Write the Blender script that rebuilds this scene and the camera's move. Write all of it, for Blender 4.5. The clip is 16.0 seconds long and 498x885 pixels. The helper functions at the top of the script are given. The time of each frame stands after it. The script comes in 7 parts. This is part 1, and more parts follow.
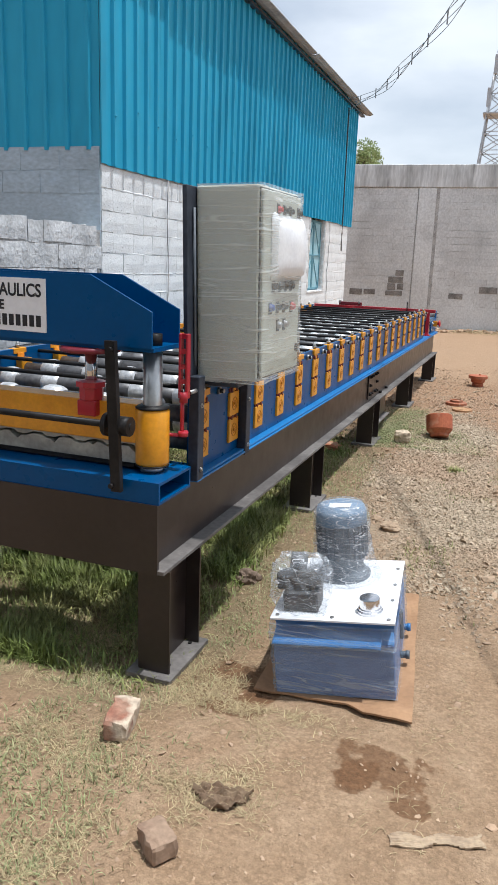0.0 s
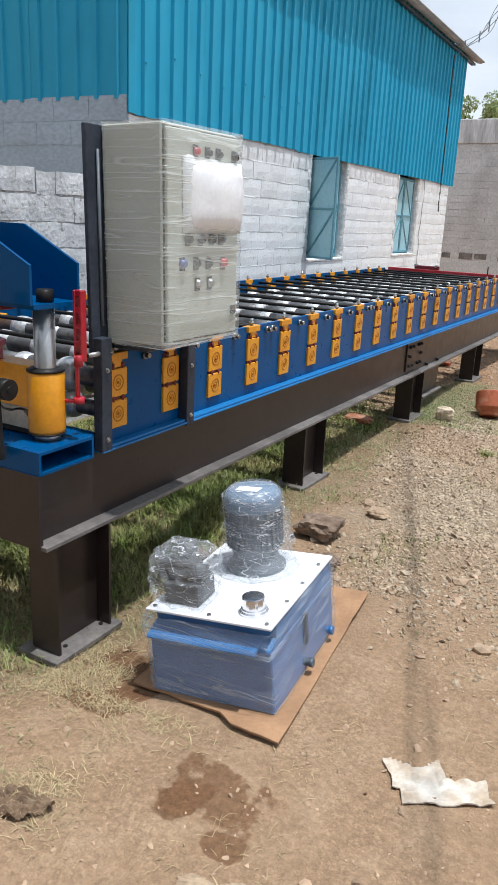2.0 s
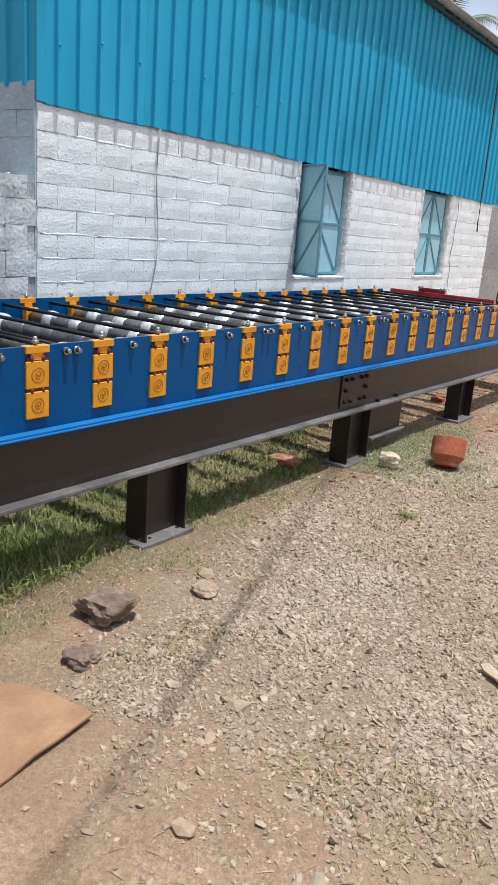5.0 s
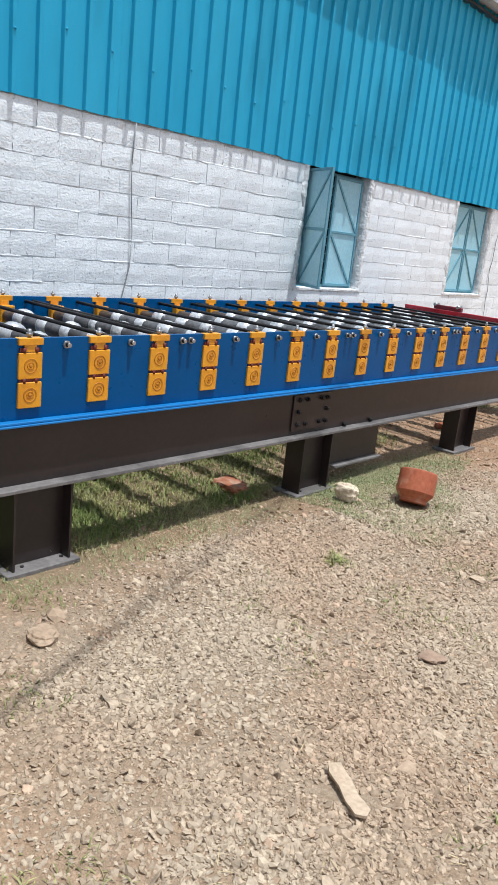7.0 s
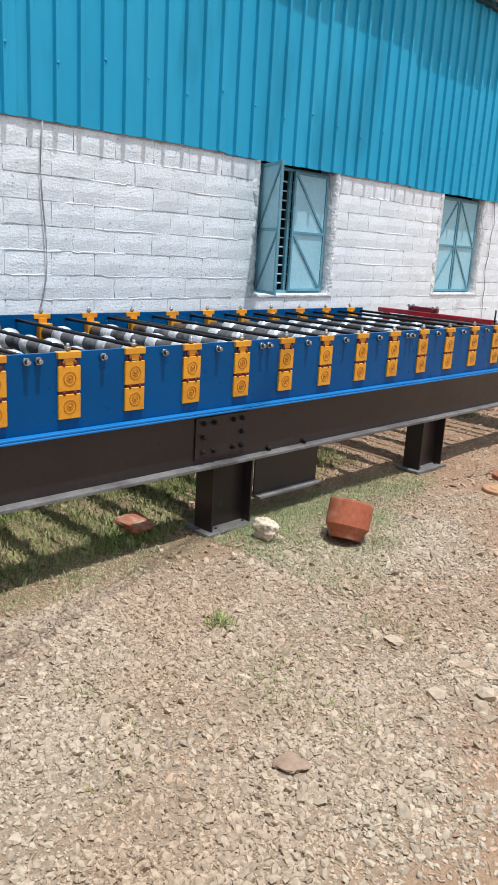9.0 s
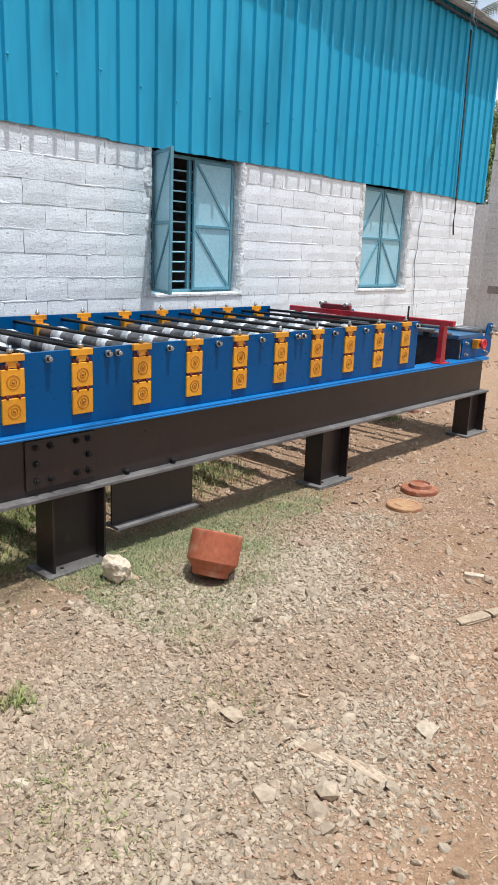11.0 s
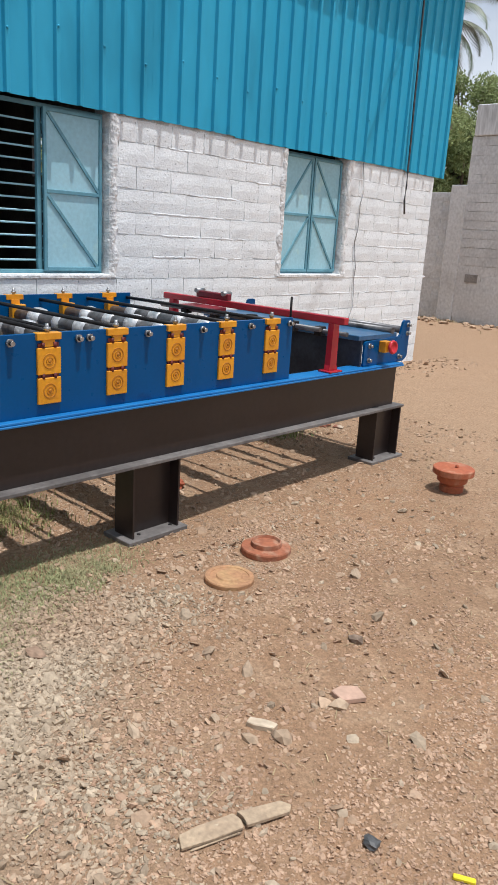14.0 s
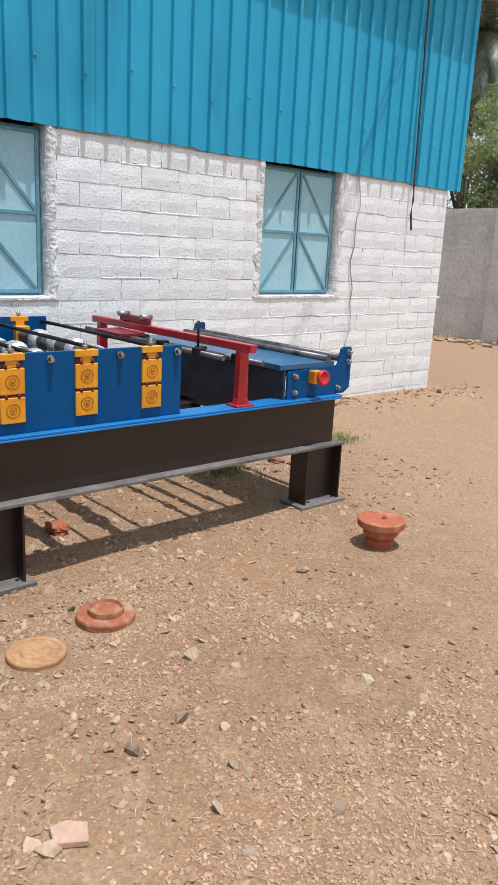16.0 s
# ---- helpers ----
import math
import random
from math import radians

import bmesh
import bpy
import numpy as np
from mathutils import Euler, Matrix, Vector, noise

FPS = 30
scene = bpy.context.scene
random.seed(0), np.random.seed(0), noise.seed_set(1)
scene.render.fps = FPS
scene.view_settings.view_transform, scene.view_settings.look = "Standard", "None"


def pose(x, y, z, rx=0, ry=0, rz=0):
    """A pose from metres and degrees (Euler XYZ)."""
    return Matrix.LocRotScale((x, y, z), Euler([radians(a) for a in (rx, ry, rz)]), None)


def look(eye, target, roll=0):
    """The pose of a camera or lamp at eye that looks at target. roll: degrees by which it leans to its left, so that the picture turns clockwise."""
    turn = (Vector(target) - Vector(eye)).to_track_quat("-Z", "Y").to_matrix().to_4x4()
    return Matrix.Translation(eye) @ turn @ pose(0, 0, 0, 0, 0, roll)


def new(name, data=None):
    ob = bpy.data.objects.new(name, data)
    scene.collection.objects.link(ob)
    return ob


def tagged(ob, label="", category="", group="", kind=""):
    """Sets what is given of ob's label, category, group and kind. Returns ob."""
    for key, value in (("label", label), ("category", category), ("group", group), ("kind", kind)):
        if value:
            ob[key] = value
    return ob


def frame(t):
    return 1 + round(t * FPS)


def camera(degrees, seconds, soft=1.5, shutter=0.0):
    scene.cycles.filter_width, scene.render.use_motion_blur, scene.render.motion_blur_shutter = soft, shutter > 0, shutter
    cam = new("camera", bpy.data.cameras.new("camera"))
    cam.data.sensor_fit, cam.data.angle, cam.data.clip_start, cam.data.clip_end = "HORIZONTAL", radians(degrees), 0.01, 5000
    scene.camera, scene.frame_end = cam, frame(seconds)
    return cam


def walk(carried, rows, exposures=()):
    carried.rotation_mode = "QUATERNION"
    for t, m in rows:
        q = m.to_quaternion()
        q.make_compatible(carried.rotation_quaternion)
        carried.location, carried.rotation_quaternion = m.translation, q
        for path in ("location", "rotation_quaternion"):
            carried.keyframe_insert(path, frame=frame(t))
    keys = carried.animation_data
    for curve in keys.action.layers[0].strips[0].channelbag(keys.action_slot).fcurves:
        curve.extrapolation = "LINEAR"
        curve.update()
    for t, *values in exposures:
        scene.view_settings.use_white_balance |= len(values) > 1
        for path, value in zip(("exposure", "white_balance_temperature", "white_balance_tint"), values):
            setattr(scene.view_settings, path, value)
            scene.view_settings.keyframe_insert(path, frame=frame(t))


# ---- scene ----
cam = camera(36.8, 16.0, soft=1.25)
PATH = [
    (0, (0.066, -0.069, 1.635), (-0.554, 1.773, 1.161), 2.1),
    (0.5, (0.337, 0.096, 1.637), (-0.345, 1.894, 1.089), 2.6),
    (1, (0.547, 0.201, 1.645), (-0.301, 1.927, 1.094), 2.4),
    (1.5, (0.661, 0.393, 1.621), (-0.183, 2.135, 1.119), 2.6),
    (2, (0.733, 0.593, 1.621), (-0.167, 2.284, 1.044), 2.7),
    (2.5, (0.877, 0.8, 1.613), (-0.12, 2.445, 1.063), 2.3),
    (3, (1.038, 1.013, 1.612), (-0.066, 2.586, 1.06), 2.8),
    (3.5, (1.097, 1.23, 1.562), (0.079, 2.835, 0.94), 3.3),
    (4, (1.132, 1.516, 1.593), (0.11, 3.131, 1.004), 3.5),
    (4.5, (1.234, 1.793, 1.588), (0.176, 3.413, 1.083), 3.6),
    (4.7, (1.31, 1.913, 1.601), (0.242, 3.518, 1.068), 3.7),
    (6.8, (1.694, 2.906, 1.59), (0.453, 4.381, 1.055), 7.5),
    (7, (1.753, 3.034, 1.591), (0.515, 4.514, 1.066), 6.3),
    (7.5, (1.816, 3.345, 1.581), (0.632, 4.879, 1.083), 8.3),
    (8, (1.869, 3.655, 1.568), (0.602, 5.136, 1.118), 5.2),
    (8.2, (1.893, 3.759, 1.583), (0.587, 5.192, 1.093), 4.2),
    (10.3, (1.839, 4.634, 1.566), (0.515, 6.045, 1.058), 3.1),
    (10.5, (1.87, 4.729, 1.568), (0.571, 6.177, 1.102), 4.1),
    (11, (1.887, 4.964, 1.556), (0.632, 6.44, 1.057), 2.3),
    (11.3, (1.858, 5.144, 1.558), (0.624, 6.671, 1.176), 2.8),
    (11.5, (1.817, 5.248, 1.553), (0.594, 6.774, 1.136), 1.9),
    (12, (1.76, 5.577, 1.549), (0.51, 7.083, 1.137), 0.3),
    (12.5, (1.7, 5.902, 1.56), (0.569, 7.461, 1.023), 1.5),
    (13, (1.632, 6.165, 1.575), (0.621, 7.822, 1.096), 1.4),
    (13.5, (1.687, 6.464, 1.542), (0.614, 8.071, 1.027), 2.8),
    (14, (1.781, 6.779, 1.535), (0.532, 8.245, 0.996), 3.5),
    (14.5, (1.8, 7.125, 1.553), (0.538, 8.602, 1.08), 4.6),
    (15, (1.864, 7.386, 1.544), (0.566, 8.827, 1.054), 1.0),
    (15.1, (1.898, 7.447, 1.548), (0.56, 8.855, 1.072), 1.6),
    (15.5, (2.052, 7.706, 1.578), (0.652, 9.039, 1.066), 3.5),
    (16, (2.141, 7.955, 1.562), (0.731, 9.283, 1.064), 2.9),
]
walk(cam, [(t, look(eye, target, roll)) for t, eye, target, roll in PATH],
     [(0, 0.15, 6080, 8), (3.0, 0.09, 6080, 8), (3.5, 0.02, 6080, 8), (4.0, -0.03, 6070, 8), (4.5, 0.05, 6040, 8), (7, 0.24, 5930, 8), (11, 0.22, 5960, 8), (12.5, 0.10, 6130, 9), (13, -0.11, 6180, 9), (13.5, -0.12, 6220, 10), (14.5, 0.13, 6140, 10), (16, 0.12, 6190, 10)])

# ---- world and sun ----
SUN_TO = Vector((1.0, 0.05, 4.3)).normalized()      # towards the sun, high over the yard
world = bpy.data.worlds.new("overcast_sky")
scene.world = world
world.use_nodes = True
wt = world.node_tree
wt.nodes.clear()
w_out = wt.nodes.new("ShaderNodeOutputWorld")
w_bg = wt.nodes.new("ShaderNodeBackground")
w_bg.inputs["Strength"].default_value = 0.10
w_sky = wt.nodes.new("ShaderNodeTexSky")
w_sky.sky_type, w_sky.sun_disc = "NISHITA", False
w_sky.sun_elevation = math.asin(SUN_TO.z)
w_sky.sun_rotation = math.atan2(SUN_TO.x, SUN_TO.y)
w_sky.dust_density = 2.0
w_co = wt.nodes.new("ShaderNodeTexCoord")
w_map = wt.nodes.new("ShaderNodeMapping")
w_map.inputs["Scale"].default_value = (1.0, 1.0, 2.6)
w_noise = wt.nodes.new("ShaderNodeTexNoise")
w_noise.inputs["Scale"].default_value, w_noise.inputs["Detail"].default_value = 2.3, 7.0
w_ramp = wt.nodes.new("ShaderNodeValToRGB")
w_ramp.color_ramp.elements[0].position, w_ramp.color_ramp.elements[1].position = 0.34, 0.62
w_ramp.color_ramp.elements[0].color = (0.36, 0.36, 0.36, 1)
w_ramp.color_ramp.elements[1].color = (0.97, 0.97, 0.97, 1)
w_noise2 = wt.nodes.new("ShaderNodeTexNoise")
w_noise2.inputs["Scale"].default_value, w_noise2.inputs["Detail"].default_value = 4.0, 6.0
w_cloud = wt.nodes.new("ShaderNodeMix")
w_cloud.data_type = "RGBA"
w_cloud.inputs["A"].default_value = (6.5, 7.0, 7.7, 1)
w_cloud.inputs["B"].default_value = (10.8, 10.9, 11.1, 1)
w_mix = wt.nodes.new("ShaderNodeMix")
w_mix.data_type = "RGBA"
for a, b in ((w_co.outputs["Generated"], w_map.inputs["Vector"]), (w_map.outputs["Vector"], w_noise.inputs["Vector"]),
             (w_map.outputs["Vector"], w_noise2.inputs["Vector"]), (w_noise.outputs["Fac"], w_ramp.inputs["Fac"]),
             (w_noise2.outputs["Fac"], w_cloud.inputs["Factor"]), (w_ramp.outputs["Color"], w_mix.inputs["Factor"]),
             (w_sky.outputs["Color"], w_mix.inputs["A"]), (w_cloud.outputs["Result"], w_mix.inputs["B"]),
             (w_mix.outputs["Result"], w_bg.inputs["Color"]), (w_bg.outputs["Background"], w_out.inputs["Surface"])):
    wt.links.new(a, b)

sun_data = bpy.data.lights.new("sun", "SUN")
sun_data.energy, sun_data.angle, sun_data.color = 4.0, radians(0.6), (1.0, 0.97, 0.93)
sun = new("sun", sun_data)
sun.matrix_world = look(SUN_TO * 40, (0, 0, 0))

# ---- materials ----
def mat(name, base, second=None, rough=0.6, metal=0.0, big=2.0, fine=40.0, vary=0.15, bump=0.15, depth=0.004, rand=0.0, island=0.0, coat=0.0, blotch=(0.42, 0.62), stretch=(1, 1, 1), spots=None, spec=0.5, lump=0.0):
    """A surface with broad blotches from base to second colour, fine grain, bump, and a shade that differs from piece to piece."""
    m = bpy.data.materials.new(name)
    m.use_nodes = True
    nt = m.node_tree
    N, L = nt.nodes, nt.links
    bsdf = N["Principled BSDF"]
    bsdf.inputs["Metallic"].default_value = metal
    bsdf.inputs["Coat Weight"].default_value = coat
    bsdf.inputs["Coat Roughness"].default_value = 0.15
    bsdf.inputs["Specular IOR Level"].default_value = spec
    geo = N.new("ShaderNodeNewGeometry")
    mp = N.new("ShaderNodeMapping")
    mp.inputs["Scale"].default_value = stretch
    L.new(geo.outputs["Position"], mp.inputs["Vector"])

    def noise_tex(scale, detail):
        n = N.new("ShaderNodeTexNoise")
        n.inputs["Scale"].default_value, n.inputs["Detail"].default_value = scale, detail
        L.new(mp.outputs["Vector"], n.inputs["Vector"])
        return n.outputs["Fac"]

    def ramp(fac, lo, hi, a=(0, 0, 0, 1), b=(1, 1, 1, 1)):
        r = N.new("ShaderNodeValToRGB")
        r.color_ramp.elements[0].position, r.color_ramp.elements[1].position = lo, hi
        r.color_ramp.elements[0].color, r.color_ramp.elements[1].color = a, b
        L.new(fac, r.inputs["Fac"])
        return r.outputs["Color"]

    def mix(kind, fac, a, b):
        x = N.new("ShaderNodeMix")
        x.data_type, x.blend_type = "RGBA", kind
        for sock, v in (("Factor", fac), ("A", a), ("B", b)):
            if isinstance(v, bpy.types.NodeSocket):
                L.new(v, x.inputs[sock])
            else:
                x.inputs[sock].default_value = v if sock == "Factor" else (*v, 1)
        return x.outputs["Result"]

    grain = noise_tex(fine, 6.0)
    col = mix("MIX", ramp(noise_tex(big, 8.0), *blotch), base, second or tuple(c * 0.8 for c in base))
    if spots:
        colour, scale, lo, hi = spots
        col = mix("MIX", ramp(noise_tex(scale, 5.0), lo, hi), col, colour)
    col = mix("MULTIPLY", 1.0, col, ramp(grain, 0.3, 0.7, (1 - vary,) * 3 + (1,), (1 + vary,) * 3 + (1,)))
    if rand:
        info = N.new("ShaderNodeObjectInfo")
        col = mix("MULTIPLY", 1.0, col, ramp(info.outputs["Random"], 0, 1, (1 - rand,) * 3 + (1,), (1 + rand * 0.5,) * 3 + (1,)))
    if island:
        col = mix("MULTIPLY", 1.0, col, ramp(geo.outputs["Random Per Island"], 0, 1, (1 - island, 1 - island * 1.05, 1 - island * 1.15, 1), (1 + island, 1 + island, 1 + island, 1)))
    L.new(col, bsdf.inputs["Base Color"])
    rr = N.new("ShaderNodeMapRange")
    rr.inputs["To Min"].default_value, rr.inputs["To Max"].default_value = max(rough - 0.1, 0.03), min(rough + 0.12, 1)
    L.new(noise_tex(fine * 0.3, 4.0), rr.inputs["Value"])
    L.new(rr.outputs["Result"], bsdf.inputs["Roughness"])
    if bump:
        bp = N.new("ShaderNodeBump")
        bp.inputs["Strength"].default_value, bp.inputs["Distance"].default_value = bump, depth
        L.new(grain, bp.inputs["Height"])
        last = bp
        if lump:
            bq = N.new("ShaderNodeBump")
            bq.inputs["Strength"].default_value, bq.inputs["Distance"].default_value = 1.0, lump
            L.new(noise_tex(fine * 0.24, 4.0), bq.inputs["Height"])
            L.new(bp.outputs["Normal"], bq.inputs["Normal"])
            last = bq
        L.new(last.outputs["Normal"], bsdf.inputs["Normal"])
    return m


def film_mat(name, scale, stretch, cover, tint=(0.9, 0.92, 0.95), wrinkle=0.5, lines=0.6, fineness=0.035, swing=0.12):
    """Clear stretch film: mostly see-through and glossy, a little milky, with thin white crease lines that also paint
    in its sheen.
    """
    m = bpy.data.materials.new(name)
    m.use_nodes = True
    N, L = m.node_tree.nodes, m.node_tree.links
    N.clear()
    out = N.new("ShaderNodeOutputMaterial")
    geo = N.new("ShaderNodeNewGeometry")

    def noise_tex(mult, tilt):
        mp = N.new("ShaderNodeMapping")
        mp.inputs["Scale"].default_value = stretch
        mp.inputs["Rotation"].default_value = tilt
        L.new(geo.outputs["Position"], mp.inputs["Vector"])
        n = N.new("ShaderNodeTexNoise")
        n.inputs["Scale"].default_value, n.inputs["Detail"].default_value, n.inputs["Distortion"].default_value = scale * mult, 2.0, 0.2
        L.new(mp.outputs["Vector"], n.inputs["Vector"])
        return n.outputs["Fac"]

    def op(kind, a, b):
        x = N.new("ShaderNodeMath")
        x.operation, x.use_clamp = kind, False
        for i, v in enumerate((a, b)):
            if isinstance(v, (int, float)):
                x.inputs[i].default_value = v
            else:
                L.new(v, x.inputs[i])
        return x.outputs["Value"]

    def crease(n, w):
        r = N.new("ShaderNodeMapRange")
        r.interpolation_type = "SMOOTHSTEP"
        r.inputs["From Min"].default_value, r.inputs["From Max"].default_value = w, 0.0
        L.new(op("ABSOLUTE", op("SUBTRACT", n, 0.5), 0.0), r.inputs["Value"])
        return r.outputs["Result"]

    n1, n2, n3 = noise_tex(1.0, (swing, swing * 0.8, 0)), noise_tex(1.6, (-swing * 2.2, swing * 1.6, 0.9)), noise_tex(0.5, (-swing, -swing * 1.5, 0.4))
    # white creases, with the film's sheen streaks painted in as opaque lines
    creases = op("MAXIMUM", op("MAXIMUM", crease(n1, fineness), op("MULTIPLY", crease(n2, fineness * 0.8), 0.6)), op("MULTIPLY", crease(n3, fineness * 0.5), 0.8))
    veil = op("ADD", op("MULTIPLY", n3, cover), cover * 0.5)
    fac = op("MINIMUM", op("ADD", veil, op("MULTIPLY", creases, lines)), 0.92)
    bp = N.new("ShaderNodeBump")
    bp.inputs["Strength"].default_value, bp.inputs["Distance"].default_value = wrinkle, 0.008
    L.new(op("ADD", n1, op("MULTIPLY", creases, 0.3)), bp.inputs["Height"])
    clear, body = N.new("ShaderNodeBsdfTransparent"), N.new("ShaderNodeBsdfPrincipled")
    clear.inputs["Color"].default_value = (0.97, 0.98, 0.99, 1)
    body.inputs["Base Color"].default_value = (*tint, 1)
    body.inputs["Roughness"].default_value = 0.13
    body.inputs["Specular IOR Level"].default_value = 0.8
    L.new(bp.outputs["Normal"], body.inputs["Normal"])
    x = N.new("ShaderNodeMixShader")
    L.new(fac, x.inputs["Fac"])
    L.new(clear.outputs["BSDF"], x.inputs[1])
    L.new(body.outputs["BSDF"], x.inputs[2])
    L.new(x.outputs["Shader"], out.inputs["Surface"])
    return m


M_BLOCK = mat("whitewashed_block", (0.835, 0.858, 0.862), (0.77, 0.79, 0.795), 0.9, big=3.5, fine=62, vary=0.10, bump=1.0, depth=0.0048, lump=0.0022, rand=0.05, blotch=(0.42, 0.72), stretch=(1, 0.8, 1.1), spots=((0.45, 0.46, 0.46), 36.0, 0.64, 0.70))
M_OLDBLOCK = mat("weathered_whitewashed_block", (0.66, 0.67, 0.68), (0.47, 0.48, 0.49), 0.95, big=5.0, fine=34, vary=0.16, bump=1.0, depth=0.007, lump=0.007, rand=0.08, blotch=(0.40, 0.66), spots=((0.27, 0.265, 0.26), 15.0, 0.62, 0.70))
M_OLDMORTAR = mat("dark_open_mortar", (0.52, 0.515, 0.505), (0.36, 0.355, 0.35), 0.95, big=6, fine=40, vary=0.25, bump=0.8, depth=0.008)
M_PALESTONE = mat("whitish_stone", (0.60, 0.49, 0.36), (0.48, 0.385, 0.28), 0.9, big=9, fine=40, vary=0.15, bump=0.4)
M_COWL = mat("slate_blue_cowl", (0.11, 0.185, 0.275), (0.14, 0.215, 0.31), 0.35, big=5, fine=40, vary=0.08, bump=0.03)
M_MORTAR = mat("whitewashed_mortar", (0.78, 0.80, 0.81), (0.58, 0.60, 0.61), 0.95, big=4, fine=60, vary=0.2, bump=0.8, depth=0.008)
M_PLASTER = mat("rough_white_plaster", (0.80, 0.80, 0.79), (0.62, 0.62, 0.62), 0.95, big=9, fine=35, vary=0.15, bump=1.0, depth=0.02)
M_GREYBLOCK = mat("grey_rendered_wall", (0.425, 0.505, 0.575), (0.36, 0.425, 0.48), 0.9, big=2.0, fine=40, vary=0.14, bump=0.6, stretch=(0.5, 1, 1))
M_TEAL = mat("teal_sheet", (0.035, 0.354, 0.555), (0.044, 0.380, 0.578), 0.5, big=0.9, fine=8, vary=0.05, bump=0.0, rand=0.04, spec=0.22, stretch=(1, 1, 0.3), spots=((0.03, 0.29, 0.45), 1.7, 0.56, 0.72))
M_ROOF = mat("grey_roof_sheet", (0.44, 0.44, 0.44), (0.33, 0.325, 0.32), 0.85, big=2.0, fine=25, vary=0.2, bump=0.3)
M_SHUTTER = mat("pale_teal_steel", (0.32, 0.56, 0.64), (0.36, 0.60, 0.68), 0.5, big=2.4, fine=30, vary=0.08, bump=0.06, spots=((0.40, 0.62, 0.64), 5.0, 0.62, 0.68))
M_SHUTTER_D = mat("teal_steel_frame", (0.115, 0.285, 0.355), (0.15, 0.34, 0.41), 0.5, big=3, fine=30, vary=0.1, bump=0.05)
# the room's dimness is put into this dark base colour
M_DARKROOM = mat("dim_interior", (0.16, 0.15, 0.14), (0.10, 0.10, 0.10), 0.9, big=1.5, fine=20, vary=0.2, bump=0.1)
M_CWALL = mat("weathered_concrete_wall", (0.70, 0.715, 0.72), (0.56, 0.568, 0.57), 0.95, big=0.75, fine=20, vary=0.14, bump=0.6, depth=0.012, rand=0.06, stretch=(1, 1, 0.8), blotch=(0.36, 0.70), spots=((0.46, 0.465, 0.465), 1.3, 0.52, 0.80))
M_COPING = mat("stained_concrete_band", (0.67, 0.685, 0.69), (0.43, 0.435, 0.435), 0.95, big=3.0, fine=22, vary=0.2, bump=0.5, stretch=(1.0, 1, 0.16), blotch=(0.40, 0.66), spots=((0.20, 0.20, 0.20), 3.6, 0.61, 0.72))
M_MISSING = mat("bare_brown_block", (0.27, 0.255, 0.24), (0.17, 0.16, 0.15), 0.95, big=5, fine=30, vary=0.25, bump=0.8)
M_BLUE = mat("deep_blue_enamel", (0.0009, 0.066, 0.203), (0.0013, 0.074, 0.222), 0.30, big=2.5, fine=60, vary=0.04, bump=0.03, depth=0.002, spec=0.18, spots=((0.003, 0.045, 0.15), 8.0, 0.66, 0.8))
M_STRIP = mat("bright_blue_enamel", (0.012, 0.150, 0.400), (0.016, 0.170, 0.430), 0.4, big=3, fine=50, vary=0.06, bump=0.04, spec=0.4)
M_DUSTBLUE = mat("dusty_blue_plate", (0.022, 0.095, 0.205), (0.055, 0.135, 0.235), 0.34, big=4, fine=30, vary=0.15, bump=0.05)
M_YEL = mat("yellow_enamel", (0.74, 0.315, 0.008), (0.66, 0.26, 0.006), 0.4, big=7, fine=60, vary=0.08, bump=0.05, coat=0.25, rand=0.08)
M_YELD = mat("yellow_enamel_edge", (0.44, 0.17, 0.007), (0.36, 0.125, 0.006), 0.5, vary=0.1, bump=0.0)
M_BEAM = mat("dark_brown_primer", (0.0232, 0.0162, 0.0151), (0.0290, 0.0207, 0.0193), 0.32, big=1.6, fine=35, vary=0.12, bump=0.08, depth=0.002, spec=0.5, spots=((0.055, 0.042, 0.036), 7.0, 0.68, 0.8))
M_FLANGE = mat("dusty_grey_flange", (0.17, 0.155, 0.145), (0.10, 0.09, 0.085), 0.6, big=4, fine=40, vary=0.2, bump=0.1)
M_BLACK = mat("black_oiled_steel", (0.014, 0.013, 0.013), (0.024, 0.022, 0.022), 0.45, 0.0, big=9, fine=60, vary=0.2, bump=0.05, spec=0.18)
M_SHAFT = mat("dark_grey_roll", (0.105, 0.103, 0.107), (0.165, 0.162, 0.163), 0.40, 0.45, big=7, fine=40, vary=0.25, bump=0.06, spots=((0.06, 0.058, 0.058), 9.0, 0.56, 0.66))
M_CHROME = mat("bright_chrome", (0.72, 0.72, 0.74), (0.60, 0.60, 0.62), 0.14, 1.0, big=12, fine=60, vary=0.06, bump=0.02)
M_RING = mat("dull_bright_ring", (0.74, 0.74, 0.74), (0.50, 0.50, 0.505), 0.33, 0.5, big=10, fine=50, vary=0.2, bump=0.06)
M_COLUMN = mat("brushed_column", (0.46, 0.46, 0.45), (0.38, 0.38, 0.37), 0.30, 0.85, big=10, fine=60, vary=0.06, bump=0.02)
M_STEEL = mat("zinc_steel", (0.42, 0.42, 0.42), (0.30, 0.29, 0.28), 0.38, 0.9, big=15, fine=60, vary=0.15, bump=0.05)
M_RED = mat("crimson_enamel", (0.43, 0.010, 0.026), (0.35, 0.009, 0.020), 0.35, big=6, fine=60, vary=0.08, bump=0.04, coat=0.3)
M_MAROON = mat("dark_red_enamel", (0.17, 0.012, 0.022), (0.22, 0.016, 0.026), 0.42, big=5, fine=50, vary=0.1, bump=0.05, coat=0.15)
M_SHIM = mat("rusty_red_shim", (0.16, 0.022, 0.014), (0.10, 0.02, 0.015), 0.6, big=20, fine=60, vary=0.2, bump=0.1)
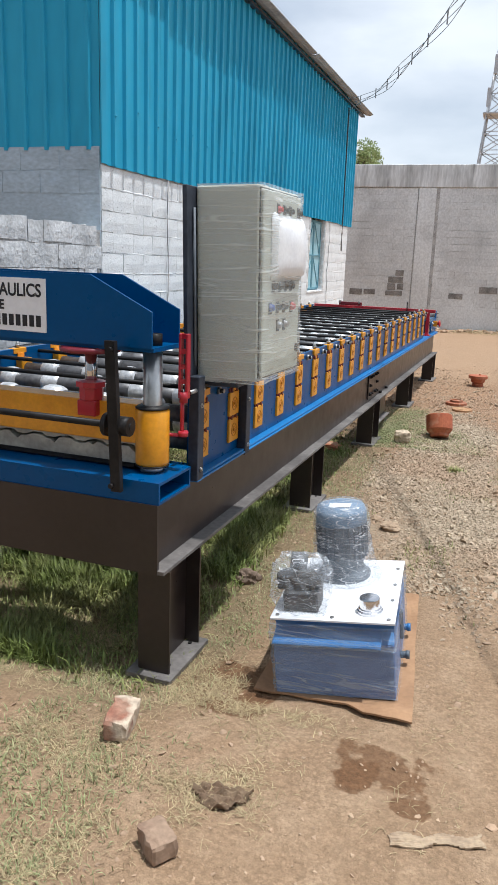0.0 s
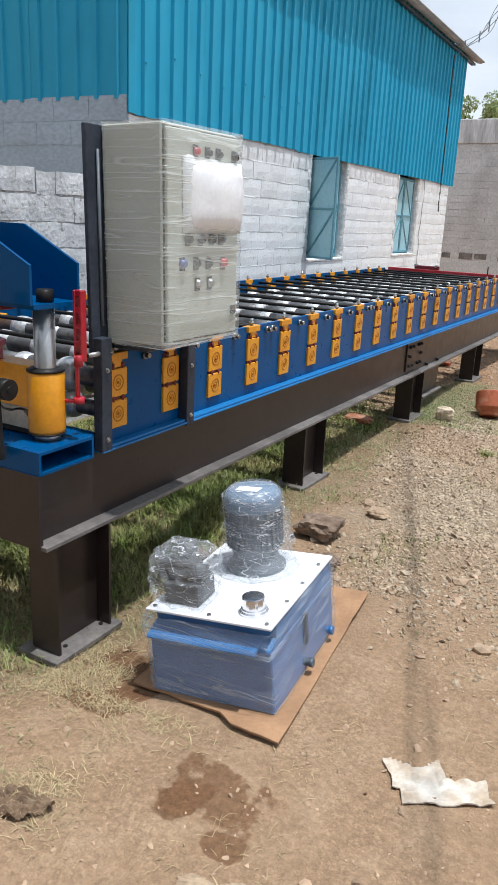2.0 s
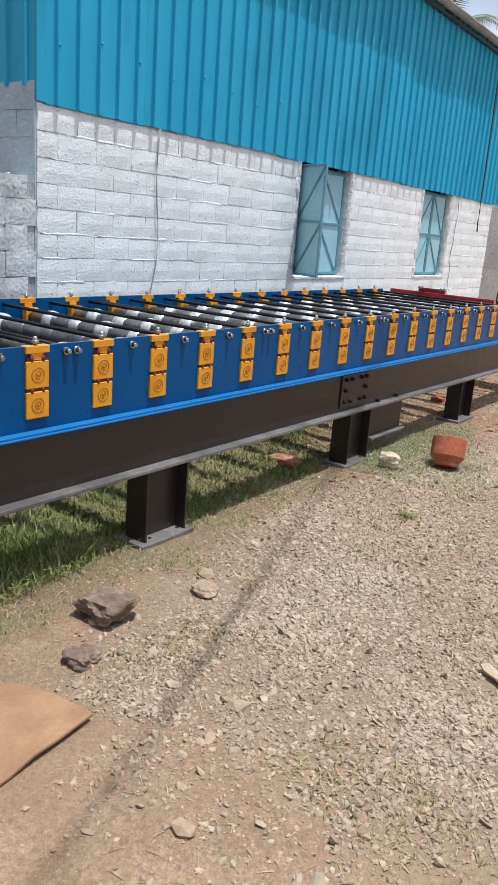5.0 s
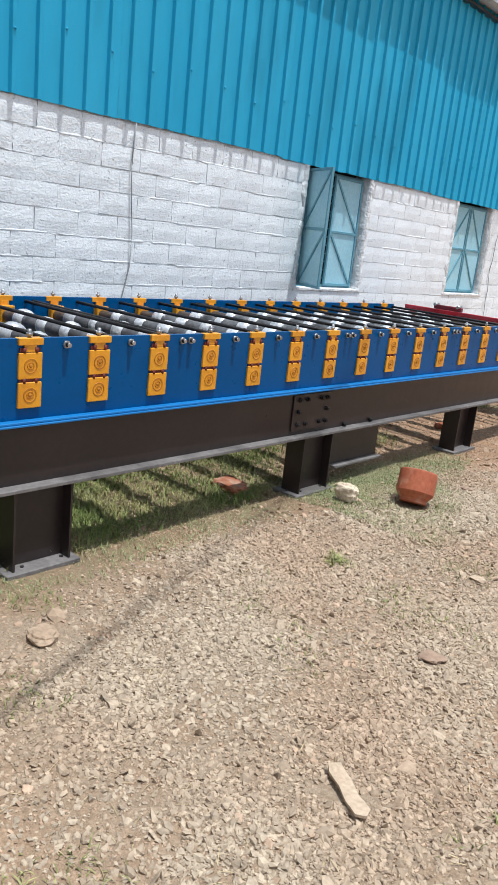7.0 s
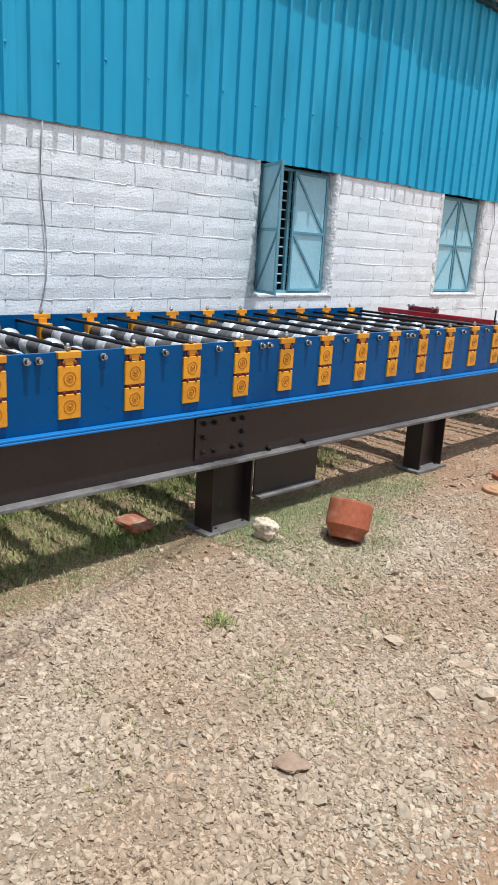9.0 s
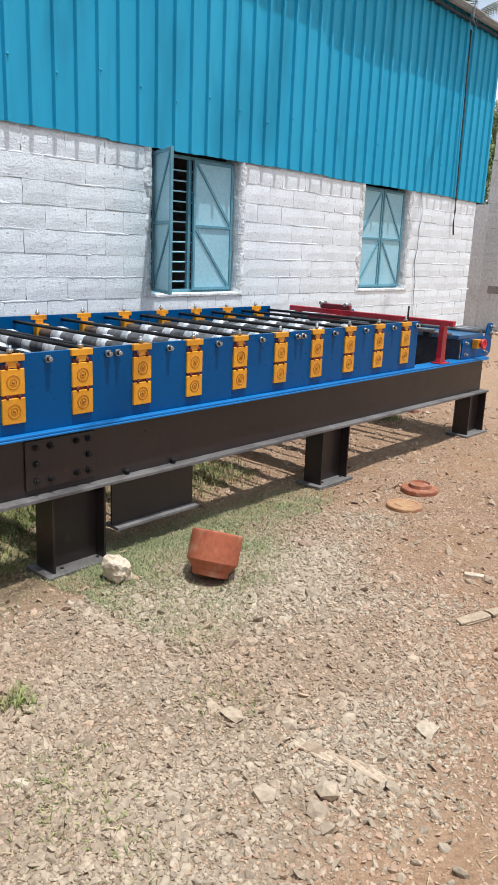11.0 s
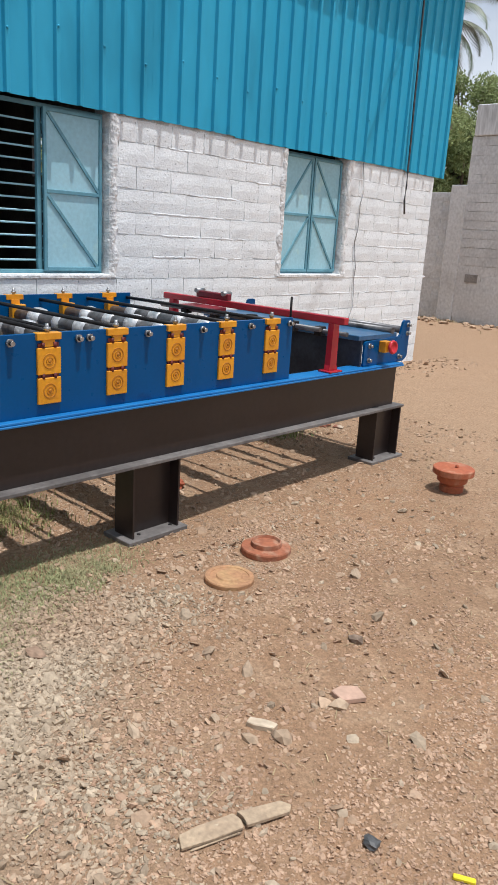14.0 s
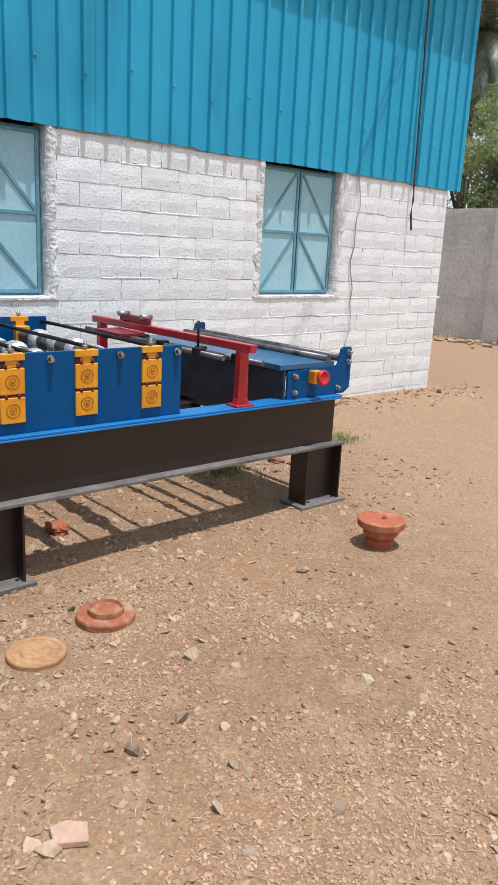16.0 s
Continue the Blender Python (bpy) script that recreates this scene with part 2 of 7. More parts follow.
M_DIE = mat("grey_tool_steel", (0.42, 0.41, 0.35), (0.30, 0.29, 0.25), 0.5, 0.2, big=8, fine=50, vary=0.15, bump=0.08)
M_SIGN = mat("white_sign", (0.80, 0.80, 0.82), (0.74, 0.74, 0.76), 0.5, big=4, fine=40, vary=0.04, bump=0.0)
M_INK = mat("black_ink", (0.010, 0.010, 0.014), (0.014, 0.014, 0.018), 0.5, vary=0.05, bump=0.0)
M_CAB = mat("beige_powder_coat", (0.43, 0.445, 0.375), (0.47, 0.485, 0.415), 0.5, big=3, fine=90, vary=0.05, bump=0.1, depth=0.001)
M_CABBACK = mat("dark_slate_plate", (0.032, 0.038, 0.052), (0.045, 0.053, 0.070), 0.45, big=5, fine=40, vary=0.15, bump=0.05, spec=0.2)
M_FOAM = mat("white_foam_sheet", (0.84, 0.85, 0.86), (0.78, 0.79, 0.81), 0.6, big=8, fine=60, vary=0.05, bump=0.1)
M_TANK = mat("violet_blue_enamel", (0.075, 0.140, 0.310), (0.095, 0.165, 0.345), 0.4, big=5, fine=40, vary=0.06, bump=0.03)
M_TANKLIP = mat("sky_blue_enamel", (0.030, 0.130, 0.330), (0.045, 0.170, 0.390), 0.35, big=6, fine=40, vary=0.06, bump=0.03, coat=0.3)
M_WHITE = mat("white_enamel", (0.82, 0.82, 0.83), (0.78, 0.78, 0.80), 0.35, big=5, fine=40, vary=0.03, bump=0.02)
M_MOTOR = mat("slate_blue_casting", (0.085, 0.105, 0.127), (0.115, 0.133, 0.155), 0.5, big=9, fine=50, vary=0.15, bump=0.15)
M_PUMP = mat("dark_pump_casting", (0.05, 0.052, 0.055), (0.09, 0.09, 0.09), 0.5, 0.3, big=14, fine=60, vary=0.25, bump=0.15)
M_CARD = mat("brown_cardboard", (0.37, 0.215, 0.115), (0.30, 0.17, 0.09), 0.9, big=5, fine=60, vary=0.08, bump=0.12)
M_PAPER = mat("dirty_white_paper", (0.62, 0.57, 0.50), (0.44, 0.35, 0.26), 0.9, big=9, fine=50, vary=0.12, bump=0.3)
M_RUST = mat("orange_rust_primer", (0.37, 0.105, 0.045), (0.33, 0.085, 0.038), 0.8, big=6, fine=40, vary=0.15, bump=0.25, spots=((0.43, 0.21, 0.125), 9.0, 0.52, 0.7))
M_RUSTDULL = mat("dusty_rust_primer", (0.325, 0.112, 0.055), (0.27, 0.095, 0.048), 0.9, big=9, fine=40, vary=0.2, bump=0.3, spots=((0.38, 0.235, 0.155), 11.0, 0.48, 0.66))
M_OCHRE = mat("ochre_rusty_casting", (0.36, 0.190, 0.095), (0.42, 0.255, 0.12), 0.8, big=9, fine=45, vary=0.2, bump=0.25)
M_BRICK = mat("red_brown_brick", (0.28, 0.120, 0.078), (0.33, 0.19, 0.13), 0.95, big=11, fine=40, vary=0.25, bump=0.8, depth=0.008, spots=((0.48, 0.385, 0.29), 8.0, 0.50, 0.60))
M_STONE = mat("pale_stone", (0.41, 0.300, 0.203), (0.32, 0.228, 0.15), 0.92, big=9, fine=40, vary=0.2, bump=0.5)
M_DARKROCK = mat("dusty_brown_rock", (0.165, 0.115, 0.082), (0.24, 0.175, 0.128), 0.95, big=10, fine=40, vary=0.25, bump=0.6)
M_GRAVEL = mat("crushed_gravel", (0.375, 0.300, 0.215), (0.345, 0.252, 0.172), 0.92, big=1.1, fine=60, vary=0.18, bump=0.6, island=0.24)
M_CRUMB = mat("pale_crumbs", (0.425, 0.305, 0.205), (0.355, 0.240, 0.155), 0.92, big=1.4, fine=70, vary=0.12, bump=0.0, island=0.22)
M_REDCHIP = mat("reddish_litter", (0.405, 0.272, 0.182), (0.325, 0.208, 0.135), 0.92, big=1.6, fine=70, vary=0.12, bump=0.0, island=0.25)
M_RAG = mat("dirty_rag", (0.150, 0.095, 0.058), (0.21, 0.145, 0.09), 0.95, big=12, fine=90, vary=0.2, bump=0.5)
M_SANDCHIP = mat("sandy_chips", (0.395, 0.278, 0.188), (0.33, 0.225, 0.148), 0.92, big=1.4, fine=70, vary=0.15, bump=0.4, island=0.28)
M_GRASS = mat("green_grass", (0.150, 0.190, 0.045), (0.270, 0.262, 0.100), 0.6, big=2.2, fine=30, vary=0.25, bump=0.0, island=0.45)
M_PALEGRASS = mat("pale_grass", (0.245, 0.262, 0.120), (0.305, 0.285, 0.150), 0.7, big=2.6, fine=30, vary=0.2, bump=0.0, island=0.35)
M_PINKTILE = mat("pink_tile", (0.50, 0.32, 0.235), (0.44, 0.29, 0.21), 0.85, big=9, fine=50, vary=0.1, bump=0.2)
M_CLAY = mat("brown_clay_brick", (0.30, 0.205, 0.14), (0.24, 0.155, 0.105), 0.95, big=11, fine=40, vary=0.2, bump=0.6)
M_STRAW = mat("dry_straw", (0.42, 0.335, 0.19), (0.33, 0.25, 0.14), 0.8, big=3, fine=40, vary=0.2, bump=0.0, island=0.3)
M_LEAF = mat("tree_leaf", (0.330, 0.390, 0.185), (0.230, 0.290, 0.130), 0.75, big=1.3, fine=20, vary=0.2, bump=0.0, island=0.25, spec=0.15)


def let_light_through(m, share):
    """Thin leaves glow a little where the sun stands behind them."""
    N, L = m.node_tree.nodes, m.node_tree.links
    bsdf, out = N["Principled BSDF"], N["Material Output"]
    thin, both = N.new("ShaderNodeBsdfTranslucent"), N.new("ShaderNodeMixShader")
    both.inputs["Fac"].default_value = share
    L.new(bsdf.inputs["Base Color"].links[0].from_socket, thin.inputs["Color"])
    L.new(bsdf.outputs["BSDF"], both.inputs[1])
    L.new(thin.outputs["BSDF"], both.inputs[2])
    L.new(both.outputs["Shader"], out.inputs["Surface"])


let_light_through(M_LEAF, 0.32)
M_PALM = mat("palm_frond", (0.120, 0.160, 0.100), (0.18, 0.20, 0.14), 0.4, big=2, fine=20, vary=0.2, bump=0.0, island=0.4)
M_BARK = mat("grey_bark", (0.14, 0.11, 0.085), (0.09, 0.07, 0.055), 0.95, big=4, fine=30, vary=0.3, bump=0.7, depth=0.01)
M_WIRE = mat("grey_cable", (0.27, 0.27, 0.275), (0.32, 0.32, 0.32), 0.6, big=3, fine=30, vary=0.1, bump=0.0)
M_GALV = mat("galvanised_steel", (0.42, 0.43, 0.45), (0.34, 0.35, 0.37), 0.5, 0.4, big=2, fine=20, vary=0.1, bump=0.0)
M_PALEBARK = mat("pale_bark", (0.49, 0.375, 0.265), (0.40, 0.30, 0.205), 0.9, big=8, fine=70, vary=0.15, bump=0.4)
M_WOOD = mat("bleached_wood", (0.40, 0.30, 0.20), (0.33, 0.24, 0.16), 0.9, big=7, fine=70, vary=0.2, bump=0.4)
M_YPLAS = mat("yellow_plastic", (0.75, 0.62, 0.02), (0.7, 0.56, 0.02), 0.35, vary=0.05, bump=0.0)
M_REDP = mat("red_plastic", (0.55, 0.02, 0.03), (0.5, 0.02, 0.03), 0.3, vary=0.05, bump=0.0)
M_BLUEP = mat("blue_plastic", (0.02, 0.07, 0.3), (0.03, 0.09, 0.34), 0.3, vary=0.05, bump=0.0)
M_FILM_CAB = film_mat("stretch_film_cabinet", 5.5, (0.16, 0.16, 3.4), 0.25, (0.84, 0.87, 0.83), 0.6, 0.27, 0.022, 0.55)
M_FILM_TANK = film_mat("stretch_film_tank", 7.0, (0.16, 0.16, 4.0), 0.15, (0.66, 0.78, 0.92), 0.6, 0.24, 0.030, 0.16)
M_FILM_WRAP = film_mat("crumpled_film", 17.0, (0.45, 0.45, 2.2), 0.12, (0.86, 0.89, 0.93), 1.0, 0.66, 0.015, 0.75)


def ground_mat():
    """Brown sandy dirt that turns to grey gravel dust along the machine, with wet oil stains and fine relief."""
    m = bpy.data.materials.new("dirt_and_gravel")
    m.use_nodes = True
    N, L = m.node_tree.nodes, m.node_tree.links
    bsdf = N["Principled BSDF"]
    bsdf.inputs["Roughness"].default_value = 0.95
    bsdf.inputs["Specular IOR Level"].default_value = 0.2
    geo = N.new("ShaderNodeNewGeometry")
    P = geo.outputs["Position"]

    def noise_tex(scale, detail, dist=0.0):
        n = N.new("ShaderNodeTexNoise")
        n.inputs["Scale"].default_value, n.inputs["Detail"].default_value, n.inputs["Distortion"].default_value = scale, detail, dist
        L.new(P, n.inputs["Vector"])
        return n.outputs["Fac"]

    def rng(v, a, b, c=0.0, d=1.0):
        r = N.new("ShaderNodeMapRange")
        r.interpolation_type = "SMOOTHSTEP"
        for k, x in (("From Min", a), ("From Max", b), ("To Min", c), ("To Max", d)):
            r.inputs[k].default_value = x
        L.new(v, r.inputs["Value"])
        return r.outputs["Result"]

    def op(kind, a, b):
        x = N.new("ShaderNodeMath")
        x.operation = kind
        for i, v in enumerate((a, b)):
            if isinstance(v, (int, float)):
                x.inputs[i].default_value = v
            else:
                L.new(v, x.inputs[i])
        return x.outputs["Value"]

    def mix(fac, a, b):
        x = N.new("ShaderNodeMix")
        x.data_type = "RGBA"
        L.new(fac, x.inputs["Factor"])
        for s, v in (("A", a), ("B", b)):
            if isinstance(v, tuple):
                x.inputs[s].default_value = (*v, 1)
            else:
                L.new(v, x.inputs[s])
        return x.outputs["Result"]

    sep = N.new("ShaderNodeSeparateXYZ")
    L.new(P, sep.inputs["Vector"])
    X, Y = sep.outputs["X"], sep.outputs["Y"]
    wob = op("MULTIPLY", op("SUBTRACT", noise_tex(1.1, 4.0), 0.5), 1.6)
    big, mid, fine, grit = noise_tex(0.8, 5.0, 0.5), noise_tex(6.0, 6.0), noise_tex(45.0, 5.0), noise_tex(160.0, 3.0)
    dirt = mix(rng(big, 0.35, 0.65), (0.352, 0.216, 0.128), (0.312, 0.196, 0.119))
    dirt = mix(rng(mid, 0.45, 0.7), dirt, (0.380, 0.254, 0.160))
    dirt = mix(op("MULTIPLY", rng(op("ADD", Y, wob), 5.2, 3.0), 0.8), dirt, mix(rng(mid, 0.4, 0.68), (0.318, 0.218, 0.136), (0.372, 0.262, 0.168)))
    grav = mix(rng(mid, 0.4, 0.65), (0.325, 0.250, 0.174), (0.300, 0.215, 0.142))
    # gravel lies between the machine and the track, and fades into the sand
    g = op("MULTIPLY", rng(op("ADD", Y, wob), 3.2, 4.6), rng(op("ADD", op("ADD", Y, op("MULTIPLY", X, 1.5)), wob), 9.3, 7.5))
    g = op("MULTIPLY", g, rng(op("ADD", X, wob), -1.2, -0.5))
    g = op("MULTIPLY", g, op("MAXIMUM", rng(op("ADD", X, op("MULTIPLY", wob, 0.35)), 1.25, 0.75), rng(Y, 5.7, 4.7)))
    g = op("MULTIPLY", g, rng(op("ADD", Y, op("MULTIPLY", wob, 0.6)), 9.1, 8.2))
    col = mix(g, dirt, grav)
    # paler, smoother sand on the track past the machine
    col = mix(op("MULTIPLY", rng(op("ADD", op("ADD", Y, op("MULTIPLY", X, 0.5)), wob), 10.3, 12.8), 0.75), col, (0.425, 0.285, 0.182))
    # darker, greener tone beneath the machine and out to the shed wall
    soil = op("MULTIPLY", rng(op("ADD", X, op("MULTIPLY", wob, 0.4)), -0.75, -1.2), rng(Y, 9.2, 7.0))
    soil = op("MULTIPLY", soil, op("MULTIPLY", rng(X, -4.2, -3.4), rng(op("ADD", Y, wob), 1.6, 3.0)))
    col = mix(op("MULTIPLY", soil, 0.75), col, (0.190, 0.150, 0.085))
    # oil stains in front of the power pack and by the first post
    for cx, cy, rx, ry in ((-0.17, 2.19, 0.20, 0.12), (-0.25, 2.14, 0.08, 0.10), (-0.06, 2.04, 0.07, 0.05), (-0.92, 2.60, 0.28, 0.16), (-0.80, 2.44, 0.15, 0.11)):
        dx, dy = op("DIVIDE", op("SUBTRACT", X, cx), rx), op("DIVIDE", op("SUBTRACT", Y, cy), ry)
        d = op("ADD", op("ADD", op("MULTIPLY", dx, dx), op("MULTIPLY", dy, dy)), op("MULTIPLY", op("SUBTRACT", noise_tex(7.0, 7.0), 0.5), 5.4))
        col = mix(op("MULTIPLY", rng(d, 1.15, 0.75), 0.80), col, (0.165, 0.086, 0.043))
    # crumbs of soil in two sizes, each a little lighter or darker than its neighbour
    crumbs = []
    for sc in (75.0, 170.0):
        vo = N.new("ShaderNodeTexVoronoi")
        vo.inputs["Scale"].default_value, vo.inputs["Randomness"].default_value = sc, 1.0
        L.new(P, vo.inputs["Vector"])
        bw = N.new("ShaderNodeSeparateColor")
        L.new(vo.outputs["Color"], bw.inputs["Color"])
        crumbs.append((vo.outputs["Distance"], bw.outputs["Red"]))
        tone = N.new("ShaderNodeMix")
        tone.data_type, tone.blend_type = "RGBA", "MULTIPLY"
        L.new(rng(noise_tex(2.5, 3.0), 0.35, 0.6, 0.45, 1.0), tone.inputs["Factor"])
        L.new(col, tone.inputs["A"])
        rt = N.new("ShaderNodeValToRGB")
        rt.color_ramp.elements[0].color, rt.color_ramp.elements[1].color = (0.86, 0.855, 0.85, 1), (1.12, 1.12, 1.12, 1)
        L.new(bw.outputs["Red"], rt.inputs["Fac"])
        L.new(rt.outputs["Color"], tone.inputs["B"])
        col = tone.outputs["Result"]
    shade = N.new("ShaderNodeMix")
    shade.data_type, shade.blend_type = "RGBA", "MULTIPLY"
    shade.inputs["Factor"].default_value = 1.0
    L.new(col, shade.inputs["A"])
    r = N.new("ShaderNodeValToRGB")
    r.color_ramp.elements[0].position, r.color_ramp.elements[1].position = 0.3, 0.7
    r.color_ramp.elements[0].color, r.color_ramp.elements[1].color = (0.80, 0.79, 0.78, 1), (1.12, 1.12, 1.12, 1)
    L.new(fine, r.inputs["Fac"])
    L.new(r.outputs["Color"], shade.inputs["B"])
    L.new(shade.outputs["Result"], bsdf.inputs["Base Color"])
    bp = N.new("ShaderNodeBump")
    bp.inputs["Strength"].default_value, bp.inputs["Distance"].default_value = 0.9, 0.02
    relief = op("ADD", op("ADD", op("MULTIPLY", fine, 0.45), op("MULTIPLY", grit, 0.2)), op("MULTIPLY", mid, 0.7))
    for (dist, tone_v), amount in zip(crumbs, (0.42, 0.20)):
        relief = op("SUBTRACT", relief, op("MULTIPLY", op("MULTIPLY", dist, tone_v), amount))
    L.new(relief, bp.inputs["Height"])
    L.new(bp.outputs["Normal"], bsdf.inputs["Normal"])
    return m


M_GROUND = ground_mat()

# ---- mesh helpers ----
def box(bm, x0, x1, y0, y1, z0, z1, bevel=0.0):
    v = [bm.verts.new((x, y, z)) for z in (z0, z1) for y in (y0, y1) for x in (x0, x1)]
    fs = [bm.faces.new([v[i] for i in q]) for q in ((0, 2, 3, 1), (4, 5, 7, 6), (0, 1, 5, 4), (2, 6, 7, 3), (0, 4, 6, 2), (1, 3, 7, 5))]
    if bevel:
        bmesh.ops.bevel(bm, geom=list({e for f in fs for e in f.edges}), offset=bevel, segments=1, affect="EDGES", profile=0.5)


def tube(bm, p0, p1, r0, r1=None, seg=14, cap=True):
    """A round bar from p0 to p1."""
    p0, p1 = Vector(p0), Vector(p1)
    r1 = r0 if r1 is None else r1
    q = (p1 - p0).to_track_quat("Z", "Y")
    rings = []
    for p, r in ((p0, r0), (p1, r1)):
        rings.append([bm.verts.new(p + q @ Vector((r * math.cos(2 * math.pi * i / seg), r * math.sin(2 * math.pi * i / seg), 0))) for i in range(seg)])
    for i in range(seg):
        f = bm.faces.new((rings[0][i], rings[0][(i + 1) % seg], rings[1][(i + 1) % seg], rings[1][i]))
        f.smooth = True
    if cap:
        bm.faces.new(rings[0][::-1])
        bm.faces.new(rings[1])


def turned(bm, profile, at=(0, 0, 0), axis=(0, 0, 1), seg=28, smooth=True):
    """A turned body: (radius, height) pairs round an axis."""
    q = Vector(axis).to_track_quat("Z", "Y")
    at = Vector(at)
    rings = [[bm.verts.new(at + q @ Vector((r * math.cos(2 * math.pi * i / seg), r * math.sin(2 * math.pi * i / seg), h))) for i in range(seg)] for r, h in profile]
    for a, b in zip(rings, rings[1:]):
        for i in range(seg):
            f = bm.faces.new((a[i], a[(i + 1) % seg], b[(i + 1) % seg], b[i]))
            f.smooth = smooth
    bm.faces.new(rings[0][::-1])
    bm.faces.new(rings[-1])


def prism(bm, pts, axis, a, b):
    """A flat outline pushed from a to b along an axis; pts are the two other coordinates in order."""
    def put(p, h):
        return {"x": (h, p[0], p[1]), "y": (p[0], h, p[1]), "z": (p[0], p[1], h)}[axis]
    lo, hi = [bm.verts.new(put(p, a)) for p in pts], [bm.verts.new(put(p, b)) for p in pts]
    n = len(pts)
    bm.faces.new(lo[::-1])
    bm.faces.new(hi)
    for i in range(n):
        bm.faces.new((lo[i], lo[(i + 1) % n], hi[(i + 1) % n], hi[i]))


def wire(bm, pts, r, seg=6):
    """One round strand through all the points."""
    rings = []
    for i, p in enumerate(pts):
        d = Vector(pts[min(i + 1, len(pts) - 1)]) - Vector(pts[max(i - 1, 0)])
        q = d.to_track_quat("Z", "Y")
        rings.append([bm.verts.new(Vector(p) + q @ Vector((r * math.cos(2 * math.pi * k / seg), r * math.sin(2 * math.pi * k / seg), 0))) for k in range(seg)])
    for a, b in zip(rings, rings[1:]):
        for k in range(seg):
            bm.faces.new((a[k], a[(k + 1) % seg], b[(k + 1) % seg], b[k])).smooth = True
    bm.faces.new(rings[0][::-1])
    bm.faces.new(rings[-1])


def mesh_of(name, bm, material):
    bmesh.ops.recalc_face_normals(bm, faces=bm.faces)
    me = bpy.data.meshes.new(name)
    bm.to_mesh(me)
    bm.free()
    me.materials.append(material)
    return me


def part(name, bm, material, parent, label=""):
    ob = new(name, bm if isinstance(bm, bpy.types.Mesh) else mesh_of(name, bm, material))
    ob.parent = parent
    return tagged(ob, label)


def piece(name, me, parent, at=(0, 0, 0), rz=0.0, scale=(1, 1, 1)):
    """One of many alike pieces on a shared mesh."""
    ob = new(name, me)
    ob.parent = parent
    ob.location, ob.scale, ob.rotation_euler = at, scale, (0, 0, rz)
    return ob


def thing(name, at, rz, label, category, group="", kind=""):
    ob = new(name)
    ob.matrix_world = pose(*at, 0, 0, rz)
    ob.empty_display_size = 0.1
    return tagged(ob, label, category, group, kind)


def solid(name, bm, material, label, category, at=(0, 0, 0), rz=0.0, group="", kind=""):
    ob = new(name, mesh_of(name, bm, material))
    ob.matrix_world = pose(*at, 0, 0, rz)
    return tagged(ob, label, category, group, kind)


def stuff_mesh(name, verts, faces, material, smooth=False):
    me = bpy.data.meshes.new(name)
    me.from_pydata(verts.tolist() if hasattr(verts, "tolist") else verts, [], faces.tolist() if hasattr(faces, "tolist") else faces)
    me.materials.append(material)
    if smooth:
        me.shade_smooth()
    return me


def smooth01(v, a, b):
    t = min(max((v - a) / (b - a), 0.0), 1.0)
    return t * t * (3 - 2 * t)


def ground_z(x, y):
    """Height of the yard: level, with a slight fall to the machine's feet and to the far wall, small lumps and ruts."""
    fall = (0.008 + 0.036 * (1 - smooth01(y, 5.0, 11.0)) + 0.085 * (1 - smooth01(y, 2.7, 4.4))) * smooth01(-x, 0.70, 1.18) * (0.25 * smooth01(y, 0.9, 2.0) + 0.75 * smooth01(y, 2.1, 2.6))
    hollow = 0.058 * min(max((-x - 0.20) / 0.49, 0.0), 1.0) * smooth01(y, 2.2, 2.55) * (1 - smooth01(y, 3.35, 4.0))      # beside the power pack
    z = -0.040 - max(fall, hollow) - 0.13 * smooth01(y, 13.0, 23.0)
    z -= 0.022 * math.exp(-((x + 1.0) ** 2 / 0.10 + (y - 9.35) ** 2 / 0.30))
    near = math.exp(-((x - 0) ** 2 + (y - 6) ** 2) / 120.0)
    z += near * (0.012 * noise.noise((x * 1.3, y * 1.3, 0.3)) + 0.007 * noise.noise((x * 5.0, y * 5.0, 2.1)))
    return z


def rock(bm, at, size, seed, squash=0.7, sub=2):
    r = bmesh.ops.create_icosphere(bm, subdivisions=sub, radius=1.0)
    rr = random.Random(seed)
    turn = Euler((rr.uniform(0, 6), rr.uniform(0, 6), rr.uniform(0, 6))).to_matrix()
    sx, sy, sz = size, size * rr.uniform(0.6, 0.95), size * squash
    off = Vector((rr.uniform(0, 50), rr.uniform(0, 50), 0))
    for v in r["verts"]:
        p = turn @ v.co
        d = 1 + 0.38 * noise.noise(p * 1.1 + off) + 0.18 * noise.noise(p * 3.0 + off) + 0.08 * noise.noise(p * 7.0 + off)
        m = max(abs(p.x), abs(p.y), abs(p.z))
        p = p * (0.55 + 0.45 / m) * d * 0.8
        v.co = Vector(at) + Vector((p.x * sx, p.y * sy, p.z * sz))


# ---- ground ----
def axis_steps(lo, hi, fine, far):
    out = [lo + fine * i for i in range(int((hi - lo) / fine) + 1)]
    step, v, right = fine, out[-1], []
    while v < far:
        step *= 1.35
        v += step
        right.append(v)
    step, v, left = fine, lo, []
    while v > -far:
        step *= 1.35
        v -= step
        left.append(v)
    return left[::-1] + out + right


gx, gy = axis_steps(-3.3, 2.6, 0.055, 900), axis_steps(0.6, 13.0, 0.055, 900)
g_verts = [(x, y, ground_z(x, y)) for y in gy for x in gx]
nx_ = len(gx)
g_faces = [(j * nx_ + i, j * nx_ + i + 1, (j + 1) * nx_ + i + 1, (j + 1) * nx_ + i) for j in range(len(gy) - 1) for i in range(nx_ - 1)]
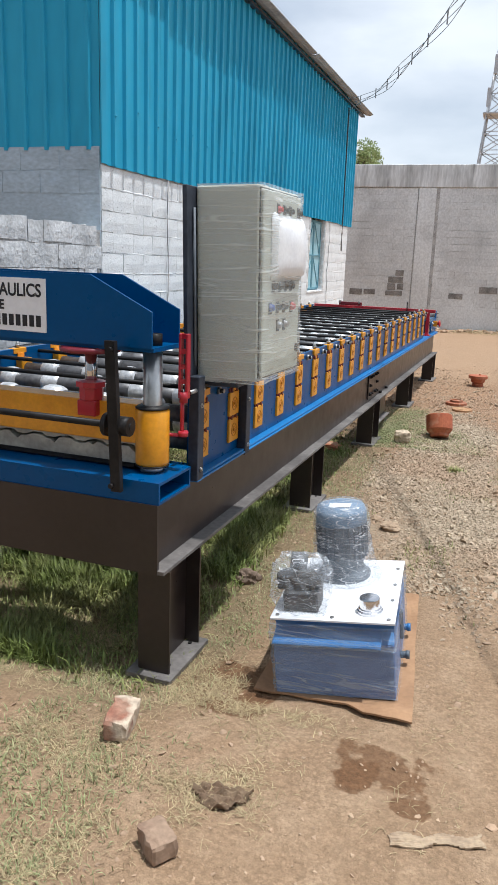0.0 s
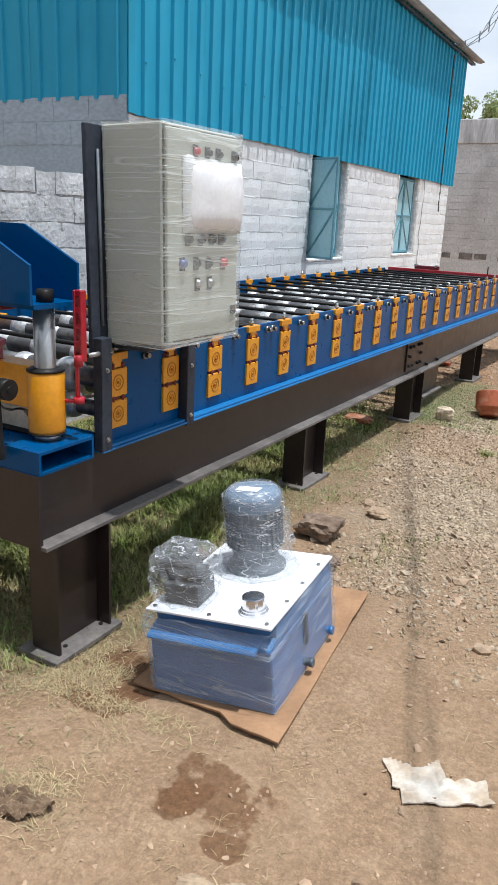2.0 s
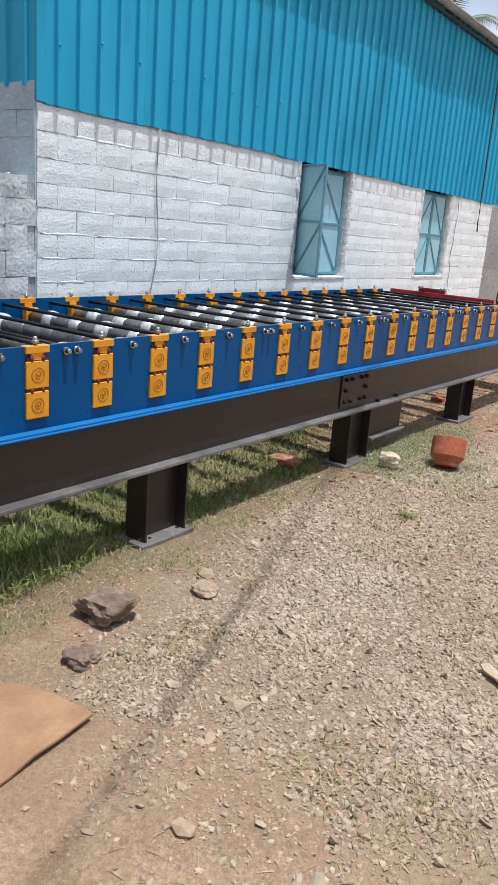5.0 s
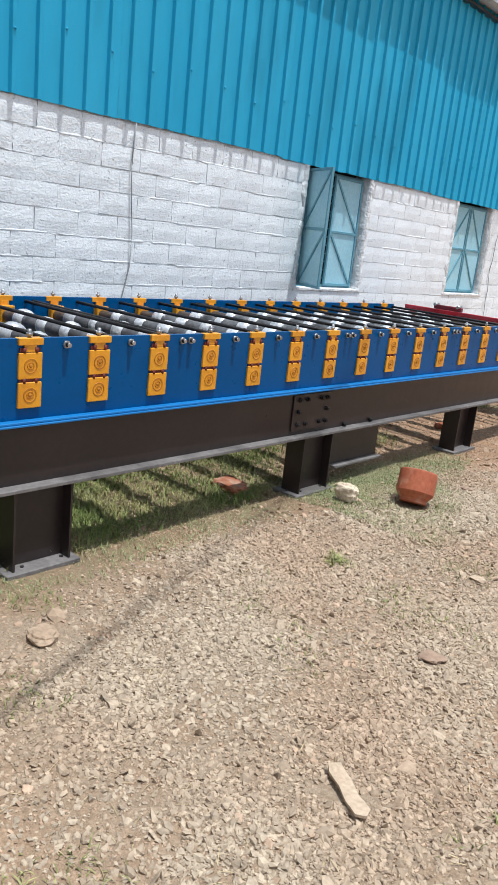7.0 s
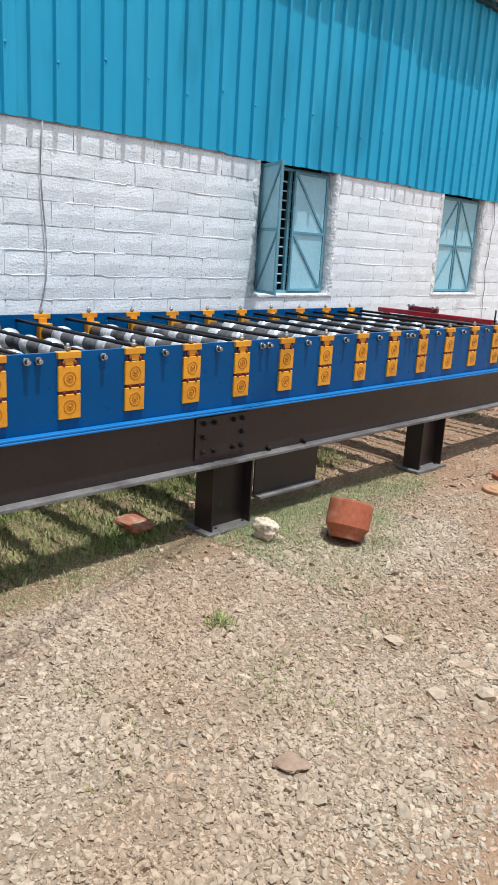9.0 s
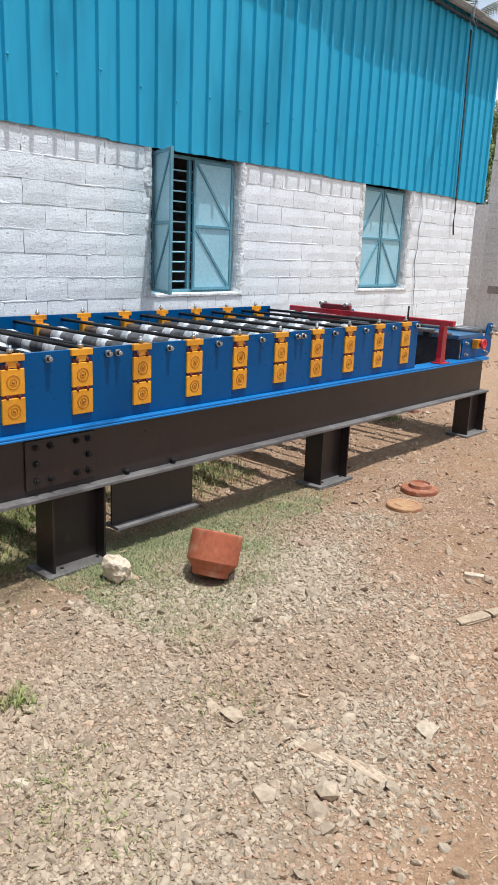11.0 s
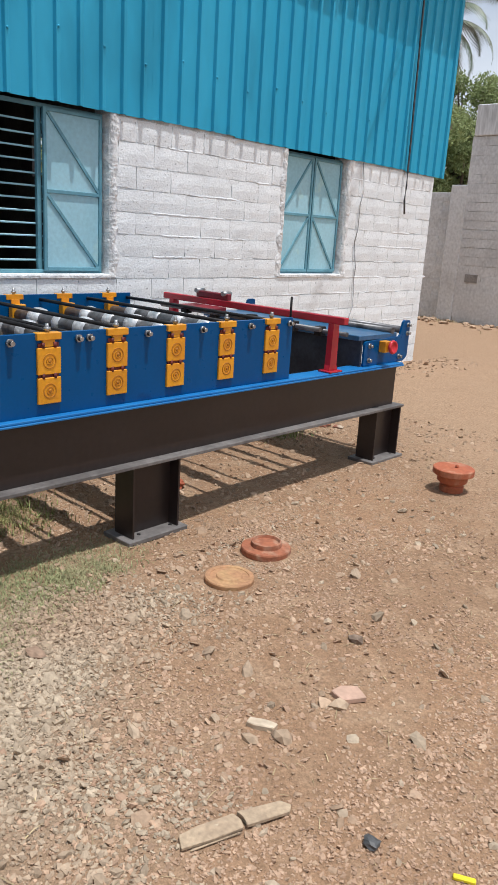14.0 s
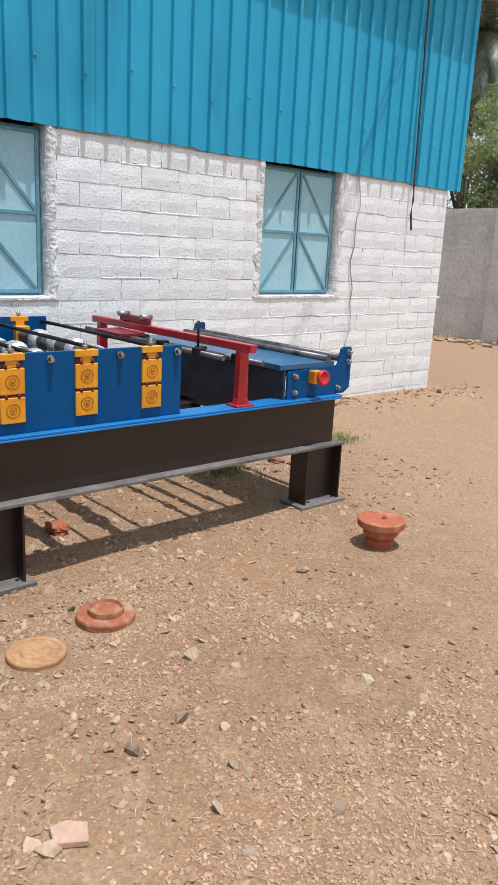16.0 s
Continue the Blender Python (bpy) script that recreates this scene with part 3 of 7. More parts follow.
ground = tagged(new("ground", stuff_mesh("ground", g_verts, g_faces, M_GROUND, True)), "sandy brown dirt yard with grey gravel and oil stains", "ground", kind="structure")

# ---- shed: block wall, cladding, roof ----
WX, Y0, Y1, SHEET_Z, EAVE = -3.415, 5.99, 16.37, 2.40, 4.74   # outer face, near and far corner, sheet's lower edge, eave height
WIN = ((9.71, 10.91), (13.22, 14.35))
SILL, COURSE = 1.125, 0.1925


def wall_strip(bm, y0, y1, z0, z1, x0=WX - 0.21, x1=WX - 0.012):
    box(bm, x0, x1, y0, y1, z0, z1)


bm = bmesh.new()
edges = [Y0, WIN[0][0], WIN[0][1], WIN[1][0], WIN[1][1], Y1]
for i in range(5):
    if i % 2 == 0:
        wall_strip(bm, edges[i], edges[i + 1], -0.3, SHEET_Z + 0.08)
    else:
        wall_strip(bm, edges[i], edges[i + 1], -0.3, SILL)
bmesh.ops.remove_doubles(bm, verts=bm.verts, dist=1e-4)
wall_east = solid("wall_east", bm, M_MORTAR, "whitewashed concrete block wall of a shed", "wall", kind="structure")

# inner walls and floor take the darkened interior colour
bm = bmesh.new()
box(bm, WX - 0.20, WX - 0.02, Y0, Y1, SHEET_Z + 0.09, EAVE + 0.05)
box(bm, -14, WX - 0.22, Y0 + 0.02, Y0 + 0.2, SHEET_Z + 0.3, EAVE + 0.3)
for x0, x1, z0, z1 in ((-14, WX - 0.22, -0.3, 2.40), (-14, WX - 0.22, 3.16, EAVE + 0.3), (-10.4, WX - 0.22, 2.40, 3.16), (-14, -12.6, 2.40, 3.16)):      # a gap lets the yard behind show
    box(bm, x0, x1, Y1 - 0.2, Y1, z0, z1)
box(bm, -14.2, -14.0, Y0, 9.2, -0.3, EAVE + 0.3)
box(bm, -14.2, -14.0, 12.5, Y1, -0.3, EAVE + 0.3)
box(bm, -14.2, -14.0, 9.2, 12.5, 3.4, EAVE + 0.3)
inner = solid("wall_inner", bm, M_DARKROOM, "inner walls of the shed, coloured dark for the dim room", "wall", kind="structure")
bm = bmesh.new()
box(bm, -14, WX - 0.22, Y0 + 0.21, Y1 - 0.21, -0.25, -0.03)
solid("floor", bm, M_DARKROOM, "concrete floor inside the shed, coloured dark for the dim room", "floor", kind="structure")
bm = bmesh.new()
box(bm, -14, WX - 0.008, Y0 - 0.014, Y0 - 0.003, -0.3, SHEET_Z + 0.14)
wall_south = solid("wall_south", bm, M_GREYBLOCK, "grey block base of the shed's end wall", "wall", kind="structure")


def rib_sheet(width_ribs, pitch, height, z0, z1):
    """Trapezoid-ribbed sheet standing in the y-z plane, ribs towards +x."""
    b = bmesh.new()
    prof = []
    for i in range(width_ribs):
        c = (i + 0.5) * pitch
        prof += [(0.0, c - pitch / 2), (0.0, c - 0.025), (height * 0.92, c - 0.016), (height, c - 0.013), (height, c + 0.013), (height * 0.92, c + 0.016), (0.0, c + 0.025)]
    prof.append((0.0, width_ribs * pitch))
    lo = [[b.verts.new((x - t, y, z0)) for x, y in prof] for t in (0.0, 0.002)]
    hi = [[b.verts.new((x - t, y, z1)) for x, y in prof] for t in (0.0, 0.002)]
    for t in (0, 1):
        for i in range(len(prof) - 1):
            q = (lo[t][i], lo[t][i + 1], hi[t][i + 1], hi[t][i])
            b.faces.new(q if t == 0 else q[::-1])
    for i in range(len(prof) - 1):
        b.faces.new((lo[0][i], lo[1][i], lo[1][i + 1], lo[0][i + 1]))
    return b


PITCH = 0.2110
cladding = thing("wall_cladding", (0, 0, 0), 0, "teal ribbed metal sheets over a block wall", "cladding", kind="structure")
sheet_me = mesh_of("sheet", rib_sheet(5, PITCH, 0.033, SHEET_Z, EAVE + 0.07), M_TEAL)
for i in range(10):
    piece("sheet", sheet_me, cladding, (WX + 0.015 + 0.002 * (i % 2), Y0 + 0.0675 + i * 5 * PITCH, 0.006 * ((i * 7) % 3 - 1)))
south_me = mesh_of("end_sheet", rib_sheet(5, PITCH, 0.022, SHEET_Z + 0.11, EAVE + 0.9), M_TEAL)
for i in range(8):
    piece("sheet", south_me, cladding, (WX - 0.004 - (i + 1) * 5 * PITCH, Y0 - 0.012 - 0.003 * (i % 2), 0), -math.pi / 2)
bm = bmesh.new()
box(bm, WX + 0.002, WX + 0.016, Y0 - 0.014, Y0 + 0.066, SHEET_Z + 0.004, EAVE)
part("corner_flashing", bm, M_TEAL, cladding)

b = bmesh.new()
turned(b, [(0.011, 0.0), (0.011, 0.003), (0.006, 0.004), (0.006, 0.009)], axis=(1, 0, 0), seg=8)
SCREW = mesh_of("screw", b, M_TEAL)
for k in range(24):
    piece("screw", SCREW, cladding, (WX + 0.050, Y0 + 0.0675 + PITCH * (2 * k + 0.5), 2.86 + 0.05 * ((k * 5) % 3 - 1)))

roof = thing("roof", (0, 0, 0), 0, "weathered grey corrugated roof with an overhanging edge", "roof", kind="structure")
b = bmesh.new()
n_w, x_edge, x_back, seg_len = 150, WX + 0.245, -14.4, 1.64
rows = []
for dz in (0.0, 0.012):
    for yy in (0.0, seg_len):
        rows.append([b.verts.new((x_edge + (x_back - x_edge) * i / n_w, yy, EAVE + dz + 0.020 * math.cos(i * math.pi / 1.5) + 0.10 * (1 - abs(2 * i / n_w - 1)) * 8)) for i in range(n_w + 1)])
for i in range(n_w):
    b.faces.new((rows[0][i], rows[0][i + 1], rows[1][i + 1], rows[1][i]))
    b.faces.new((rows[2][i], rows[3][i], rows[3][i + 1], rows[2][i + 1]))
    for k in (0, 1):
        b.faces.new((rows[k][i], rows[k + 2][i], rows[k + 2][i + 1], rows[k][i + 1]))
for i in (0, n_w):
    b.faces.new((rows[0][i], rows[1][i], rows[3][i], rows[2][i]))
roof_me = mesh_of("roof_sheet", b, M_ROOF)
for i in range(7):
    ob = piece("roof_sheet", roof_me, roof, (0.012 * ((i * 5) % 3 - 1), 5.62 + i * 1.650, 0.009 * (i % 2)))
bm = bmesh.new()
for x in (WX + 0.05, -6.0, -8.6):
    box(bm, x - 0.04, x + 0.04, 5.7, 17.0, EAVE - 0.055, EAVE - 0.022)
part("purlin", bm, M_BEAM, roof)

# whitewashed blocks, one by one
def block_mesh(seed, length, height, proud):
    r = random.Random(seed)
    b = bmesh.new()
    nu, nv = 5, 3
    front = [[b.verts.new((proud - (0.0042 if i in (0, nu - 1) or j in (0, nv - 1) else 0) + r.uniform(-0.0006, 0.0006),
                           (i / (nu - 1) - 0.5) * length + r.uniform(-0.005, 0.005), (j / (nv - 1) - 0.5) * height + r.uniform(-0.0045, 0.0045))) for i in range(nu)] for j in range(nv)]
    for j in range(nv - 1):
        for i in range(nu - 1):
            b.faces.new((front[j][i], front[j][i + 1], front[j + 1][i + 1], front[j + 1][i]))
    rim = front[0][:] + [front[j][-1] for j in range(1, nv)] + front[-1][-2::-1] + [front[j][0] for j in range(nv - 2, 0, -1)]
    back = [b.verts.new((-0.03, v.co.y, v.co.z)) for v in rim]
    for i in range(len(rim)):
        k = (i + 1) % len(rim)
        b.faces.new((rim[i], back[i], back[k], rim[k]))
    return b


BLOCKS = [mesh_of("block", block_mesh(i, 0.3965, 0.1770, 0.005), M_BLOCK) for i in range(9)]
OLDS = [mesh_of("block", block_mesh(60 + i, 0.397, 0.186, 0.008), M_OLDBLOCK) for i in range(6)]
GREYS = [mesh_of("grey_block", block_mesh(40 + i, 0.396, 0.187, 0.009), M_GREYBLOCK) for i in range(4)]
rnd = random.Random(5)
EAST = 0.186
for c in range(14):
    zc = SHEET_Z - 0.01 - (c + 0.5) * EAST
    y = Y0 - (0.2 if c % 2 else 0.0)
    while y < Y1 - 0.03:
        a, e = max(y, Y0 + 0.002), min(y + 0.40, Y1)
        spans = [(a, e)]
        if zc > SILL - 0.02:
            for w0, w1 in WIN:
                cut = []
                for s0, s1 in spans:
                    if s1 <= w0 - 0.02 or s0 >= w1 + 0.02:
                        cut.append((s0, s1))
                    else:
                        if s0 < w0 - 0.06:
                            cut.append((s0, w0 - 0.02))
                        if s1 > w1 + 0.06:
                            cut.append((w1 + 0.02, s1))
                spans = cut
        for s0, s1 in spans:
            if s1 - s0 > 0.05:
                piece("block", rnd.choice(BLOCKS), wall_east, (WX + rnd.uniform(-0.003, 0.0), (s0 + s1) / 2, zc + rnd.uniform(-0.004, 0.004)), 0,
                      (1, (s1 - s0) / 0.40 * rnd.choice((1.0, 1.004, 0.99)), rnd.uniform(0.980, 1.025)))
        y += 0.40


def smear(b, p, q, half, r):
    """A lumpy ribbon of mortar pressed over a joint from p to q, both (y, z)."""
    ln = math.hypot(q[0] - p[0], q[1] - p[1])
    n = max(3, int(ln / 0.035))
    dy, dz = (q[0] - p[0]) / ln, (q[1] - p[1]) / ln
    rows = []
    for i in range(n + 1):
        u = i / n
        thin = 0.25 if i in (0, n) else 1.0
        w = half * thin * r.uniform(0.55, 1.25)
        oy, oz = p[0] + dy * ln * u - dz * r.uniform(-0.004, 0.004), p[1] + dz * ln * u + dy * r.uniform(-0.004, 0.004)
        rows.append([b.verts.new((WX + k, oy - dz * w * v, oz + dy * w * v)) for v, k in ((-1, -0.003), (-0.5, 0.0012 + r.uniform(-0.0015, 0.0015) * thin), (0.3, 0.0018 + r.uniform(-0.0015, 0.0020) * thin), (1, -0.003))])
    for a, c in zip(rows, rows[1:]):
        for k in range(3):
            b.faces.new((a[k], a[k + 1], c[k + 1], c[k])).smooth = True


def beside_window(y, z):
    return z < SILL - 0.03 or all(y < w0 - 0.05 or y > w1 + 0.05 for w0, w1 in WIN)


rnd_smear = random.Random(17)
bm = bmesh.new()
for c in range(1, 12):
    zj = SHEET_Z - 0.01 - c * EAST
    y = Y0 + 0.05
    while y < Y1 - 0.3:
        run = rnd_smear.uniform(0.06, 0.55)
        if rnd_smear.random() < 0.5 and beside_window(y, zj) and beside_window(y + run, zj) and beside_window(y + run / 2, zj):
            smear(bm, (y, zj), (y + run, zj + rnd_smear.uniform(-0.004, 0.004)), 0.013, rnd_smear)
        y += run
    y = Y0 + (0.2 if (c - 1) % 2 else 0.4)
    while y < Y1 - 0.1:
        if rnd_smear.random() < 0.62 and beside_window(y, zj) and beside_window(y, zj + EAST):
            z_low = zj + rnd_smear.uniform(0.004, 0.06)
            smear(bm, (y, z_low), (y + rnd_smear.uniform(-0.003, 0.003), zj + EAST - rnd_smear.uniform(0.004, 0.05)), 0.012, rnd_smear)
        y += 0.40
part("mortar_smear", bm, M_BLOCK, wall_east, "whitewashed mortar pressed over the joints")
for c in range(2):
    if c % 2:
        piece("block", rnd.choice(GREYS), wall_south, (WX - 0.108, Y0 - 0.014, SHEET_Z + 0.135 - (c + 0.5) * COURSE), -math.pi / 2, (1, 0.5, 1))
    for i in range(6):
        piece("block", rnd.choice(GREYS), wall_south, (WX - 0.208 - i * 0.40 - (0.2 if c % 2 else 0), Y0 - 0.014, SHEET_Z + 0.135 - (c + 0.5) * COURSE), -math.pi / 2)

# broken stretch of block wall that runs on past the shed's corner
old_wall = new("wall_broken", None)
tagged(old_wall, "broken whitewashed block wall with a ragged top", "wall", kind="structure")
bm = bmesh.new()
prism(bm, [(1.5, -0.3), (6.02, -0.3), (6.02, 1.84), (5.4, 1.86), (5.0, 1.86), (4.91, 1.86), (4.905, 1.52), (4.885, 1.52), (4.88, 1.87), (4.2, 1.88), (3.2, 1.86), (2.2, 1.9), (1.5, 1.88)], "x", WX - 0.2, WX - 0.014)
part("core", bm, M_OLDMORTAR, old_wall)
for c in range(11):
    zc = 1.90 - (c + 0.5) * COURSE
    for i in range(11):
        yc = 1.7 + i * 0.40 + (0.2 if c % 2 else 0)
        if yc > 6.05:
            continue
        spans = [(yc - 0.199, min(yc + 0.199, 5.984))]
        if c < 2 and spans[0][0] < 4.87 and spans[0][1] > 4.92:      # an open crack runs down through the top courses
            spans = [(spans[0][0], 4.887), (4.903, spans[0][1])]
        for s0, s1 in spans:
            piece("block", rnd.choice(OLDS), old_wall, (WX - 0.004 + rnd.uniform(-0.003, 0.004), (s0 + s1) / 2, zc + ((rnd.uniform(-0.002, 0.010) if s1 < 4.89 else rnd.uniform(-0.022, 0.0)) if c == 0 else rnd.uniform(-0.003, 0.003))), rnd.uniform(-0.006, 0.006),
                  (1, (s1 - s0) / 0.40, rnd.uniform(0.84, 0.92) if c == 0 else rnd.uniform(0.97, 1.02)))
# broken mortar and chips along its top
for i in range(16):
    bm = bmesh.new()
    yy = 1.6 + i * 0.275 + rnd.uniform(-0.06, 0.06)
    rock(bm, (WX - 0.06 + rnd.uniform(-0.05, 0.04), yy, 1.868 + rnd.uniform(-0.01, 0.008)), rnd.uniform(0.018, 0.036), 300 + i, 0.5, 2)
    part("mortar_lump", bm, M_OLDBLOCK, old_wall)

# rough plaster round the openings
def ragged_jamb(y, side, z0, z1, seed):
    """Plaster daubed by hand along an opening: a lumpy strip that turns into the reveal."""
    b = bmesh.new()
    n = 60
    cols = []
    for j in range(n + 1):
        z = z0 + (z1 - z0) * j / n
        f = noise.noise((z * 7.0, seed, 0.5)) + 0.5 * noise.noise((z * 19.0, seed, 4.0))
        w = 0.085 + 0.045 * f
        lump = 0.010 * noise.noise((z * 16.0, seed, 9.0))
        cols.append([b.verts.new(c) for c in ((WX - 0.185, y - side * 0.004, z), (WX - 0.03, y - side * (0.004 + 0.012 * noise.noise((z * 12, seed, 2))), z), (WX + 0.010 + lump, y + side * 0.008, z),
                                              (WX + 0.014 + lump, y + side * w * 0.5, z), (WX + 0.008 + lump * 0.5, y + side * w * 0.85, z), (WX - 0.004, y + side * w, z), (WX - 0.05, y + side * w, z))])
    for a, c in zip(cols, cols[1:]):
        for k in range(6):
            b.faces.new((a[k], a[k + 1], c[k + 1], c[k])).smooth = True
    return b


for i, (w0, w1) in enumerate(WIN):
    for y, side in ((w0, -1), (w1, 1)):
        part("jamb_plaster", ragged_jamb(y, side, SILL - 0.02, SHEET_Z, 10 * i + side), M_PLASTER, wall_east, "rough plaster daubed along the opening")
    bm = bmesh.new()
    box(bm, WX - 0.19, WX + 0.012, w0 - 0.05, w1 + 0.05, SILL - 0.035, SILL - 0.004, 0.006)
    part("window_sill", bm, M_PLASTER, wall_east)


# ---- windows with steel shutters ----
def shutter_leaf(w, h, flip, parent):
    """Steel leaf hinged at y=0, reaching to y=w, with frame, mid rail and two braces on its outer face."""
    b = bmesh.new()
    box(b, -0.004, 0.0, 0.012, w - 0.012, 0.012, h - 0.012)
    panel = part("panel", b, M_SHUTTER, parent)
    for nm, y0, y1, z0, z1 in (("stile", 0, 0.028, 0, h), ("stile", w - 0.028, w, 0, h), ("rail", 0.028, w - 0.028, 0, 0.028), ("rail", 0.028, w - 0.028, h - 0.028, h), ("rail", 0.028, w - 0.028, h / 2 - 0.014, h / 2 + 0.014)):
        b = bmesh.new()
        box(b, -0.012, 0.014, y0, y1, z0, z1, 0.002)
        part(nm, b, M_SHUTTER_D, parent)
    for k in (0, 1):
        z0, z1 = k * h / 2 + 0.02, (k + 1) * h / 2 - 0.02
        a, c = ((0.03, z1), (w - 0.03, z0)) if flip else ((w - 0.03, z1), (0.03, z0))
        d = Vector((c[0] - a[0], c[1] - a[1])).normalized()
        o = Vector((-d.y, d.x)) * 0.012
        b = bmesh.new()
        prism(b, [(a[0] + o.x, a[1] + o.y), (a[0] - o.x, a[1] - o.y), (c[0] - o.x, c[1] - o.y), (c[0] + o.x, c[1] + o.y)], "x", 0.001, 0.012)
        part("brace", b, M_SHUTTER_D, parent)


def window(name, w0, w1, label, open_left):
    wob = thing(name, (0, 0, 0), 0, label, "window", kind="structure")
    h = SHEET_Z - 0.01 - SILL
    for nm, a in (("frame_post", (WX - 0.140, WX - 0.100, w0 + 0.004, w0 + 0.036, SILL, SILL + h)), ("frame_post", (WX - 0.140, WX - 0.100, w1 - 0.036, w1 - 0.004, SILL, SILL + h)),
                  ("frame_head", (WX - 0.140, WX - 0.100, w0 + 0.036, w1 - 0.036, SILL + h - 0.03, SILL + h)), ("frame_foot", (WX - 0.140, WX - 0.100, w0 + 0.036, w1 - 0.036, SILL, SILL + 0.03)),
                  ("mullion", (WX - 0.150, WX - 0.115, (w0 + w1) / 2 - 0.02, (w0 + w1) / 2 + 0.02, SILL + 0.03, SILL + h - 0.03))):
        b = bmesh.new()
        box(b, *a, 0.003)
        part(nm, b, M_SHUTTER_D, wob)
    b = bmesh.new()
    tube(b, (WX - 0.160, w0 + 0.036, 0), (WX - 0.160, w1 - 0.036, 0), 0.0085, seg=6)
    bar_me = mesh_of("grille_bar", b, M_SHUTTER)
    for k in range(12):
        piece("grille_bar", bar_me, wob, (0, 0, SILL + 0.1 + k * 0.094))
    lw, lh = (w1 - w0) / 2 - 0.04, h - 0.045
    for k in (0, 1):
        leaf = new("shutter_leaf")
        leaf.parent = wob
        tagged(leaf, "open pale teal steel shutter leaf" if (open_left and k == 0) else "closed pale teal steel shutter leaf")
        if k == 0:
            leaf.matrix_basis = pose(WX - (0.050 if open_left else 0.084), w0 + (0.070 if open_left else 0.036), SILL + 0.022, 0, 0, -(115 if open_left else 0))
            shutter_leaf(lw - (0.03 if open_left else 0.0), lh, False, leaf)
        else:
            leaf.matrix_basis = pose(WX - 0.084, (w0 + w1) / 2 + 0.012, SILL + 0.022)
            shutter_leaf(lw, lh, True, leaf)


window("window_1", *WIN[0], "pale teal steel window with one shutter open and bars", True)
window("window_2", *WIN[1], "pale teal steel window with both shutters closed", False)

# wires and pipe on the wall
bm = bmesh.new()
wire(bm, [(WX + 0.022, 7.31 - 0.022 * math.sin(k * 0.7) - (0.17 * max(0, k - 8) / 8), SHEET_Z - 0.005 - k * 0.145) for k in range(17)], 0.0062)
solid("wall_cable", bm, M_WIRE, "thin grey cable hanging down a whitewashed wall", "cable", group="wall cables")
bm = bmesh.new()
wire(bm, [(WX + 0.020, 14.60 + 0.03 * math.sin(k * 0.8) + 0.02 * (k % 3), SHEET_Z - 0.005 - k * 0.15) for k in range(15)], 0.0062)
solid("wall_cable", bm, M_WIRE, "thin grey cable hanging down a whitewashed wall", "cable", group="wall cables")
bm = bmesh.new()
wire(bm, [(WX + 0.058, 15.50 + 0.005 * k + 0.003 * math.sin(k * 1.3) + (0.02 * math.sin(k * 2.0) if k > 13 else 0), 4.60 - k * 0.17) for k in range(17)], 0.0125, 8)
solid("drain_pipe", bm, M_PUMP, "thin dark pipe running down teal sheets", "pipe")

# ---- compound wall ----
CY = 23.1
compound = thing("wall_compound", (0, 0, 0), 0, "tall weathered grey block compound wall with stained band", "wall", kind="structure")
bm = bmesh.new()
box(bm, -6.20, 14.0, CY + 0.03, CY + 0.25, -0.5, 3.85)
part("core", bm, M_OLDMORTAR, compound)
bm = bmesh.new()
box(bm, -6.20, 14.0, CY - 0.035, CY + 0.26, 3.85, 4.48, 0.015)
part("top_band", bm, M_COPING, compound, "streaked grey concrete band")
for x0 in (-2.80, 2.6, 8.0):
    bm = bmesh.new()
    box(bm, x0, x0 + 0.50, CY - 0.014, CY + 0.008, -0.5, 3.845, 0.01)
    part("pilaster", bm, M_CWALL, compound)
bm = bmesh.new()
box(bm, -6.60, -6.21, CY - 0.01, CY + 0.22, -0.5, 2.84, 0.02)
part("end_pier", bm, M_CWALL, compound)
bm = bmesh.new()
box(bm, -12.0, -6.61, CY + 0.35, CY + 0.56, -0.5, 2.70, 0.02)
part("low_stretch", bm, M_CWALL, compound)
bm = bmesh.new()
box(bm, -26.0, -12.01, CY + 0.35, CY + 0.56, -0.5, 3.65, 0.02)
part("far_stretch", bm, M_CWALL, compound)
CB = [mesh_of("block", block_mesh(70 + i, 0.614, 0.1915, 0.003), M_CWALL) for i in range(5)]
CH_ = mesh_of("block", block_mesh(77, 0.304, 0.1915, 0.003), M_CWALL)
CM = [mesh_of("bare_block", block_mesh(80 + i, 0.48, (0.165, 0.175, 0.18)[i], 0.004), M_MISSING) for i in range(3)]
rnd2 = random.Random(11)
for c in range(20):
    for i in range(19):
        x = -5.93 + i * 0.62 + (0.31 if c % 2 else 0)
        if -3.05 < x < -2.0 or 2.3 < x < 3.4 or x > 5.2:
            continue
        piece("block", rnd2.choice(CB), compound, (x, CY + 0.012, 3.84 - (19.5 - c) * 0.195), -math.pi / 2)
    for x in ((-6.085, 2.285) if c % 2 else (-2.985, -2.055)):
        piece("block", CH_, compound, (x, CY + 0.012, 3.84 - (19.5 - c) * 0.195), -math.pi / 2)
for c in range(14):
    for i in range(7):
        x = -6.95 - i * 0.62 - (0.31 if c % 2 else 0)
        piece("block", rnd2.choice(CB), compound, (x, CY + 0.335, 2.60 - c * 0.195), -math.pi / 2)

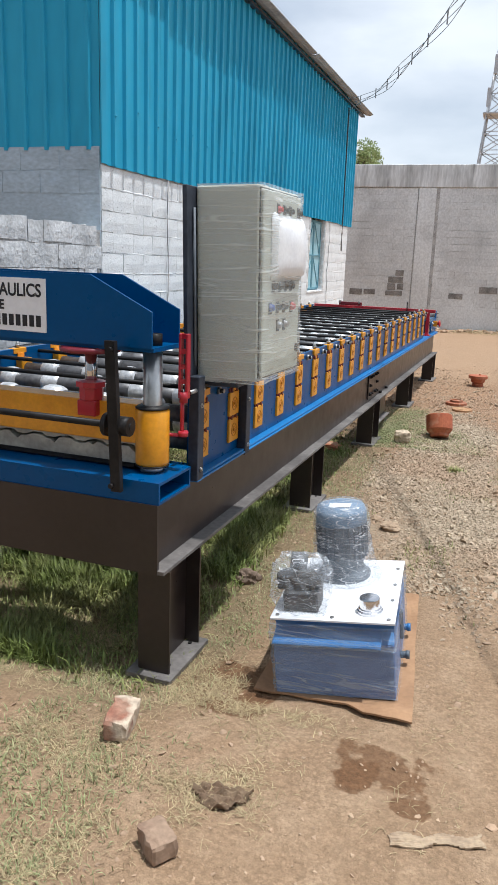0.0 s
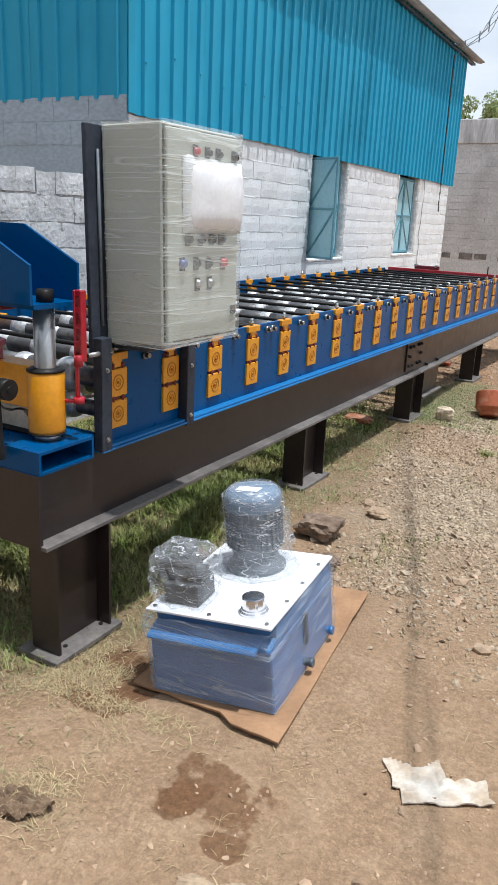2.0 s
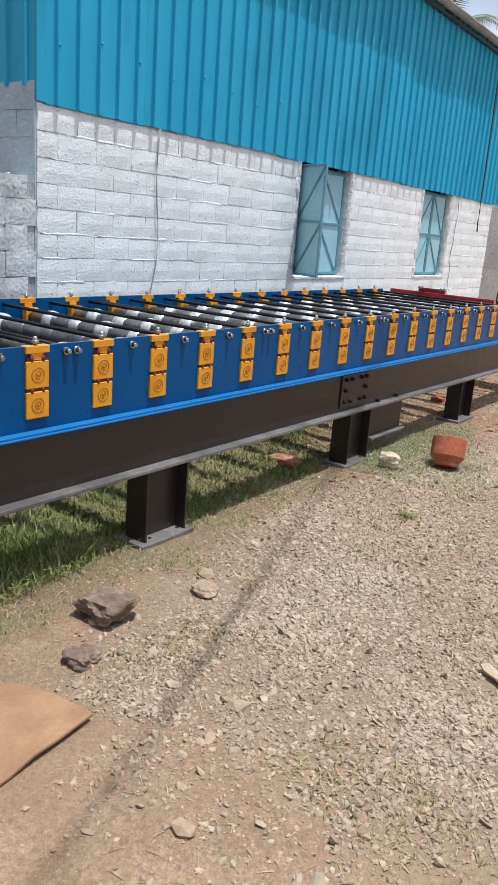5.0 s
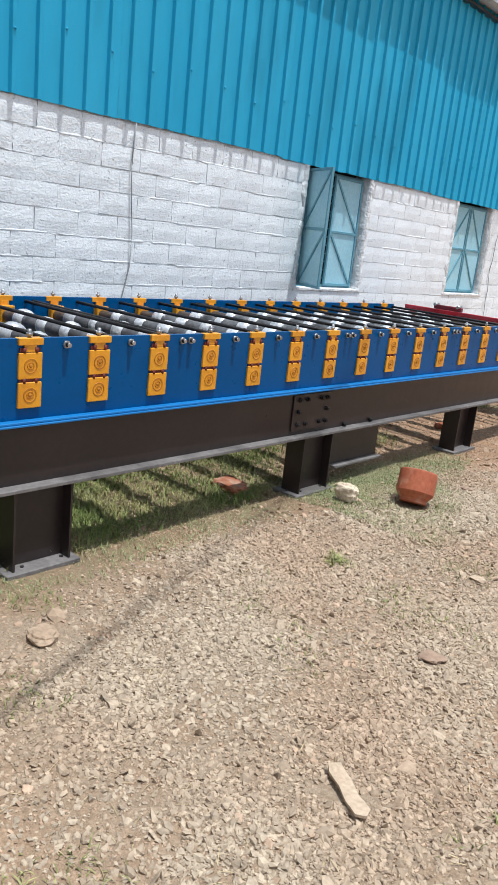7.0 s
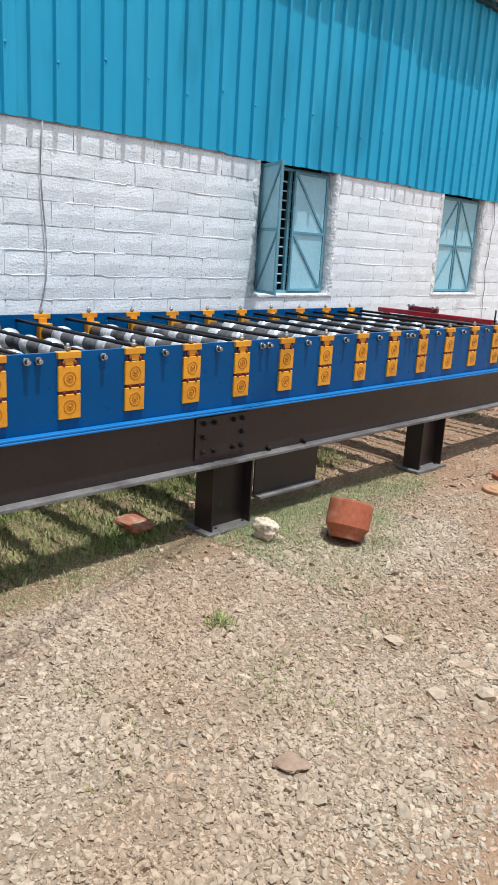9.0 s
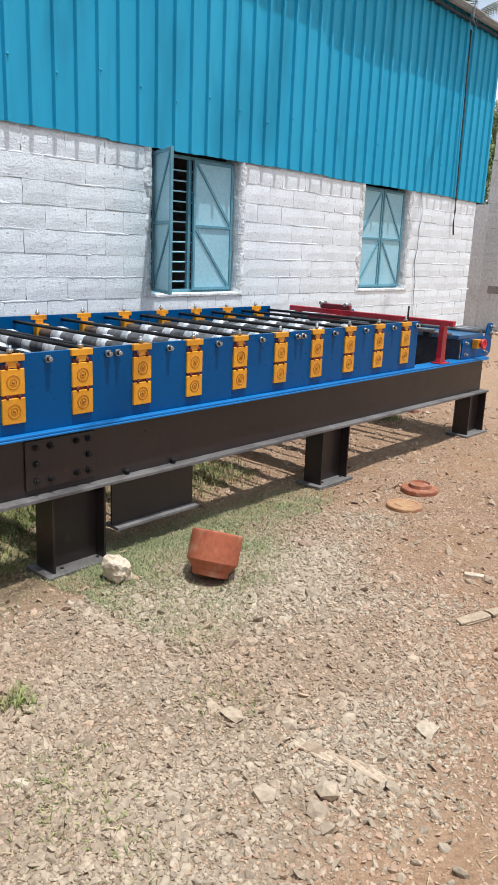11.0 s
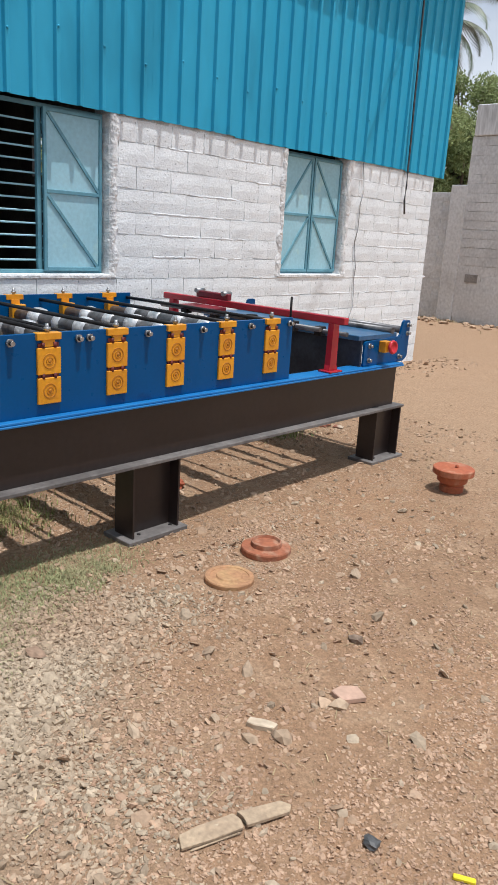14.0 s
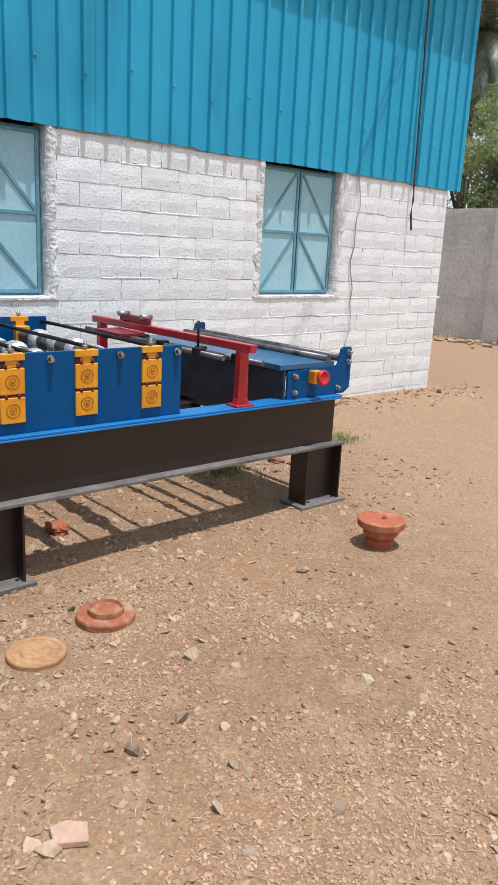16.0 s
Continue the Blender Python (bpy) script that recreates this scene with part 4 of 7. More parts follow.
# bare blocks where the face has broken away, and smooth rendered patches
for x0, x1, c in ((-6.00, -5.70, 4), (-5.16, -4.91, 4), (-4.66, -4.28, 4), (-4.22, -3.88, 4), (-3.56, -3.06, 4), (-3.52, -3.28, 5), (-3.50, -3.06, 6), (-3.22, -3.04, 5), (-3.30, -3.06, 7), (-1.70, -1.30, 4), (-0.85, -0.35, 5), (0.62, 1.10, 4), (1.30, 1.90, 4), (-0.30, 0.10, 4)):
    piece("bare_block", rnd2.choice(CM), compound, ((x0 + x1) / 2, CY - 0.0005, 3.84 - (19.5 - c) * 0.195 + rnd2.uniform(-0.012, 0.012)), -math.pi / 2, (1, (x1 - x0) / 0.48, rnd2.uniform(0.82, 1.05)))
PATCHES = [(-6.19, -2.84, -0.5, 0.56), (-2.26, 2.58, -0.5, 0.50), (3.12, 7.9, -0.5, 0.54)]
for x0, x1, k0, k1 in ((-6.15, -4.40, 6, 14), (-5.9, -3.6, 3, 6), (-1.7, 0.9, 5, 12), (-4.20, -3.3, 12, 14)):        # only the level joints still show through
    PATCHES += [(x0 + rnd2.uniform(-0.1, 0.1), x1 + rnd2.uniform(-0.1, 0.1), 3.84 - (k + 1) * 0.195 + 0.006, 3.84 - k * 0.195 - 0.006) for k in range(k0, k1)]
for x0, x1, z0, z1 in PATCHES:
    bm = bmesh.new()
    n_e = 26
    def wavy(v, k, o):
        return v + (0.035 if z1 - z0 > 0.3 else 0.004) * noise.noise((k * 0.9 + o, 7.0, o))
    rim_ = [(x0 + (x1 - x0) * k / n_e, wavy(z0, k, x0)) for k in range(n_e)] + [(wavy(x1, k, 3.0), z0 + (z1 - z0) * k / n_e) for k in range(n_e)] + [(x1 + (x0 - x1) * k / n_e, wavy(z1, k, 9.0)) for k in range(n_e)] + [(wavy(x0, k, 5.0), z1 + (z0 - z1) * k / n_e) for k in range(n_e)]
    prism(bm, rim_, "y", CY + (0.001 if z1 - z0 > 0.3 else 0.0055), CY + 0.02)
    part("render_patch", bm, M_CWALL, compound)

# rubble along its foot
bm = bmesh.new()
rr = random.Random(3)
for i in range(240):
    x, y = rr.uniform(-7.5, 6.0), CY - 0.1 - abs(rr.gauss(0, 0.5))
    rock(bm, (x, y, ground_z(x, y) + 0.03), rr.uniform(0.025, 0.11) if i % 12 else 0.16, i, rr.uniform(0.3, 0.6), 1)
solid("rubble", bm, M_SANDCHIP, "broken bricks and stones heaped along a wall's foot", "rubble", kind="stuff")

# added wall, never in view: keeps south sky off the south-facing sides
bm = bmesh.new()
box(bm, -18.0, 16.0, -7.9, -7.6, -0.5, 9.0)
solid("wall_yard_end", bm, M_GREYBLOCK, "plain grey wall added unseen to cut skylight from the south", "wall", kind="structure")

# ---- trees ----
def leaf_cloud(clumps, per, size, seed):
    """Many small leaves set in uneven clumps."""
    rng_ = np.random.default_rng(seed)
    V, F = [], []
    for cx, cy, cz, rad in clumps:
        n = int(per * rad * rad)
        d = rng_.normal(size=(n, 3))
        d /= np.linalg.norm(d, axis=1)[:, None]
        pos = np.array((cx, cy, cz)) + d * (rad * rng_.uniform(0.35, 1.05, n) ** 0.6)[:, None] * np.array((1, 1, 0.8))
        a = rng_.normal(size=(n, 3))
        a /= np.linalg.norm(a, axis=1)[:, None]
        b = np.cross(a, rng_.normal(size=(n, 3)))
        b /= np.linalg.norm(b, axis=1)[:, None]
        s = size * rng_.uniform(0.6, 1.4, n)[:, None]
        quad = np.stack([pos - a * s, pos + b * s * 0.45, pos + a * s, pos - b * s * 0.45], 1)
        base = sum(len(v) for v in V)
        V.append(quad.reshape(-1, 3))
        F.append(np.arange(4 * n).reshape(-1, 4) + base)
    return np.concatenate(V), np.concatenate(F)


def tree(at, height, clumps, label, per=900, size=0.06, seed=0, trunk=0.16):
    t = thing("tree", at, 0, label, "tree", group="trees behind the wall")
    b = bmesh.new()
    r = random.Random(seed)
    top = Vector((0.1, 0.1, height))
    p, last = Vector((0, 0, -0.2)), trunk
    for k in range(6):
        q = top * ((k + 1) / 6) + Vector((r.uniform(-0.1, 0.1), r.uniform(-0.1, 0.1), 0))
        tube(b, p, q, last, last * 0.84, 9)
        p, last = q, last * 0.84
    for cx, cy, cz, rad in clumps:
        tube(b, top * r.uniform(0.5, 0.95), (cx, cy, cz), trunk * 0.35, trunk * 0.1, 6)
    part("trunk", b, M_BARK, t)
    v, f = leaf_cloud(clumps, per, size, seed)
    part("crown", stuff_mesh("crown", v, f, M_LEAF), None, t)
    return t


def clump_set(seed, n, cx, cz, wx, wz, rad):
    r = random.Random(seed)
    return [(cx + r.uniform(-wx, wx), r.uniform(-wx, wx) * 0.7, cz + r.uniform(-wz, wz), rad * r.uniform(0.6, 1.2)) for _ in range(n)]


tree((-8.15, 26.4, -0.2), 4.4, clump_set(1, 34, 0.0, 4.1, 0.75, 1.9, 0.5), "leafy light green tree behind a low wall", 3000, 0.048, 21)
tree((-9.2, 25.6, -0.2), 3.0, clump_set(6, 22, 0.2, 3.2, 1.2, 1.5, 0.55), "bushy green tree behind a low wall", 2600, 0.050, 25)
tree((-7.9, 33.0, -0.2), 5.3, clump_set(2, 34, 0.0, 5.75, 2.0, 0.75, 0.5), "round green tree showing over a compound wall", 1500, 0.058, 22)
tree((-4.4, 37.0, -0.2), 4.6, clump_set(3, 18, 0.0, 4.9, 1.6, 0.6, 0.5), "low green tree showing over a compound wall", 1000, 0.065, 23)

tree((-18.6, 21.4, -0.2), 3.4, clump_set(8, 30, 0.0, 3.1, 2.2, 1.3, 0.6), "broad green tree before a far wall", 900, 0.07, 29)


def palm(at, height):
    t = thing("palm_tree", at, 0, "tall coconut palm with drooping feathery fronds", "palm")
    b = bmesh.new()
    p = Vector((0, 0, -0.3))
    for k in range(10):
        q = Vector((0.03 * k, 0.02 * k, height * (k + 1) / 10))
        tube(b, p, q, 0.13 - 0.005 * k, 0.125 - 0.005 * k, 10)
        p = q
    part("trunk", b, M_BARK, t)
    r = random.Random(4)
    for k in range(33):
        az, lift = k * 2.399, (r.uniform(0.8, 1.35) if k < 8 else r.uniform(-0.1, 0.95) if k < 20 else r.uniform(-1.1, -0.2))
        b = bmesh.new()
        prev, pts = p.copy(), []
        L_ = r.uniform(2.1, 2.7) * (1.35 if k < 8 else 1.0)
        for j in range(1, 15):
            s = j / 14
            a = lift - 1.75 * s * s
            q = prev + Vector((math.cos(az) * math.cos(a), math.sin(az) * math.cos(a), math.sin(a))) * (L_ / 14)
            tube(b, prev, q, 0.022 * (1.05 - s), 0.022 * (1.0 - s) + 0.002, 5, False)
            side = Vector((-math.sin(az), math.cos(az), 0))
            ahead = (q - prev).normalized()
            for sgn in (-1, 1):
                for h in (0.0, 0.33, 0.66):
                    o = prev.lerp(q, h)
                    ln = 0.55 * math.sin(math.pi * min(1, 0.15 + s * 0.8)) * r.uniform(0.8, 1.1)
                    tip = o + (side * sgn * 0.8 + ahead * 0.55 + Vector((0, 0, -0.45))) * ln
                    w = ahead * 0.030
                    b.faces.new([b.verts.new(c) for c in (o - w, o + w, tip)])
            prev = q
        part("frond", b, M_PALM, t)
    return t


palm((-10.2, 27.0, -0.2), 7.7)

# ---- lattice mast far off ----
mast = thing("lattice_mast", (-2.25, 62.0, -0.3), 0, "tall galvanised lattice mast with antenna panels, far off", "mast")
def mast_half(z):
    return 1.9 - 1.5 * min(z / 19.0, 1.0)
for sx, sy in ((-1, -1), (1, -1), (1, 1), (-1, 1)):
    bm = bmesh.new()
    tube(bm, (sx * mast_half(0), sy * mast_half(0), 0), (sx * mast_half(19), sy * mast_half(19), 19), 0.075, 0.06, 6)
    tube(bm, (sx * mast_half(19), sy * mast_half(19), 19), (sx * mast_half(19), sy * mast_half(19), 24), 0.06, 0.05, 6)
    part("leg", bm, M_GALV, mast)
bm = bmesh.new()
for k in range(18):
    z0, z1 = k * 1.3, (k + 1) * 1.3
    a, c = mast_half(z0), mast_half(z1)
    for s in (-1, 1):
        tube(bm, (-a, s * a, z0), (c, s * c, z1), 0.03, seg=4)
        tube(bm, (a, s * a, z0), (-c, s * c, z1), 0.03, seg=4)
        tube(bm, (s * a, -a, z0), (s * c, c, z1), 0.03, seg=4)
        tube(bm, (-c, s * c, z1), (c, s * c, z1), 0.03, seg=4)
        tube(bm, (s * c, -c, z1), (s * c, c, z1), 0.03, seg=4)
part("bracing", bm, M_GALV, mast)
bm = bmesh.new()
box(bm, -1.15, 1.15, -1.15, 1.15, 12.9, 13.0)
part("platform", bm, M_GALV, mast)
for x, z in ((-0.55, 15.6), (-0.45, 17.3), (0.5, 17.0), (0.7, 15.2), (-0.85, 13.4)):
    bm = bmesh.new()
    box(bm, x - 0.14, x + 0.14, -0.9, -0.75, z, z + 1.3, 0.03)
    part("antenna_panel", bm, M_GALV, mast)

# ---- overhead cable: three strands held by spacers ----
def cable_at(u):
    x = -1.41 - 0.357 * (u - 10.8) - (0.22 * smooth01(u, 13.5, 15.5))
    z = 4.41 + 0.009 * (u - 10.3) ** 2
    return x, u, z


cable = thing("overhead_cable", (0, 0, 0), 0, "bundle of twisted grey overhead service cables held by spacers", "cable")
for k in range(4):
    bm = bmesh.new()
    pts = []
    for j in range(90):
        u = -6 + j * 21.5 / 89
        x, y, z = cable_at(u)
        ph = u * 1.9 + k * 1.57
        pts.append((x + 0.035 * math.cos(ph), y, z + (k - 1.5) * 0.042 + 0.020 * math.sin(ph)))
    wire(bm, pts, 0.0045, 5)
    part("strand", bm, M_WIRE, cable)
for j in range(24):
    x, y, z = cable_at(-5.2 + j * 0.87)
    bm = bmesh.new()
    box(bm, x - 0.008, x + 0.008, y - 0.007, y + 0.007, z - 0.080, z + 0.080)
    part("spacer", bm, M_WIRE, cable)
# pole that carries it
x, y, z = cable_at(-6.0)
bm = bmesh.new()
tube(bm, (x, y, ground_z(x, y) - 0.3), (x, y, z + 0.5), 0.14, 0.10, 10)
solid("utility_pole", bm, M_CWALL, "plain grey concrete utility pole carrying cables", "pole", group="utility poles")

# ---- roll-forming machine: x across (0 at its outer side plate), y along, z up ----
ROLL = thing("roll_forming_machine", (-1.297, 0, 0.010), -1.56, "long blue roll-forming machine with yellow bearing blocks on dark steel legs", "machine")
WIDE = -1.585                                     # outer face of the far side plate
STATIONS = [10.211 - 0.3775 * k for k in range(19, -1, -1)]

# main beams and legs
def i_beam(bm, x_web, y0, y1, z0, z1, half=0.06, t=0.018):
    box(bm, x_web - 0.006, x_web + 0.006, y0, y1, z0 + t, z1 - t)
    lo, hi = (x_web - half, x_web + 0.010) if x_web > -0.5 else (x_web - 0.010, x_web + half)
    box(bm, lo, hi, y0, y1, z1 - t, z1)


for x_web in (-0.012, WIDE + 0.012):
    bm = bmesh.new()
    i_beam(bm, x_web, 2.572, 11.655, 0.339, 0.648)
    beam = part("main_beam", bm, M_BEAM, ROLL, "dark brown steel beam")
    bm = bmesh.new()
    box(bm, x_web - 0.062, x_web + 0.072, 2.556, 11.715, 0.338, 0.356, 0.002)
    part("lower_flange", bm, M_FLANGE, beam, "dusty grey beam flange")
    bm = bmesh.new()
    box(bm, x_web - 0.09, x_web + 0.062, 2.90, 11.67, 0.650, 0.6595, 0.002)
    box(bm, x_web - 0.085, x_web + 0.053, 2.90, 11.67, 0.6605, 0.672, 0.002)
    part("base_strip", bm, M_STRIP, ROLL, "bright blue strip along the beam's top")
bm = bmesh.new()
prism(bm, [(2.553, 0.337), (2.569, 0.337), (2.569, 0.640), (2.553, 0.640)], "x", WIDE - 0.02, 0.030)
part("front_crossbeam", bm, M_BEAM, ROLL)
for y in (4.9, 7.1, 9.35, 11.5):
    bm = bmesh.new()
    box(bm, WIDE + 0.04, -0.04, y - 0.05, y + 0.05, 0.40, 0.50)
    part("crossbeam", bm, M_BEAM, ROLL)


def leg(y, x_in, foot):
    b = bmesh.new()
    xa, xb, xw, xv = x_in - 0.15, x_in, x_in - 0.081, x_in - 0.069
    prism(b, [(xa, y), (xb, y), (xb, y + 0.012), (xv, y + 0.012), (xv, y + 0.308), (xb, y + 0.308), (xb, y + 0.320), (xa, y + 0.320), (xa, y + 0.308), (xw, y + 0.308), (xw, y + 0.012), (xa, y + 0.012)], "z", foot, 0.3375)
    lg = part("leg", b, M_BEAM, ROLL)
    b = bmesh.new()
    box(b, x_in - 0.19, x_in + 0.028, y - 0.045, y + 0.365, foot - 0.026, foot - 0.001, 0.003)
    part("foot_plate", b, M_FLANGE, lg, "dusty grey foot plate")
    for yy in (y + 0.05, y + 0.27):
        b = bmesh.new()
        tube(b, (x_in - 0.035, yy + 0.02, foot - 0.001), (x_in - 0.035, yy + 0.02, foot + 0.004), 0.010, seg=8)
        part("anchor_bolt", b, M_BLACK, lg)


for y, foot in ((2.600, -0.138), (4.840, -0.060), (6.975, -0.057), (9.160, -0.050), (11.380, -0.030)):
    leg(y, 0.066 if y < 3 else 0.048, foot)
    leg(y, WIDE + 0.15 - 0.048, foot)

# splice by the middle leg, and the deep stub behind it
b = bmesh.new()
box(b, -0.0055, 0.006, 6.865, 7.265, 0.385, 0.632, 0.003)
splice = part("splice_plate", b, M_BEAM, ROLL)
b = bmesh.new()
tube(b, (0, 0, 0), (0.012, 0, 0), 0.016, seg=6)
tube(b, (0.012, 0, 0), (0.024, 0, 0), 0.010, seg=8)
bolt_me = mesh_of("bolt", b, M_BLACK)
for y in (6.92, 7.00, 7.15, 7.22):
    for z in (0.43, 0.515, 0.595):
        if not (z == 0.515 and y in (7.00, 7.15)):
            piece("bolt", bolt_me, splice, (0.005, y, z))
b = bmesh.new()
box(b, -0.036, -0.024, 7.39, 7.98, 0.075, 0.337)
stub = part("stub_beam", b, M_BEAM, ROLL)
b = bmesh.new()
box(b, -0.09, 0.03, 7.39, 7.985, 0.058, 0.075, 0.002)
part("stub_flange", b, M_FLANGE, stub)
for y in (7.47, 7.80):
    b = bmesh.new()
    tube(b, (0.005, y, 0.363), (0.005, y, 0.385), 0.017, seg=6)
    part("nut", b, M_BLACK, stub)

# side plates
for x0, x1 in ((-0.020, 0.0), (WIDE, WIDE + 0.020)):
    b = bmesh.new()
    box(b, x0, x1, 2.93, 10.405, 0.672, 1.047, 0.002)
    part("side_plate", b, M_BLUE, ROLL, "deep blue enamelled side plate")

# bearing stations
b = bmesh.new()
box(b, -0.002, 0.014, -0.060, 0.060, -0.060, 0.060, 0.003)
BEARING = mesh_of("bearing_block", b, M_YEL)
b = bmesh.new()
for grow in (1.08, 0.56):
    ring_v = [[b.verts.new((h, r * math.cos(a), r * math.sin(a))) for a in [2 * math.pi * i / 20 for i in range(20)]] for r, h in ((0.0325 * grow, 0.0), (0.0318 * grow, 0.0022), (0.0275 * grow, 0.0022), (0.0268 * grow, 0.0))]
    for ra, rb in zip(ring_v, ring_v[1:]):
        for i in range(20):
            b.faces.new((ra[i], ra[(i + 1) % 20], rb[(i + 1) % 20], rb[i]))
RING = mesh_of("ring", b, M_YELD)
b = bmesh.new()
turned(b, [(0.008, 0), (0.008, 0.004), (0.004, 0.005)], axis=(1, 0, 0), seg=10)
PIN = mesh_of("pin", b, M_YELD)
b = bmesh.new()
box(b, -0.024, 0.016, -0.062, 0.062, -0.020, 0.012, 0.002)
box(b, -0.030, 0.010, -0.030, 0.030, -0.05, -0.018)
CAP = mesh_of("cap", b, M_YEL)
b = bmesh.new()
box(b, -0.001, 0.006, -0.052, 0.052, -0.009, 0.009)
for y in (-0.03, 0.03):
    tube(b, (0.008, y, -0.012), (0.008, y, 0.012), 0.009, seg=8)
SHIM = mesh_of("shim", b, M_SHIM)
b = bmesh.new()
tube(b, (0, 0, 0), (0, 0, 0.038), 0.009, seg=8)
tube(b, (0, 0, 0.010), (0, 0, 0.022), 0.016, seg=6)
STUD = mesh_of("adjusting_screw", b, M_STEEL)
b = bmesh.new()
box(b, -0.05, 0.0, -0.05, 0.05, -0.06, 0.06, 0.004)
INNER = mesh_of("inner_block", b, M_YEL)
for k, y in enumerate(STATIONS):
    cap = piece("cap", CAP, ROLL, (0.0, y, 1.037))
    piece("adjusting_screw", STUD, cap, (-0.005, 0, 0.012))
    for z in (0.9225, 0.788):
        blk = piece("bearing_block", BEARING, ROLL, (0.0, y, z))
        piece("ring", RING, blk, (0.014, 0, 0))
        piece("pin", PIN, blk, (0.014, 0, 0))
    piece("shim", SHIM, ROLL, (0.0, y, 0.855))
    piece("shim", SHIM, ROLL, (0.0, y, 0.994))
    cap = piece("cap", CAP, ROLL, (WIDE, y, 1.037), math.pi)
    piece("adjusting_screw", STUD, cap, (-0.005, 0, 0.012))
    piece("inner_block", INNER, ROLL, (WIDE + 0.075, y, 0.93))

# tie rods with nuts, doubled where the plates join
b = bmesh.new()
tube(b, (WIDE - 0.03, 0, 0), (0.03, 0, 0), 0.0115, seg=8)
TIE = mesh_of("tie_rod", b, M_BLACK)
b = bmesh.new()
tube(b, (0.0, 0, 0), (0.014, 0, 0), 0.019, seg=6)
tube(b, (0.014, 0, 0), (0.034, 0, 0), 0.011, seg=8)
NUT = mesh_of("nut", b, M_STEEL)
for k in range(21):
    ys = STATIONS[0] + 0.3775 * (k - 0.5)
    for y in ((ys - 0.03, ys + 0.03) if k % 4 == 0 and k else (ys,)):
        if y > 10.40 or y < 2.96:
            continue
        rod = piece("tie_rod", TIE, ROLL, (0, y, 1.014))
        piece("nut", NUT, rod, (0, 0, 0))
        piece("nut", NUT, rod, (WIDE, 0, 0), math.pi)

RINGS, SPACER = {}, {}
for up, r0 in ((True, 0.040), (False, 0.034)):
    RINGS[up] = {}
    for large, rr_ in ((True, 0.073), (False, 0.061)):
        RINGS[up][large] = []
        for w in (0.034, 0.042, 0.050):
            b = bmesh.new()
            turned(b, [(r0, -w - 0.014), (rr_ * 0.86, -w), (rr_ * 0.97, -w * 0.6), (rr_, 0.0), (rr_ * 0.97, w * 0.6), (rr_ * 0.86, w), (r0, w + 0.014)], axis=(1, 0, 0), seg=18)
            RINGS[up][large].append(mesh_of("forming_ring", b, M_RING))
    b = bmesh.new()
    turned(b, [(r0, -0.128), (0.050, -0.122), (0.050, 0.122), (r0, 0.128)], axis=(1, 0, 0), seg=16)
    SPACER[up] = mesh_of("spacer_ring", b, M_SHAFT)

# rolls: upper and lower shaft of each station, with bright forming rings that close in along the line
for k, y in enumerate(STATIONS):
    for z, up in ((0.925, True), (0.790, False)):
        b = bmesh.new()
        r0 = 0.040 if up else 0.034
        tube(b, (WIDE + 0.05, y, z), (-0.022, y, z), r0, seg=16)
        roll = part("roll_shaft", b, M_SHAFT, ROLL, "dark grey roll shaft")
        for j in range(5):
            if 2 < k < 6 and j not in (0, 4):
                continue
            c = WIDE / 2 + (j - 2) * (0.255 - 0.0015 * k) * 1.06
            piece("forming_ring", RINGS[up][(j % 2 == 0) == up][(j + k) % 3], roll, (c, y, z))
        for j in range(4):
            piece("spacer_ring", SPACER[up], roll, (WIDE / 2 + (j - 1.5) * 0.265, y, z))

# dark angle bars bolted to the plate, carrying the control cabinet
for y0, z0, z1 in ((2.897, 0.655, 1.125), (3.495, 0.640, 1.060)):
    b = bmesh.new()
    box(b, 0.002, 0.050, y0, y0 + 0.062, z0, z1, 0.003)
    bar = part("cabinet_bracket", b, M_CABBACK, ROLL, "dark steel bracket bar")
    for z in (z0 + 0.05, z1 - 0.13):
        piece("bolt", NUT, bar, (0.050, y0 + 0.03, z), 0, (0.3, 0.6, 0.6))
b = bmesh.new()
box(b, 0.004, 0.18, 3.02, 3.50, 1.072, 1.096, 0.003)
part("cabinet_shelf", b, M_CABBACK, ROLL)

# ---- cutting press at the front ----
def yoke_outline():
    return [(WIDE + 0.0, 1.268), (-0.028, 1.268), (-0.028, 1.412), (-0.304, 1.546), (WIDE + 0.27, 1.546), (WIDE, 1.412)]


for y in (2.605, 2.850):
    b = bmesh.new()
    prism(b, yoke_outline(), "y", y, y + 0.012)
    yoke = part("yoke_plate", b, M_BLUE, ROLL, "deep blue press yoke plate")
    if y < 2.7:
        front_yoke = yoke
b = bmesh.new()
box(b, WIDE + 0.002, -0.026, 2.6185, 2.8485, 1.252, 1.270)
part("yoke_floor", b, M_BLUE, ROLL)

b = bmesh.new()
box(b, -1.100, -0.515, 2.601, 2.6045, 1.300, 1.520)
sign = part("sign_plate", b, M_SIGN, front_yoke, "white sign with black lettering")


